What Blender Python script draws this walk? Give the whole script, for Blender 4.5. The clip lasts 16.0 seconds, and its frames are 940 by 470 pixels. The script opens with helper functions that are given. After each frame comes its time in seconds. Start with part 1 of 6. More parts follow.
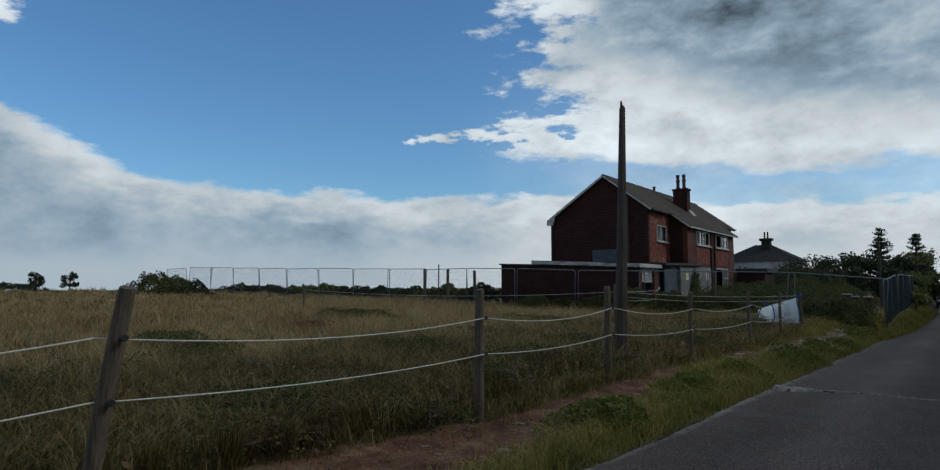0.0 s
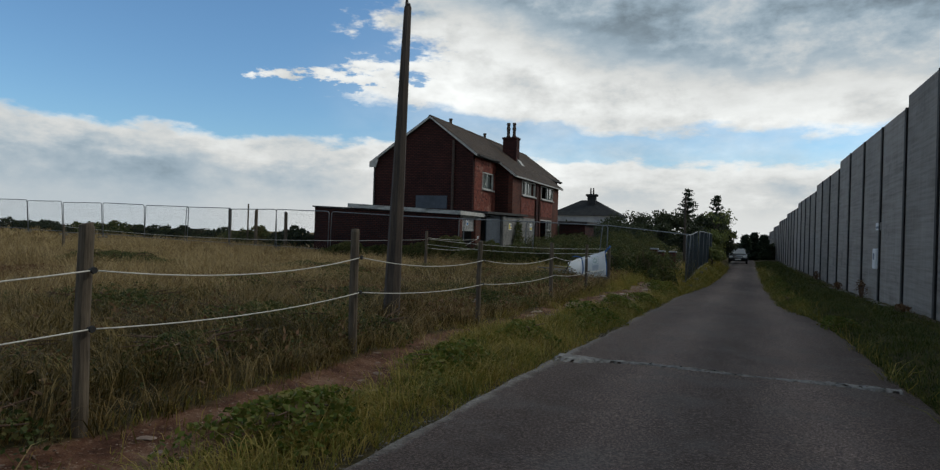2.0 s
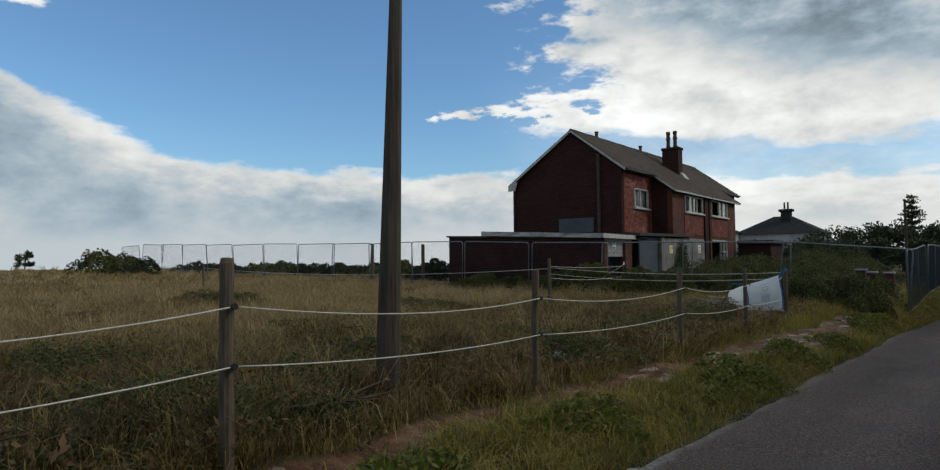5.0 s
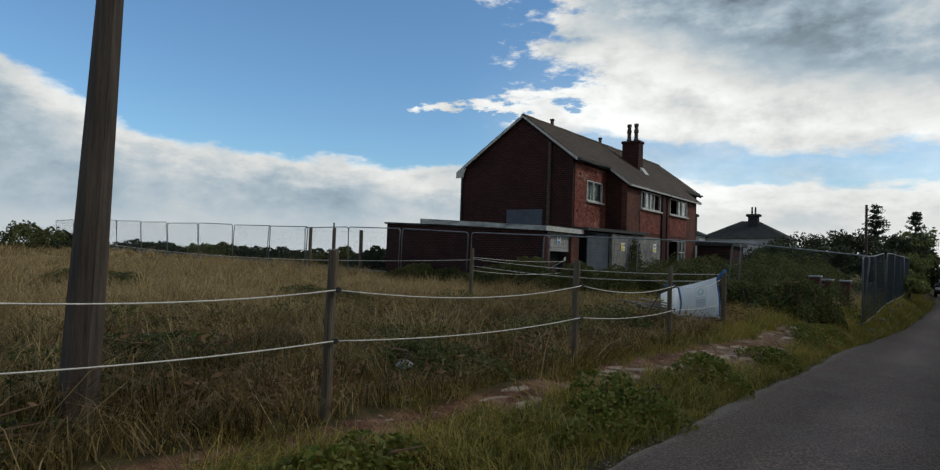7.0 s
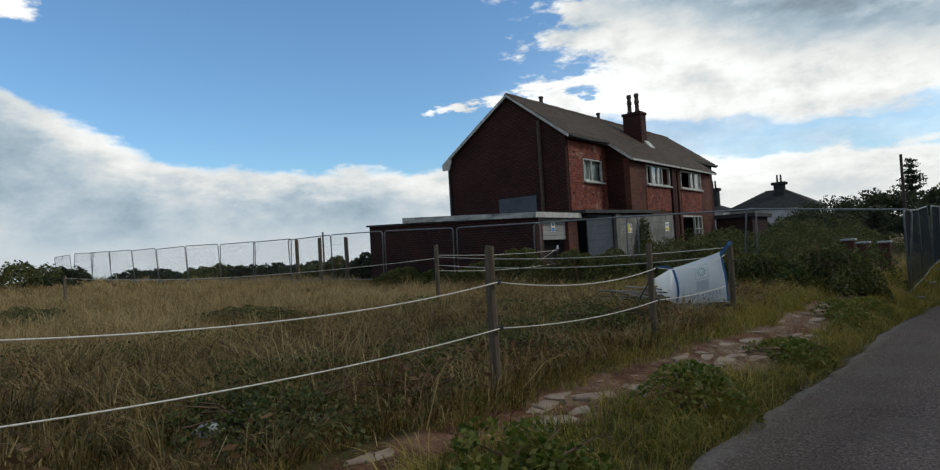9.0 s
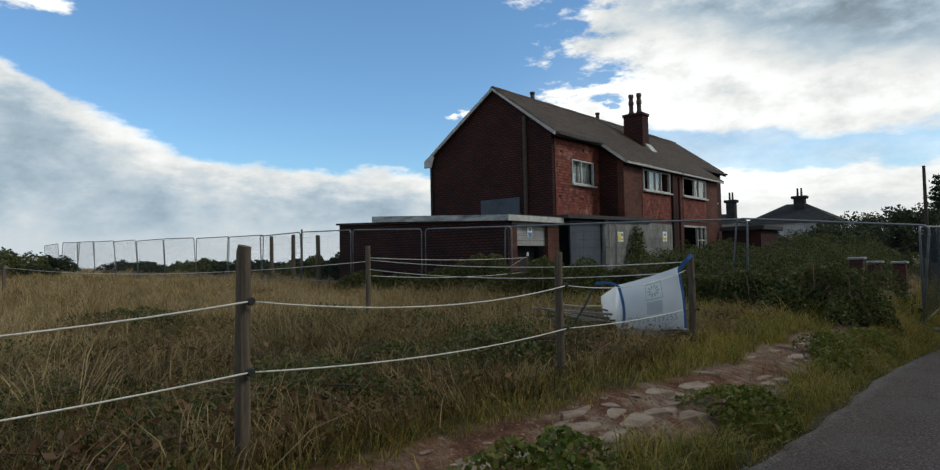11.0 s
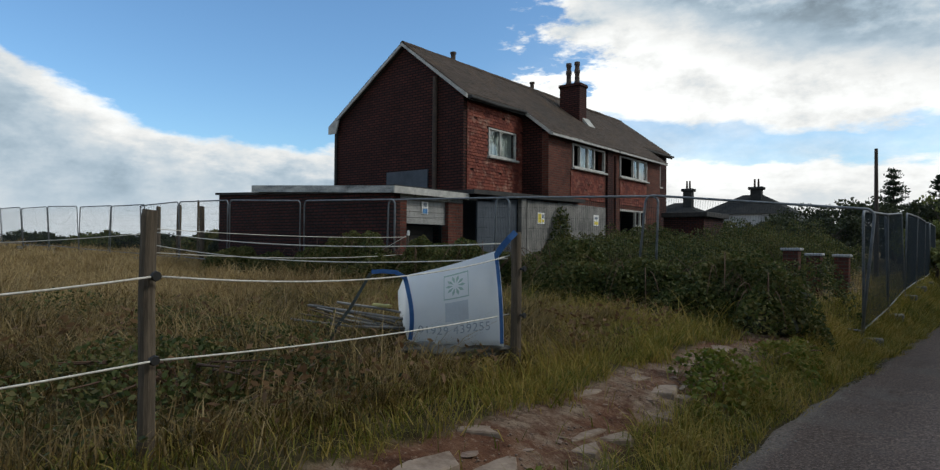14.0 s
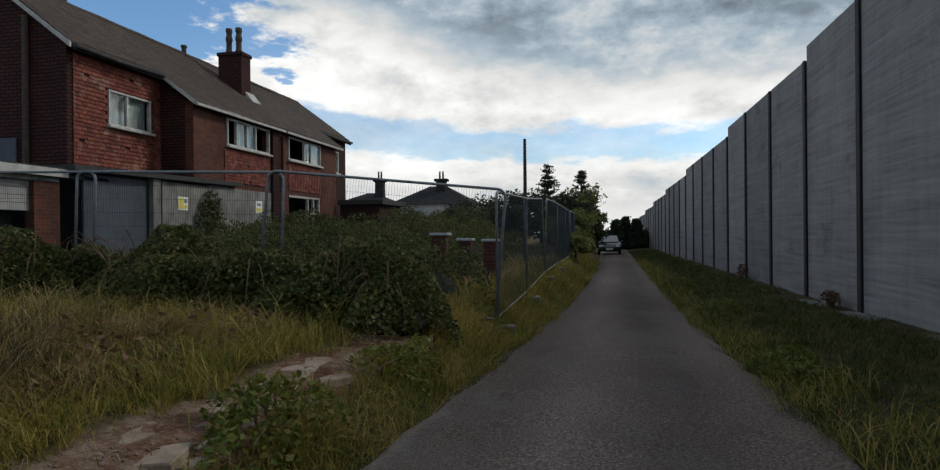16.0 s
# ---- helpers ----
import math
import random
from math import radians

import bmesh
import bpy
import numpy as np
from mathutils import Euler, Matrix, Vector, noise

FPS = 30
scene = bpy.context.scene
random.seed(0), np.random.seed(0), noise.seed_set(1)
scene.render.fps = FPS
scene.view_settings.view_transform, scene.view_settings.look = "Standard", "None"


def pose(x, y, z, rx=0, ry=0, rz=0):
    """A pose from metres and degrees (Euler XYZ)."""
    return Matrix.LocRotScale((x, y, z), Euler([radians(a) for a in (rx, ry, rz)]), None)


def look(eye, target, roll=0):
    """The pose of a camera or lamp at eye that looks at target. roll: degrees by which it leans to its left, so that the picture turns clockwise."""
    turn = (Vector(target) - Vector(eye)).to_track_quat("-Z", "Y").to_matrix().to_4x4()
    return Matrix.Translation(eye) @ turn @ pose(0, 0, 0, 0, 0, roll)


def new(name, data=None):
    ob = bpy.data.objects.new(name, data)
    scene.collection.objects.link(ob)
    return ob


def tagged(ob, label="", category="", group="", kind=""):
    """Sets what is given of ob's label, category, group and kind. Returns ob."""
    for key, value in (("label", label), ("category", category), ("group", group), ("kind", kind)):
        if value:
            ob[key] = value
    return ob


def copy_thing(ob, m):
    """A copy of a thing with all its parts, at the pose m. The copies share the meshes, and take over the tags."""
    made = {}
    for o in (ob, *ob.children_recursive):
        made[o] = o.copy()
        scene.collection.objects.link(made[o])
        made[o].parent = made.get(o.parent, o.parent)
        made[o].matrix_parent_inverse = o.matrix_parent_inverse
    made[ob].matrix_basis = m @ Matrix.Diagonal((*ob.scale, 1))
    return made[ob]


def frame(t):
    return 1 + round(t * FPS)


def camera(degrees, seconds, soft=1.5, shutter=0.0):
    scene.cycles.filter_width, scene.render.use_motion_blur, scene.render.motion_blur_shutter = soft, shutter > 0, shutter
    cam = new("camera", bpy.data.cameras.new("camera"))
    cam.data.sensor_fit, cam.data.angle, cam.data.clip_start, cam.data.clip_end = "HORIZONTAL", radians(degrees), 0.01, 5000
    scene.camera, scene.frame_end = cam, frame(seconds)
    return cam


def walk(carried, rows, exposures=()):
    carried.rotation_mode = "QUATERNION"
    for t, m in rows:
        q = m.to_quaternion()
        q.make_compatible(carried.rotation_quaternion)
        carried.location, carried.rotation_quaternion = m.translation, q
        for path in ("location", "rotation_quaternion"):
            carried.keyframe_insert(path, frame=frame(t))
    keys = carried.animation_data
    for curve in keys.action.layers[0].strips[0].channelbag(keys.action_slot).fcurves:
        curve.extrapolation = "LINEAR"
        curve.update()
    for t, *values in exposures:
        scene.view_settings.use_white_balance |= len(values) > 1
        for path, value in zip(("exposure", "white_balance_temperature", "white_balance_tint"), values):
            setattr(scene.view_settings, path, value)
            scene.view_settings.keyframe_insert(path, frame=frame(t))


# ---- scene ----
cam = camera(72.8, 16.0, soft=1.25)
PATH = [
    (0, (-0.553, 2.101, 1.574), (-1.749, 3.695, 1.734), -0.1),
    (0.5, (-0.644, 2.815, 1.563), (-1.609, 4.557, 1.75), -3.7),
    (1, (-0.759, 3.479, 1.551), (-1.676, 5.256, 1.594), -1.4),
    (1.5, (-0.705, 4.195, 1.543), (-1.587, 5.99, 1.574), -1.7),
    (2, (-0.688, 4.885, 1.534), (-1.466, 6.727, 1.536), 1.7),
    (2.5, (-0.705, 5.585, 1.498), (-1.638, 7.354, 1.524), -0.1),
    (3, (-0.71, 6.243, 1.494), (-1.66, 8.002, 1.553), -0.7),
    (3.5, (-0.8, 6.831, 1.536), (-1.858, 8.527, 1.604), 0.6),
    (4, (-0.861, 7.447, 1.523), (-2.007, 9.082, 1.645), -1.8),
    (4.2, (-0.833, 7.708, 1.532), (-2.037, 9.303, 1.626), 0.4),
    (6.3, (-0.711, 10.237, 1.501), (-2.058, 11.712, 1.595), -2.8),
    (6.5, (-0.719, 10.49, 1.499), (-2.069, 11.966, 1.475), -0.7),
    (7, (-0.75, 11.209, 1.431), (-1.951, 12.807, 1.499), 2.0),
    (7.5, (-0.776, 11.902, 1.488), (-1.967, 13.508, 1.555), -2.4),
    (8, (-0.898, 12.531, 1.485), (-2.112, 14.12, 1.481), 1.6),
    (8.2, (-0.915, 12.838, 1.461), (-2.168, 14.396, 1.5), 0.9),
    (8.5, (-1.002, 13.281, 1.361), (-2.248, 14.845, 1.421), -2.7),
    (10.8, (-1.153, 16.204, 1.357), (-2.464, 17.712, 1.44), -2.9),
    (11, (-1.089, 16.432, 1.324), (-2.399, 17.941, 1.405), -1.2),
    (11.5, (-1.124, 17.058, 1.326), (-2.499, 18.509, 1.397), -0.2),
    (12, (-1.126, 17.622, 1.314), (-2.492, 19.067, 1.529), -2.0),
    (12.5, (-1.106, 18.142, 1.316), (-2.396, 19.667, 1.41), 0.3),
    (13, (-1.208, 18.779, 1.33), (-2.569, 20.242, 1.405), -4.1),
    (13.5, (-1.293, 19.402, 1.292), (-2.672, 20.851, 1.309), -2.3),
    (14, (-1.303, 19.995, 1.242), (-2.538, 21.568, 1.27), 0.5),
    (14.5, (-1.211, 20.413, 1.227), (-2.388, 22.028, 1.304), -0.6),
    (15, (-1.162, 21.056, 1.203), (-2.046, 22.85, 1.24), -0.2),
    (15.5, (-1.084, 21.667, 1.196), (-1.617, 23.594, 1.252), -2.0),
    (16, (-1.05, 22.318, 1.173), (-1.465, 24.274, 1.173), -0.5),
]
walk(cam, [(t, look(eye, target, roll)) for t, eye, target, roll in PATH],
     [(0, -0.44, 5850, 4), (0.6, -0.4, 6000, 5), (1.0, -0.42, 6100, 6), (1.5, -0.2, 6350, 7), (3, -0.16, 6450, 7), (6.5, -0.1, 6450, 7), (7.5, -0.08, 6450, 7), (8.2, 0.05, 6450, 7), (8.5, 0.06, 6450, 7),
      (11, 0.12, 6450, 7), (12.5, 0.15, 6450, 7), (13.4, -0.06, 6400, 7), (14.0, 0.16, 6450, 8), (14.5, 0.2, 6450, 8), (15.0, 0.02, 6450, 8), (15.5, -0.2, 6450, 7), (16, -0.03, 6550, 9)])
# ---------------------------------------------------------------- light and sky
SUN_AZ, SUN_EL = -58.0, 38.0          # degrees; azimuth counted from +y towards -x


def sky_world():
    w = bpy.data.worlds.new("sky")
    scene.world = w
    w.use_nodes = True
    nt = w.node_tree
    nt.nodes.clear()

    def node(kind):
        return nt.nodes.new(kind)

    def plug(sock, v):
        if isinstance(v, (int, float)):
            sock.default_value = v
        else:
            nt.links.new(v, sock)

    def m(op, a, b=0.0, c=0.0):
        n = node("ShaderNodeMath")
        n.operation = op
        for s, v in zip(n.inputs, (a, b, c)):
            plug(s, v)
        return n.outputs[0]

    def ramp(v, lo, hi, a=0.0, b=1.0):
        n = node("ShaderNodeMapRange")
        n.interpolation_type = "SMOOTHSTEP"
        for s, x in zip(n.inputs, (v, lo, hi, a, b)):
            plug(s, x)
        return n.outputs[0]

    tc = node("ShaderNodeTexCoord")
    sep = node("ShaderNodeSeparateXYZ")
    nt.links.new(tc.outputs["Generated"], sep.inputs[0])
    x, y, z = sep.outputs
    az = m("MULTIPLY", m("ARCTAN2", m("MULTIPLY", x, -1.0), y), 57.2958)
    el = m("MULTIPLY", m("ARCSINE", z), 57.2958)

    def fbm(scale, stretch, detail, seed):
        mp = node("ShaderNodeMapping")
        mp.inputs["Scale"].default_value = (1, 1, stretch)
        mp.inputs["Location"].default_value = (seed, seed * 0.7, 0)
        nt.links.new(tc.outputs["Generated"], mp.inputs[0])
        n = node("ShaderNodeTexNoise")
        n.inputs["Scale"].default_value = scale
        n.inputs["Detail"].default_value = detail
        n.inputs["Roughness"].default_value = 0.6
        nt.links.new(mp.outputs[0], n.inputs["Vector"])
        return m("SUBTRACT", n.outputs[0], 0.5)

    n1, n2, n3 = fbm(7, 2.4, 10, 3.1), fbm(6, 2.6, 10, 8.4), fbm(8, 1.7, 10, 1.7)
    n4 = fbm(15, 2.8, 8, 5.3)
    # low bank of cloud along the horizon, rising towards the west
    top = m("ADD", m("SUBTRACT", m("ADD", 8.5, ramp(az, 60.0, 84.0, 0.0, 8.5)), ramp(az, 34.0, 14.0, 0.0, 1.5)), m("ADD", m("MULTIPLY", n1, 3.6), m("MULTIPLY", n4, 2.4)))
    low = ramp(m("SUBTRACT", top, el), -0.15, 0.9)
    # large cloud over the north and east, with a thin finger to the west
    gap = m("DIVIDE", m("SUBTRACT", el, 12.3), 1.9)
    finger = m("MULTIPLY", m("POWER", 2.718, m("MULTIPLY", m("MULTIPLY", gap, gap), -1.0)), m("ADD", 4.0, m("MULTIPLY", n4, 36.0)))
    side = m("SUBTRACT", m("ADD", m("ADD", 32.0, finger), m("ADD", m("MULTIPLY", n2, 26.0), m("MULTIPLY", n4, 16.0))), az)
    under = m("SUBTRACT", el, m("ADD", m("ADD", 8.7, ramp(az, 6.0, 38.0, 0.0, 2.4)), m("ADD", m("MULTIPLY", n1, 4.0), m("MULTIPLY", n4, 2.5))))
    big = m("MULTIPLY", ramp(side, -0.6, 3.4), ramp(under, -0.2, 1.2))
    # a stray puff high in the west
    pu, pv = m("DIVIDE", m("SUBTRACT", az, 78.0), 5.5), m("DIVIDE", m("SUBTRACT", el, 20.0), 1.5)
    puff = ramp(m("ADD", m("SUBTRACT", 0.8, m("ADD", m("MULTIPLY", pu, pu), m("MULTIPLY", pv, pv))), m("MULTIPLY", n4, 4.0)), 0.0, 0.7)
    # broken cloud overhead and behind
    back = m("MULTIPLY", ramp(m("ABSOLUTE", az), 92.0, 115.0), ramp(n2, 0.0, 0.16))
    over = m("MULTIPLY", ramp(el, 38.0, 55.0), ramp(n1, -0.1, 0.05))
    mask = m("MAXIMUM", m("MAXIMUM", m("MAXIMUM", low, big), puff), m("MAXIMUM", back, over))
    # thin veil low over the north-east
    mask = m("MAXIMUM", mask, m("MULTIPLY", m("MULTIPLY", ramp(az, 40.0, 18.0), ramp(el, 22.0, 9.0)), m("ADD", 0.3, m("MULTIPLY", n1, 1.2))))
    # brightness of the cloud: bright rims, grey cores
    core = m("MULTIPLY", ramp(m("SUBTRACT", m("ADD", el, m("MULTIPLY", n3, 16.0)), ramp(az, 4.0, 25.0, 0.0, 5.5)), 11.5, 16.0), ramp(az, 33.0, 20.0))
    rim = ramp(m("ADD", m("SUBTRACT", top, el), m("MULTIPLY", n4, 6.0)), 4.0, 0.2)
    lum_big = m("SUBTRACT", m("ADD", 0.88, m("ADD", m("MULTIPLY", n3, 1.5), m("MULTIPLY", n4, 0.35))), m("MULTIPLY", core, 0.44))
    lum_low = m("ADD", m("ADD", m("ADD", 0.51, ramp(az, 52.0, 22.0, 0.0, 0.2)), m("MULTIPLY", rim, 0.27)), m("MULTIPLY", ramp(el, 0.0, 6.0), m("ADD", m("MULTIPLY", n3, 0.85), m("MULTIPLY", n4, 0.2))))
    lum_low = m("ADD", lum_low, ramp(el, 5.0, 1.0, 0.0, 0.12))
    lum = m("ADD", m("MULTIPLY", lum_low, low), m("MULTIPLY", lum_big, m("SUBTRACT", 1.0, low)))
    tint = node("ShaderNodeMix")
    tint.data_type = "RGBA"
    nt.links.new(ramp(lum, 0.4, 0.8), tint.inputs[0])
    tint.inputs[6].default_value = (0.78, 0.98, 1.16, 1)
    tint.inputs[7].default_value = (1.0, 1.0, 0.99, 1)
    sky = node("ShaderNodeTexSky")
    sky.sky_type, sky.sun_disc = "NISHITA", False
    sky.sun_elevation, sky.sun_rotation = radians(SUN_EL), radians(-SUN_AZ)
    sky.air_density, sky.dust_density, sky.ozone_density = 1.1, 0.4, 3.0
    b1, b2 = node("ShaderNodeBackground"), node("ShaderNodeBackground")
    deep = node("ShaderNodeMix")
    deep.data_type, deep.blend_type = "RGBA", "MULTIPLY"
    deep.inputs[0].default_value = 1.0
    nt.links.new(sky.outputs[0], deep.inputs[6])
    deep.inputs[7].default_value = (1.02, 1.27, 1.43, 1)
    nt.links.new(deep.outputs[2], b1.inputs[0])
    b1.inputs[1].default_value = 0.1
    nt.links.new(tint.outputs[2], b2.inputs[0])
    nt.links.new(lum, b2.inputs[1])
    mix = node("ShaderNodeMixShader")
    nt.links.new(mask, mix.inputs[0])
    nt.links.new(b1.outputs[0], mix.inputs[1])
    nt.links.new(b2.outputs[0], mix.inputs[2])
    out = node("ShaderNodeOutputWorld")
    nt.links.new(mix.outputs[0], out.inputs[0])


sky_world()
sun = new("sun", bpy.data.lights.new("sun", "SUN"))
sun.data.energy, sun.data.angle, sun.data.color = 1.35, radians(12), (1.0, 0.95, 0.87)
_a, _e = radians(SUN_AZ), radians(SUN_EL)
sun.matrix_world = look((-math.sin(_a) * math.cos(_e) * 60, math.cos(_a) * math.cos(_e) * 60, math.sin(_e) * 60), (0, 0, 0))

# ---------------------------------------------------------------- materials


class Mat:
    """A node material with short helpers."""

    def __init__(self, name, rough=0.8, metal=0.0, spec=0.4):
        self.m = bpy.data.materials.new(name)
        self.m.use_nodes = True
        self.nt = self.m.node_tree
        self.b = self.nt.nodes["Principled BSDF"]
        self.b.inputs["Roughness"].default_value = rough
        self.b.inputs["Metallic"].default_value = metal
        self.b.inputs["Specular IOR Level"].default_value = spec
        self.tc = self.n("ShaderNodeTexCoord").outputs["Object"]
        self.pos = self.n("ShaderNodeNewGeometry").outputs["Position"]

    def n(self, kind):
        return self.nt.nodes.new(kind)

    def put(self, sock, v):
        if hasattr(v, "is_output"):
            self.nt.links.new(v, sock)
        elif isinstance(v, tuple) and len(v) == 3 and sock.type == "RGBA":
            sock.default_value = (*v, 1)
        else:
            sock.default_value = v

    def noise(self, scale, detail=4, rough=0.6, vec=None, stretch=(1, 1, 1)):
        mp = self.n("ShaderNodeMapping")
        mp.inputs["Scale"].default_value = stretch
        self.put(mp.inputs[0], vec or self.pos)
        o = self.n("ShaderNodeTexNoise")
        o.inputs["Scale"].default_value, o.inputs["Detail"].default_value, o.inputs["Roughness"].default_value = scale, detail, rough
        self.put(o.inputs["Vector"], mp.outputs[0])
        return o.outputs[0]

    def ramp(self, v, *stops):
        o = self.n("ShaderNodeValToRGB")
        e = o.color_ramp.elements
        while len(e) < len(stops):
            e.new(0.5)
        for s, (p, c) in zip(e, stops):
            s.position, s.color = p, (*(c if isinstance(c, tuple) else (c, c, c)), 1)
        self.put(o.inputs[0], v)
        return o.outputs[0]

    def mix(self, f, a, b, kind="MIX"):
        o = self.n("ShaderNodeMix")
        o.data_type, o.blend_type = "RGBA", kind
        for k, v in ((0, f), (6, a), (7, b)):
            self.put(o.inputs[k], v)
        return o.outputs[2]

    def math(self, op, a, b=0.0, c=0.0):
        o = self.n("ShaderNodeMath")
        o.operation = op
        for s, v in zip(o.inputs, (a, b, c)):
            self.put(s, v)
        return o.outputs[0]

    def smooth(self, v, lo, hi, a=0.0, b=1.0):
        o = self.n("ShaderNodeMapRange")
        o.interpolation_type = "SMOOTHSTEP"
        for q, w in zip(o.inputs, (v, lo, hi, a, b)):
            self.put(q, w)
        return o.outputs[0]

    def bump(self, h, strength=0.4, dist=0.02):
        o = self.n("ShaderNodeBump")
        o.inputs["Strength"].default_value, o.inputs["Distance"].default_value = strength, dist
        self.put(o.inputs["Height"], h)
        self.put(self.b.inputs["Normal"], o.outputs[0])

    def col(self, c):
        self.put(self.b.inputs["Base Color"], c)
        return self.m

    def island(self):
        return self.n("ShaderNodeNewGeometry").outputs["Random Per Island"]

    def obrand(self):
        return self.n("ShaderNodeObjectInfo").outputs["Random"]


def plain(name, a, b, scale=6, rough=0.7, metal=0.0, bump=0.25, fine=60, stretch=(1, 1, 1), spec=0.4):
    """Two tones mixed by coarse and fine noise, with fine relief."""
    k = Mat(name, rough, metal, spec)
    big, small = k.noise(scale, 5, stretch=stretch), k.noise(fine, 3, stretch=stretch)
    f = k.math("ADD", k.math("MULTIPLY", big, 0.7), k.math("MULTIPLY", small, 0.3))
    k.bump(f, bump, 0.01)
    return k.col(k.ramp(f, (0.33, a), (0.66, b)))


def leafy(name, *cols, patch=0.25, rough=0.6, trans=0.38):
    """Blades and leaves: a colour for each, in patches, with some light let through."""
    k = Mat(name, rough, 0, 0.25)
    f = k.math("ADD", k.math("MULTIPLY", k.island(), 0.55), k.math("MULTIPLY", k.noise(patch, 4), 0.9))
    n = len(cols)
    c = k.ramp(f, *[(0.28 + 0.62 * i / (n - 1), cc) for i, cc in enumerate(cols)])
    k.col(c)
    k.b.inputs["Transmission Weight"].default_value = 0.0
    tr = k.n("ShaderNodeBsdfTranslucent")
    k.put(tr.inputs[0], c)
    ms = k.n("ShaderNodeMixShader")
    ms.inputs[0].default_value = trans
    k.nt.links.new(k.b.outputs[0], ms.inputs[1])
    k.nt.links.new(tr.outputs[0], ms.inputs[2])
    out = [o for o in k.nt.nodes if o.type == "OUTPUT_MATERIAL"][0]
    k.nt.links.new(ms.outputs[0], out.inputs[0])
    return k.m


def brickwork(name, c1, c2, mortar, axis="x", w=0.235, h=0.078, gap=0.012, dirt=0.5):
    k = Mat(name, 0.85, 0, 0.25)
    sp = k.n("ShaderNodeSeparateXYZ")
    k.put(sp.inputs[0], k.pos)
    cb = k.n("ShaderNodeCombineXYZ")
    k.put(cb.inputs[0], k.math("ADD", sp.outputs[0], sp.outputs[1]))
    k.put(cb.inputs[1], sp.outputs[2])
    br = k.n("ShaderNodeTexBrick")
    k.put(br.inputs["Vector"], cb.outputs[0])
    for nme, v in (("Scale", 1.0), ("Mortar Size", gap), ("Brick Width", w), ("Row Height", h), ("Mortar Smooth", 0.3), ("Bias", 0.1)):
        br.inputs[nme].default_value = v
    k.put(br.inputs["Color1"], c1), k.put(br.inputs["Color2"], c2), k.put(br.inputs["Mortar"], mortar)
    st = k.ramp(k.noise(0.9, 6, 0.65), (0.35, 1.0 - dirt), (0.62, 1.0))
    gr = k.ramp(k.noise(45, 3), (0.3, 0.75), (0.7, 1.1))
    c = k.mix(1.0, k.mix(1.0, br.outputs[0], st, "MULTIPLY"), gr, "MULTIPLY")
    k.bump(k.math("SUBTRACT", k.math("MULTIPLY", k.noise(60, 3), 0.3), br.outputs["Fac"]), 0.7, 0.012)
    return k.col(c)


def sstep(t):
    t = np.clip(t, 0, 1)
    return t * t * (3 - 2 * t)


def xl(y):
    return -3.0 + 0.026 * (np.clip(y, -40, 50) - 7) + 0.03 * np.clip(np.asarray(y) - 26, 0, 14)


def xr(y):
    return 1.08 - 0.6 * sstep((np.asarray(y, float) - 19.5) / 6.0) + 0.012 * np.clip(np.asarray(y) - 36, 0, 40)


def zroad(y):
    return -0.018 * (np.clip(y, -5, 36) - 13)


def wob(x, y, s=1.0):
    """Smooth unevenness, about -1 to 1."""
    return (np.sin(x * 1.7 * s + 0.9 * np.sin(y * 1.1 * s)) + np.sin(y * 1.3 * s + 1.3 * np.sin(x * 0.8 * s + 2.0)) + np.sin((x + y) * 3.1 * s) * 0.5) / 2.5


def path_x(y):
    return -4.25 + 0.75 * sstep((y - 14.5) / 7.0) + 0.017 * np.clip(y - 21.5, 0, 9) + 0.06 * np.sin(y * 0.9) + 0.16 * np.exp(-((y - 9.5) / 2.2) ** 2)


def path_half(y):
    """Half the width of the trodden path, which is overgrown half way along."""
    return 0.6 - 0.27 * sstep((y - 6.0) / 3.0) - 0.17 * sstep((y - 9.5) / 3.5) + 0.12 * sstep((y - 15.5) / 4.0)


def gz(x, y):
    """Height of the ground."""
    x, y = np.asarray(x, float), np.asarray(y, float)
    zr = zroad(y)
    zf = 0.15 + 0.018 * np.clip(-x - 5, 0, 60) + 0.05 * wob(x, y, 0.5)
    left = sstep((xl(y) - 0.05 - x) / 1.0)
    right = sstep((x - xr(y) - 0.05) / 0.9)
    z = zr * (1 - left) + zf * left + 0.11 * right + 0.025 * wob(x, y, 2.3) * np.maximum(left, right)
    z = z - 0.03 * (1 - np.maximum(left, right))
    z = z - 0.07 * np.exp(-((x - path_x(y)) / (path_half(y) + 0.12)) ** 2) * (y < 31)
    return z - 34 * sstep((-x - 75) / 40)


SOIL = Mat("soil_and_thatch", 0.95, 0, 0.15)
_sp = SOIL.n("ShaderNodeSeparateXYZ")
SOIL.put(_sp.inputs[0], SOIL.pos)
_y = _sp.outputs[1]
_px = SOIL.math("ADD", SOIL.smooth(_y, 14.5, 21.5, -4.25, -3.5), SOIL.math("MULTIPLY", SOIL.math("SINE", SOIL.math("MULTIPLY", _y, 0.9)), 0.06))
_px = SOIL.math("ADD", _px, SOIL.math("MULTIPLY", SOIL.math("MINIMUM", SOIL.math("MAXIMUM", SOIL.math("SUBTRACT", _y, 21.5), 0.0), 9.0), 0.017))
_half = SOIL.math("ADD", SOIL.math("ADD", SOIL.smooth(_y, 6.0, 9.0, 0.6, 0.33), SOIL.smooth(_y, 9.5, 13.0, 0.0, -0.17)), SOIL.smooth(_y, 15.5, 19.5, 0.0, 0.12))
_bend = SOIL.math("DIVIDE", SOIL.math("SUBTRACT", _y, 9.5), 2.2)
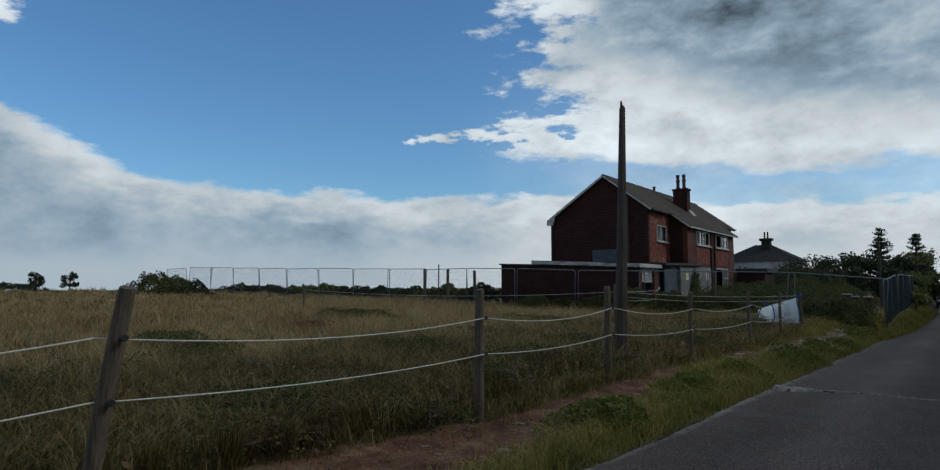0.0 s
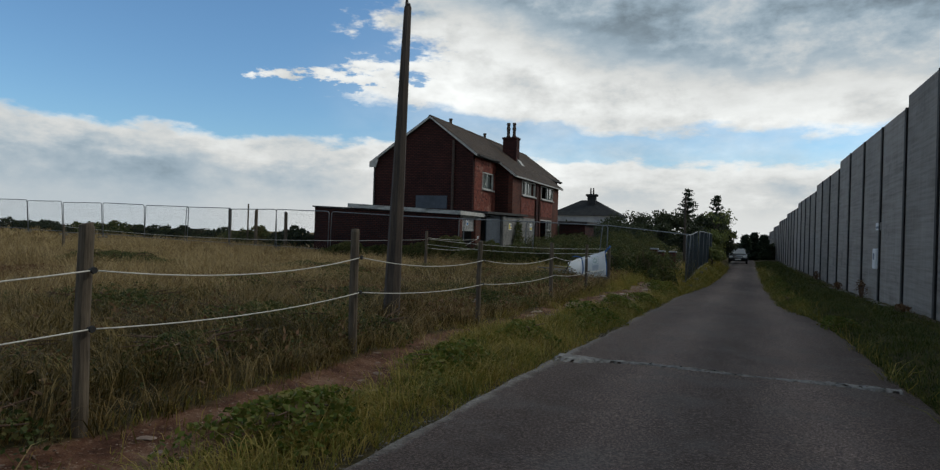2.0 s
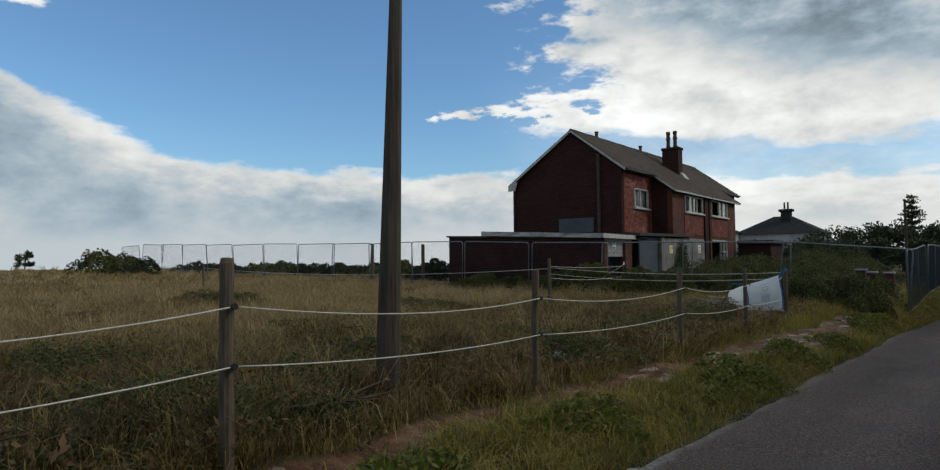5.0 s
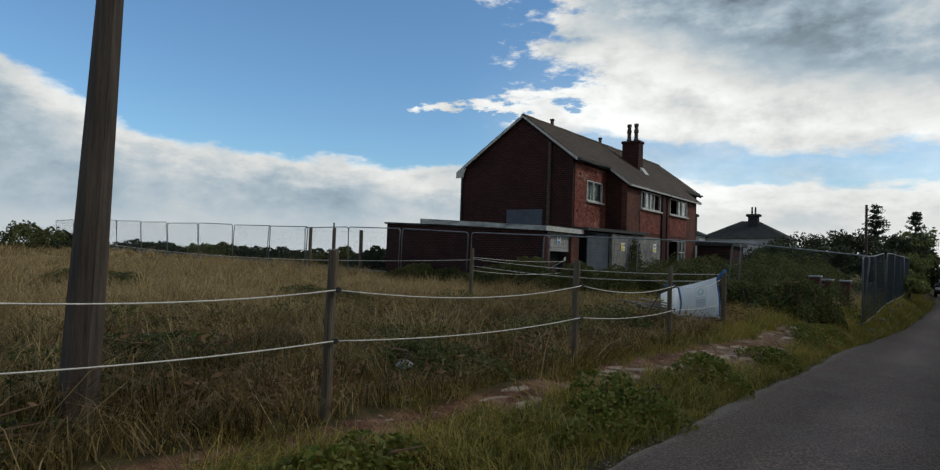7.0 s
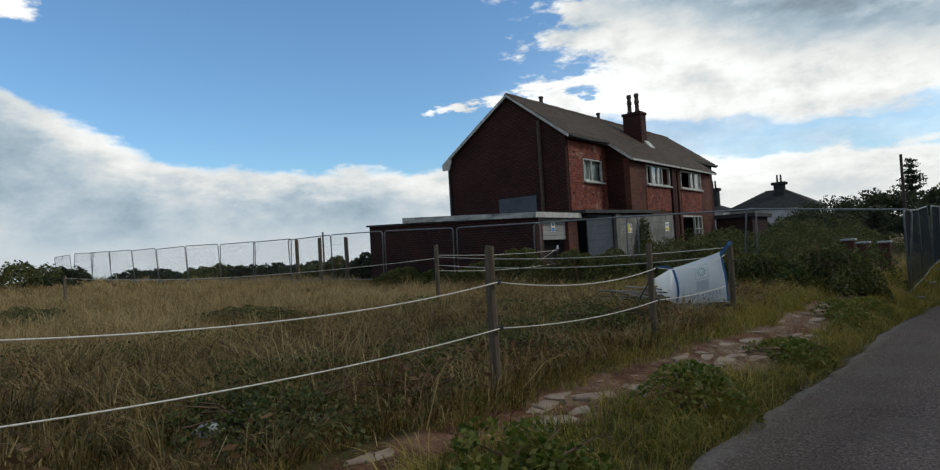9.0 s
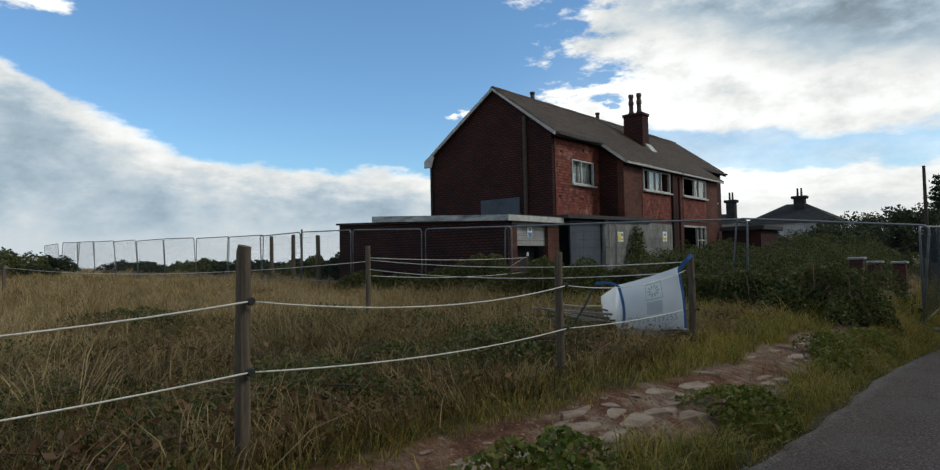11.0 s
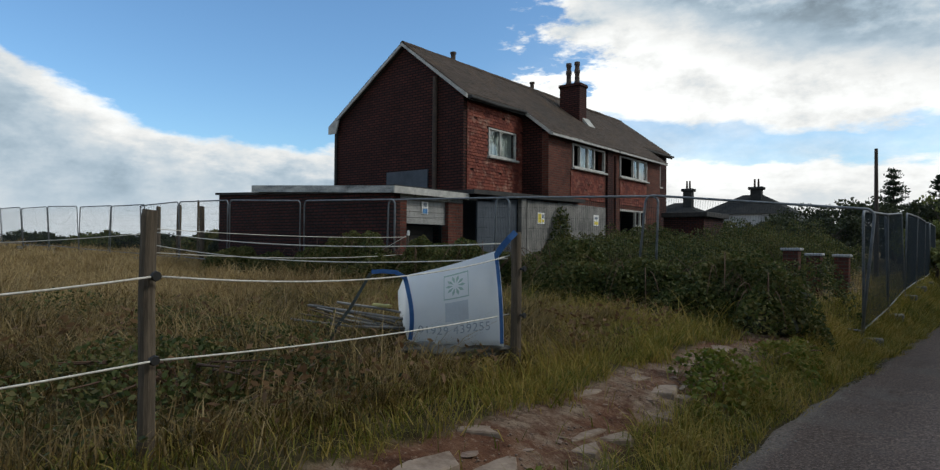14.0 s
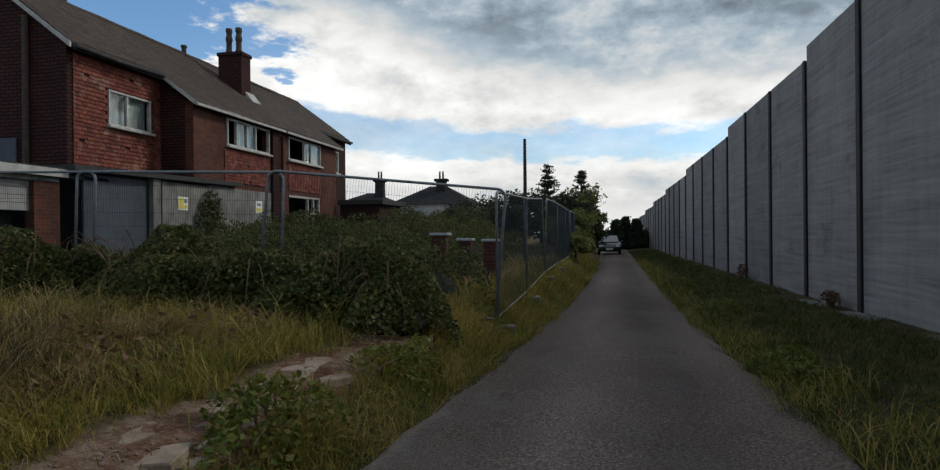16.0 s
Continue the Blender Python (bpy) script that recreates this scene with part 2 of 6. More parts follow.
_px = SOIL.math("ADD", _px, SOIL.math("MULTIPLY", SOIL.math("POWER", 2.718, SOIL.math("MULTIPLY", SOIL.math("MULTIPLY", _bend, _bend), -1.0)), 0.16))
_d = SOIL.math("SUBTRACT", SOIL.math("ABSOLUTE", SOIL.math("SUBTRACT", _sp.outputs[0], _px)), _half)
_d = SOIL.math("ADD", _d, SOIL.math("MULTIPLY", SOIL.math("SUBTRACT", SOIL.noise(2.2, 6), 0.5), 0.5))
_thatch = SOIL.ramp(SOIL.noise(3.0, 6), (0.3, (0.02, 0.018, 0.008)), (0.5, (0.05, 0.04, 0.016)), (0.7, (0.1, 0.078, 0.032)))
_dry = SOIL.ramp(SOIL.noise(5.0, 7, 0.7), (0.3, (0.09, 0.065, 0.03)), (0.5, (0.2, 0.15, 0.075)), (0.7, (0.31, 0.24, 0.13)))
_west = SOIL.math("ADD", SOIL.math("MULTIPLY", _sp.outputs[0], -0.05), SOIL.math("MULTIPLY", SOIL.noise(0.35, 5), 0.5))
_thatch = SOIL.mix(SOIL.ramp(_west, (0.66, 0.0), (0.86, 0.9)), _thatch, _dry)
_dirt = SOIL.ramp(SOIL.noise(2.6, 9, 0.75), (0.36, (0.05, 0.022, 0.013)), (0.5, (0.115, 0.055, 0.032)), (0.64, (0.19, 0.115, 0.075)))
_dirt = SOIL.mix(SOIL.ramp(SOIL.noise(30, 3), (0.58, 0.0), (0.7, 0.5)), _dirt, (0.33, 0.25, 0.19))
# towards the house the path shows broken, paler paving
_vo = SOIL.n("ShaderNodeTexVoronoi")
_vo.feature = "DISTANCE_TO_EDGE"
_vo.inputs["Scale"].default_value = 2.6
_wp = SOIL.n("ShaderNodeVectorMath")
SOIL.put(_wp.inputs[0], SOIL.pos)
_wn = SOIL.n("ShaderNodeTexNoise")
_wn.inputs["Scale"].default_value, _wn.inputs["Detail"].default_value = 3.5, 6
SOIL.put(_wn.inputs["Vector"], SOIL.pos)
_wp.operation = "MULTIPLY_ADD"
_wp.inputs[1].default_value = (1, 0.55, 1)
SOIL.put(_wp.inputs[2], _wn.outputs["Color"])
SOIL.put(_vo.inputs["Vector"], _wp.outputs[0])
_crack = SOIL.ramp(_vo.outputs["Distance"], (0.0, 0.3), (0.06, 1.0))
_pale = SOIL.ramp(SOIL.noise(1.3, 6, 0.7), (0.45, 0.0), (0.56, 0.75))
_pale = SOIL.math("MULTIPLY", _pale, SOIL.ramp(SOIL.math("MULTIPLY", _sp.outputs[1], 0.03), (0.54, 0.0), (0.6, 1.0)))
_dirt = SOIL.mix(_pale, _dirt, SOIL.mix(1.0, SOIL.ramp(SOIL.noise(12, 5), (0.35, (0.125, 0.09, 0.066)), (0.65, (0.25, 0.2, 0.15))), _crack, "MULTIPLY"))
SOIL.bump(SOIL.math("ADD", SOIL.noise(9, 6), SOIL.math("MULTIPLY", SOIL.noise(60, 3), 0.3)), 0.9, 0.05)
M_SOIL = SOIL.col(SOIL.mix(SOIL.smooth(_d, 0.02, 0.2, 1.0, 0.0), _thatch, _dirt))

ASPH = Mat("worn_asphalt", 0.88, 0, 0.22)
_s2 = ASPH.n("ShaderNodeSeparateXYZ")
ASPH.put(_s2.inputs[0], ASPH.pos)
_l = ASPH.math("SUBTRACT", _s2.outputs[0], ASPH.math("ADD", ASPH.math("MULTIPLY", _s2.outputs[1], 0.026), -3.182))
_l = ASPH.math("ADD", _l, ASPH.math("MULTIPLY", ASPH.math("SUBTRACT", ASPH.noise(3, 6, 0.7), 0.5), 0.34))
_base = ASPH.ramp(ASPH.noise(0.5, 6, 0.6, stretch=(1, 0.3, 1)), (0.3, (0.055, 0.045, 0.039)), (0.7, (0.105, 0.088, 0.077)))
_base = ASPH.mix(1.0, _base, (1.42, 1.26, 1.2), "MULTIPLY")
# wheel tracks are worn paler than the strip between them
_u = ASPH.math("ADD", _s2.outputs[0], ASPH.math("SUBTRACT", 1.0, ASPH.math("MULTIPLY", _s2.outputs[1], 0.018)))
_u = ASPH.math("ADD", _u, ASPH.math("MULTIPLY", ASPH.math("SUBTRACT", ASPH.noise(1.4, 4), 0.5), 0.5))
_track = ASPH.ramp(ASPH.math("ABSOLUTE", ASPH.math("SUBTRACT", ASPH.math("ABSOLUTE", _u), 0.75)), (0.1, 1.35), (0.6, 0.85))
_base = ASPH.mix(1.0, _base, _track, "MULTIPLY")
_grit = ASPH.ramp(ASPH.noise(48, 5, 0.8), (0.36, 0.4), (0.5, 0.9), (0.64, 2.4))
_base = ASPH.mix(1.0, _base, _grit, "MULTIPLY")
_patch = ASPH.ramp(ASPH.noise(1.1, 7, 0.7), (0.5, 0.0), (0.64, 0.6))
_base = ASPH.mix(_patch, _base, ASPH.ramp(ASPH.noise(70, 4, 0.7), (0.4, (0.05, 0.042, 0.036)), (0.6, (0.2, 0.17, 0.15))))
_edge = ASPH.ramp(_l, (0.0, 0.85), (0.08, 0.7), (0.17, 0.0))
_edge = ASPH.math("MULTIPLY", _edge, ASPH.ramp(ASPH.math("MULTIPLY", _s2.outputs[1], 0.03), (0.4, 1.0), (0.56, 0.35)))
ASPH.bump(ASPH.math("ADD", ASPH.noise(60, 4, 0.7), ASPH.noise(6, 5)), 0.9, 0.014)
M_ASPH = ASPH.col(ASPH.mix(_edge, _base, ASPH.ramp(ASPH.noise(25, 4), (0.3, (0.15, 0.137, 0.12)), (0.7, (0.4, 0.37, 0.33)))))
M_JOINT = plain("broken_concrete_joint", (0.055, 0.05, 0.045), (0.3, 0.28, 0.25), 9, 0.9, bump=0.9, fine=40)
M_PAVE = plain("worn_pale_paving", (0.12, 0.08, 0.058), (0.31, 0.245, 0.19), 5, 0.95, bump=0.8, fine=34)
M_RUBBLE = plain("dull_rubble", (0.1, 0.06, 0.042), (0.25, 0.185, 0.145), 7, 0.9, bump=0.7, fine=45)


def concrete():
    k = Mat("precast_concrete", 0.85, 0, 0.3)
    r = k.obrand()
    boards = k.noise(5.0, 3, 0.5, stretch=(0.2, 0.12, 3.0))
    cloud = k.noise(0.8, 6, 0.65)
    streak = k.noise(1.6, 5, 0.7, stretch=(3, 3, 0.25))
    f = k.math("ADD", k.math("ADD", k.math("MULTIPLY", boards, 0.4), k.math("MULTIPLY", cloud, 0.35)), k.math("MULTIPLY", streak, 0.25))
    c = k.ramp(f, (0.34, (0.175, 0.157, 0.135)), (0.5, (0.29, 0.263, 0.23)), (0.66, (0.37, 0.34, 0.3)))
    c = k.mix(1.0, c, k.ramp(r, (0.0, 0.82), (1.0, 1.12)), "MULTIPLY")
    dark = k.ramp(k.noise(0.55, 7, 0.75, stretch=(1, 1, 1.6)), (0.57, 0.0), (0.7, 0.55))
    c = k.mix(dark, c, (0.07, 0.068, 0.065))
    k.bump(k.math("ADD", boards, k.math("MULTIPLY", k.noise(40, 3), 0.2)), 0.5, 0.015)
    return k.col(c)


M_CONC = concrete()
M_COLUMN = plain("dark_steel_column", (0.018, 0.017, 0.017), (0.045, 0.042, 0.04), 5, 0.7, 0.2)
M_WOOD = plain("weathered_fence_wood", (0.042, 0.033, 0.023), (0.155, 0.122, 0.087), 5, 0.85, bump=0.6, fine=30, stretch=(9, 9, 0.7))
M_POLE = plain("dark_creosoted_wood", (0.022, 0.018, 0.015), (0.095, 0.072, 0.056), 4, 0.85, bump=0.6, fine=26, stretch=(9, 9, 0.5))
M_ROPE = plain("white_rope", (0.45, 0.43, 0.38), (0.72, 0.7, 0.64), 30, 0.8, bump=0.5)
M_BLACK = plain("black_plastic", (0.012, 0.012, 0.013), (0.03, 0.03, 0.03), 9, 0.5)
# the backlit gable's shade is mixed into M_BRICK; M_BRICK2 is left lighter
M_BRICK = brickwork("shade_darkened_red_brick", (0.098, 0.026, 0.019), (0.058, 0.0175, 0.0145), (0.012, 0.008, 0.0075), h=0.086, gap=0.02, dirt=0.42)
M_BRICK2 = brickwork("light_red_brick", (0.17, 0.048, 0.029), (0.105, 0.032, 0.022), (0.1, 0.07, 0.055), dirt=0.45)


def tile_mat(name, cols, stain, stain_amt):
    k = Mat(name, 0.82, 0, 0.3)
    f = k.math("ADD", k.math("MULTIPLY", k.island(), 0.6), k.math("MULTIPLY", k.noise(1.2, 5), 0.6))
    c = k.ramp(f, *[(0.2 + 0.75 * i / (len(cols) - 1), cc) for i, cc in enumerate(cols)])
    c = k.mix(k.ramp(k.noise(1.6, 7, 0.7), (0.55, 0.0), (0.68, stain_amt)), c, stain)
    k.bump(k.noise(50, 3), 0.4, 0.006)
    return k.col(c)


M_HUNG = tile_mat("clay_hung_tile", [(0.075, 0.019, 0.014), (0.14, 0.035, 0.023), (0.21, 0.06, 0.038)], (0.32, 0.2, 0.15), 0.75)
M_ROOF = tile_mat("brown_roof_tile", [(0.034, 0.024, 0.019), (0.056, 0.04, 0.03), (0.08, 0.057, 0.043)], (0.12, 0.072, 0.034), 0.6)
M_WHITE = plain("weathered_white_paint", (0.26, 0.26, 0.245), (0.54, 0.53, 0.5), 5, 0.6, bump=0.3)
M_LEAD = plain("grey_peeling_fascia", (0.035, 0.05, 0.055), (0.5, 0.51, 0.49), 1.6, 0.7, bump=0.4, fine=14, stretch=(1, 1, 3))
M_FELT = plain("black_roofing_felt", (0.02, 0.02, 0.022), (0.055, 0.053, 0.05), 5, 0.85)
# near-black tone that carries the darkness of unlit rooms in its colour
M_DARK = plain("unlit_dark_fill", (0.02, 0.018, 0.016), (0.05, 0.045, 0.04), 2, 0.9)
M_BLUEB = plain("blue_grey_board", (0.034, 0.044, 0.058), (0.07, 0.085, 0.108), 2.5, 0.6)
M_GREYB = plain("grey_weathered_board", (0.06, 0.06, 0.058), (0.27, 0.262, 0.245), 2.2, 0.75, stretch=(1, 1, 0.6))
M_SHUT = plain("dull_metal_shutter", (0.2, 0.205, 0.205), (0.38, 0.38, 0.37), 2.0, 0.55, 0.2)
M_CURT = plain("pale_curtain", (0.35, 0.42, 0.42), (0.72, 0.74, 0.72), 3, 0.9, stretch=(6, 6, 0.4))
M_GALV = plain("galvanised_steel", (0.12, 0.135, 0.15), (0.24, 0.26, 0.28), 6, 0.6, 0.4)
M_WIRE = plain("dulled_steel_wire", (0.014, 0.024, 0.032), (0.03, 0.044, 0.055), 6, 0.75, 0.0, spec=0.2)
M_POT = plain("dark_clay_pot", (0.03, 0.025, 0.022), (0.09, 0.06, 0.045), 8, 0.8)
M_BAG = plain("white_woven_sack", (0.76, 0.78, 0.8), (0.9, 0.91, 0.92), 3, 0.7, bump=0.5, fine=25)
M_DIRTY = plain("muddy_sack", (0.03, 0.028, 0.024), (0.26, 0.26, 0.25), 4, 0.8, bump=0.6, fine=25)
_bag = M_BAG.node_tree
_bt = _bag.nodes.new("ShaderNodeBsdfTranslucent")
_bt.inputs[0].default_value = (0.85, 0.88, 0.9, 1)
_bx = _bag.nodes.new("ShaderNodeMixShader")
_bx.inputs[0].default_value = 0.72
_bag.links.new(_bag.nodes["Principled BSDF"].outputs[0], _bx.inputs[1])
_bag.links.new(_bt.outputs[0], _bx.inputs[2])
_bag.links.new(_bx.outputs[0], [n for n in _bag.nodes if n.type == "OUTPUT_MATERIAL"][0].inputs[0])
M_DARKSTRAP = plain("dark_webbing", (0.02, 0.028, 0.03), (0.05, 0.065, 0.065), 12, 0.8)
M_STRAP = plain("blue_webbing", (0.028, 0.095, 0.27), (0.06, 0.17, 0.42), 12, 0.7)
M_PRINT = plain("faded_green_print", (0.3, 0.45, 0.42), (0.42, 0.56, 0.52), 6, 0.7)
M_PRINTB = plain("faded_blue_print", (0.53, 0.6, 0.68), (0.64, 0.7, 0.77), 6, 0.7)
M_NUMBER = plain("faded_number_print", (0.3, 0.35, 0.42), (0.46, 0.51, 0.57), 30, 0.7)
M_INK = plain("dark_grey_print", (0.16, 0.19, 0.24), (0.24, 0.28, 0.33), 8, 0.7)
M_YELLOW = plain("yellow_sign", (0.62, 0.5, 0.06), (0.75, 0.62, 0.12), 6, 0.6)
M_FADEY = plain("faded_yellow_plastic", (0.3, 0.27, 0.08), (0.42, 0.38, 0.14), 6, 0.6)
M_SIGN = plain("white_sign", (0.68, 0.69, 0.68), (0.8, 0.8, 0.79), 6, 0.5)
M_SIGNB = plain("blue_sign", (0.06, 0.2, 0.45), (0.1, 0.27, 0.52), 6, 0.5)
M_PLINTH = plain("mossy_concrete_plinth", (0.06, 0.058, 0.05), (0.2, 0.19, 0.17), 3, 0.9, bump=0.5)
M_RENDER = plain("pale_render", (0.25, 0.26, 0.28), (0.4, 0.41, 0.42), 1.2, 0.9)
M_SLATE = plain("grey_slate", (0.018, 0.019, 0.02), (0.042, 0.043, 0.043), 2, 0.95, spec=0.1)
M_CAR = plain("dark_car_paint", (0.02, 0.023, 0.028), (0.035, 0.038, 0.044), 2, 0.16, 0.4, bump=0.0, spec=0.8)
M_TYRE = plain("tyre_rubber", (0.012, 0.012, 0.012), (0.025, 0.025, 0.025), 9, 0.85)
M_ALLOY = plain("wheel_alloy", (0.35, 0.36, 0.37), (0.5, 0.5, 0.51), 9, 0.35, 0.8)
M_LAMP = plain("headlamp_lens", (0.6, 0.62, 0.64), (0.75, 0.76, 0.78), 9, 0.12, 0.2, spec=0.8)
M_BARK = plain("tree_bark", (0.03, 0.024, 0.018), (0.09, 0.07, 0.052), 6, 0.9, bump=0.7, stretch=(4, 4, 0.8))
M_STEM = plain("bramble_stem", (0.06, 0.03, 0.022), (0.12, 0.075, 0.045), 9, 0.85)
# near-black: shade between the leaves, put into the colour of a solid core
M_HEDGE = plain("hedge_shade_core", (0.01, 0.013, 0.007), (0.02, 0.025, 0.013), 2, 0.95)

M_GLASS = bpy.data.materials.new("window_glass")
M_GLASS.use_nodes = True
_g = M_GLASS.node_tree.nodes["Principled BSDF"]
_g.inputs["Base Color"].default_value = (0.8, 0.86, 0.86, 1)
_g.inputs["Roughness"].default_value = 0.05
_g.inputs["Transmission Weight"].default_value = 1.0
_g.inputs["IOR"].default_value = 1.45

M_SEA = Mat("sea_water", 0.25, 0, 0.5)
M_SEA.bump(M_SEA.noise(0.3, 5), 0.5, 0.3)
M_SEA = M_SEA.col(M_SEA.ramp(M_SEA.noise(0.004, 4), (0.3, (0.12, 0.2, 0.26)), (0.7, (0.2, 0.29, 0.34))))

M_STRAW = leafy("dry_straw_grass", (0.075, 0.047, 0.018), (0.18, 0.12, 0.048), (0.3, 0.212, 0.095), (0.43, 0.325, 0.16), patch=0.35)
M_MEADOW = leafy("rank_meadow_grass", (0.016, 0.017, 0.0045), (0.044, 0.038, 0.008), (0.105, 0.07, 0.018), (0.22, 0.142, 0.046), patch=0.5)
M_VERGE = leafy("green_verge_grass", (0.045, 0.055, 0.0085), (0.108, 0.12, 0.016), (0.21, 0.19, 0.034), (0.35, 0.26, 0.068), patch=0.8)
M_TURF = leafy("dark_green_turf", (0.014, 0.026, 0.004), (0.034, 0.055, 0.008), (0.06, 0.08, 0.014), (0.12, 0.11, 0.03), patch=1.2)
M_LUSH = leafy("lush_green_weed", (0.028, 0.048, 0.008), (0.066, 0.1, 0.014), (0.125, 0.15, 0.024), (0.18, 0.16, 0.04), patch=1.5)
M_TUSS = leafy("tussock_grass_blade", (0.015, 0.015, 0.0035), (0.04, 0.034, 0.008), (0.095, 0.068, 0.019), (0.25, 0.18, 0.066), patch=0.7)
M_BRAM = leafy("bramble_leaf", (0.013, 0.021, 0.007), (0.033, 0.05, 0.012), (0.068, 0.09, 0.024), (0.13, 0.118, 0.04), patch=0.8)
M_TREEL = leafy("dark_tree_leaf", (0.013, 0.018, 0.009), (0.027, 0.036, 0.016), (0.05, 0.06, 0.027))
M_PINE = leafy("pine_needle", (0.012, 0.02, 0.012), (0.025, 0.04, 0.022), (0.045, 0.06, 0.032))
M_DEAD = leafy("dead_bracken", (0.07, 0.035, 0.018), (0.13, 0.07, 0.032), (0.2, 0.12, 0.06))
M_BUSH = leafy("yellow_green_bush_leaf", (0.05, 0.065, 0.018), (0.1, 0.12, 0.03), (0.17, 0.18, 0.06))

# ---------------------------------------------------------------- building helpers


def box(bm, x0, x1, y0, y1, z0, z1):
    v = [bm.verts.new(p) for p in ((x0, y0, z0), (x1, y0, z0), (x1, y1, z0), (x0, y1, z0), (x0, y0, z1), (x1, y0, z1), (x1, y1, z1), (x0, y1, z1))]
    for f in ((3, 2, 1, 0), (4, 5, 6, 7), (0, 1, 5, 4), (1, 2, 6, 5), (2, 3, 7, 6), (3, 0, 4, 7)):
        bm.faces.new([v[i] for i in f])
    return v


def cbox(bm, x0, x1, y0, y1, z0, z1, b=0.01, seg=1):
    """A box with bevelled edges."""
    v = box(bm, x0, x1, y0, y1, z0, z1)
    edges = list({e for q in v for e in q.link_edges})
    bmesh.ops.bevel(bm, geom=edges, offset=b, segments=seg, affect="EDGES", profile=0.6)


def prism(bm, outline, axis, a, b):
    """An outline of 2D points, extruded along an axis from a to b."""
    def at(p, t):
        return {"x": (t, p[0], p[1]), "y": (p[0], t, p[1]), "z": (p[0], p[1], t)}[axis]
    lo, hi = [bm.verts.new(at(p, a)) for p in outline], [bm.verts.new(at(p, b)) for p in outline]
    n = len(outline)
    bm.faces.new(lo), bm.faces.new(hi[::-1])
    for i in range(n):
        bm.faces.new((lo[i], hi[i], hi[(i + 1) % n], lo[(i + 1) % n]))


def tube(bm, pts, radii, n=6, cap=True):
    """A round tube along points; radii is one number or one a point."""
    pts = [Vector(p) for p in pts]
    if not hasattr(radii, "__len__"):
        radii = [radii] * len(pts)
    rings, side = [], None
    for i, p in enumerate(pts):
        d = (pts[min(i + 1, len(pts) - 1)] - pts[max(i - 1, 0)]).normalized()
        if side is None or abs(side.dot(d)) > 0.95:
            side = d.orthogonal().normalized()
        side = (side - d * side.dot(d)).normalized()
        up = d.cross(side)
        rings.append([bm.verts.new(p + (side * math.cos(a) + up * math.sin(a)) * radii[i]) for a in (math.tau * k / n for k in range(n))])
    for a, b in zip(rings, rings[1:]):
        for k in range(n):
            bm.faces.new((a[k], a[(k + 1) % n], b[(k + 1) % n], b[k]))
    if cap:
        bm.faces.new(rings[0][::-1]), bm.faces.new(rings[-1])


def link(name, bm, mat, smooth=False):
    bmesh.ops.recalc_face_normals(bm, faces=bm.faces)
    me = bpy.data.meshes.new(name)
    bm.to_mesh(me)
    bm.free()
    me.materials.append(mat)
    if smooth:
        for p in me.polygons:
            p.use_smooth = True
    return new(name, me)


def thing(name, at, label, category, group="", kind=""):
    ob = new(name)
    ob.empty_display_size = 0.2
    ob.location = at
    return tagged(ob, label, category, group, kind)


def part(name, bm, mat, parent, label="", smooth=False):
    """Links a bmesh given in world places as one mesh object under a thing or a part."""
    root = parent
    while root.parent:
        root = root.parent
    bmesh.ops.translate(bm, verts=bm.verts, vec=-root.location)
    ob = link(name, bm, mat, smooth)
    ob.parent = parent
    return tagged(ob, label)


def share(name, mesh, parent, at):
    ob = new(name, mesh)
    ob.parent = parent
    ob.location = at
    return ob


def soup(name, verts, sizes, idx, mat):
    """A mesh from arrays: corner counts of the faces and the corners' vertices."""
    me = bpy.data.meshes.new(name)
    me.vertices.add(len(verts))
    me.vertices.foreach_set("co", np.ascontiguousarray(verts, dtype=np.float32).ravel())
    me.loops.add(len(idx))
    me.loops.foreach_set("vertex_index", np.ascontiguousarray(idx, dtype=np.int32))
    me.polygons.add(len(sizes))
    me.polygons.foreach_set("loop_start", np.concatenate(([0], np.cumsum(sizes)[:-1])).astype(np.int32))
    me.update(calc_edges=True)
    me.materials.append(mat)
    return new(name, me)


RNG = np.random.default_rng(7)


def blades(name, x, y, h, w, mat, lean=0.5, a=None):
    """Grass blades rooted at x, y: each a bent, tapering strip."""
    n = len(x)
    z = gz(x, y)
    a = RNG.uniform(0, math.tau, n) if a is None else a + RNG.normal(0, 0.5, n)
    b = RNG.uniform(0, math.tau, n)
    off = h * lean * RNG.uniform(0.1, 1.5, n)
    lx, ly = np.cos(a) * off, np.sin(a) * off
    sx, sy = np.cos(b) * w / 2, np.sin(b) * w / 2
    v = np.zeros((n, 5, 3))
    v[:, 0] = np.stack((x - sx, y - sy, z - 0.04), 1)
    v[:, 1] = np.stack((x + sx, y + sy, z - 0.04), 1)
    v[:, 2] = np.stack((x + lx * 0.42 - sx * 0.75, y + ly * 0.42 - sy * 0.75, z + h * 0.6), 1)
    v[:, 3] = np.stack((x + lx * 0.42 + sx * 0.75, y + ly * 0.42 + sy * 0.75, z + h * 0.6), 1)
    v[:, 4] = np.stack((x + lx, y + ly, z + h * (1 - 0.55 * RNG.random(n) ** 1.5)), 1)
    base = np.arange(n)[:, None] * 5
    idx = (base + np.array([0, 1, 3, 2, 2, 3, 4])).ravel()
    return soup(name, v.reshape(-1, 3), np.tile([4, 3], n), idx, mat)


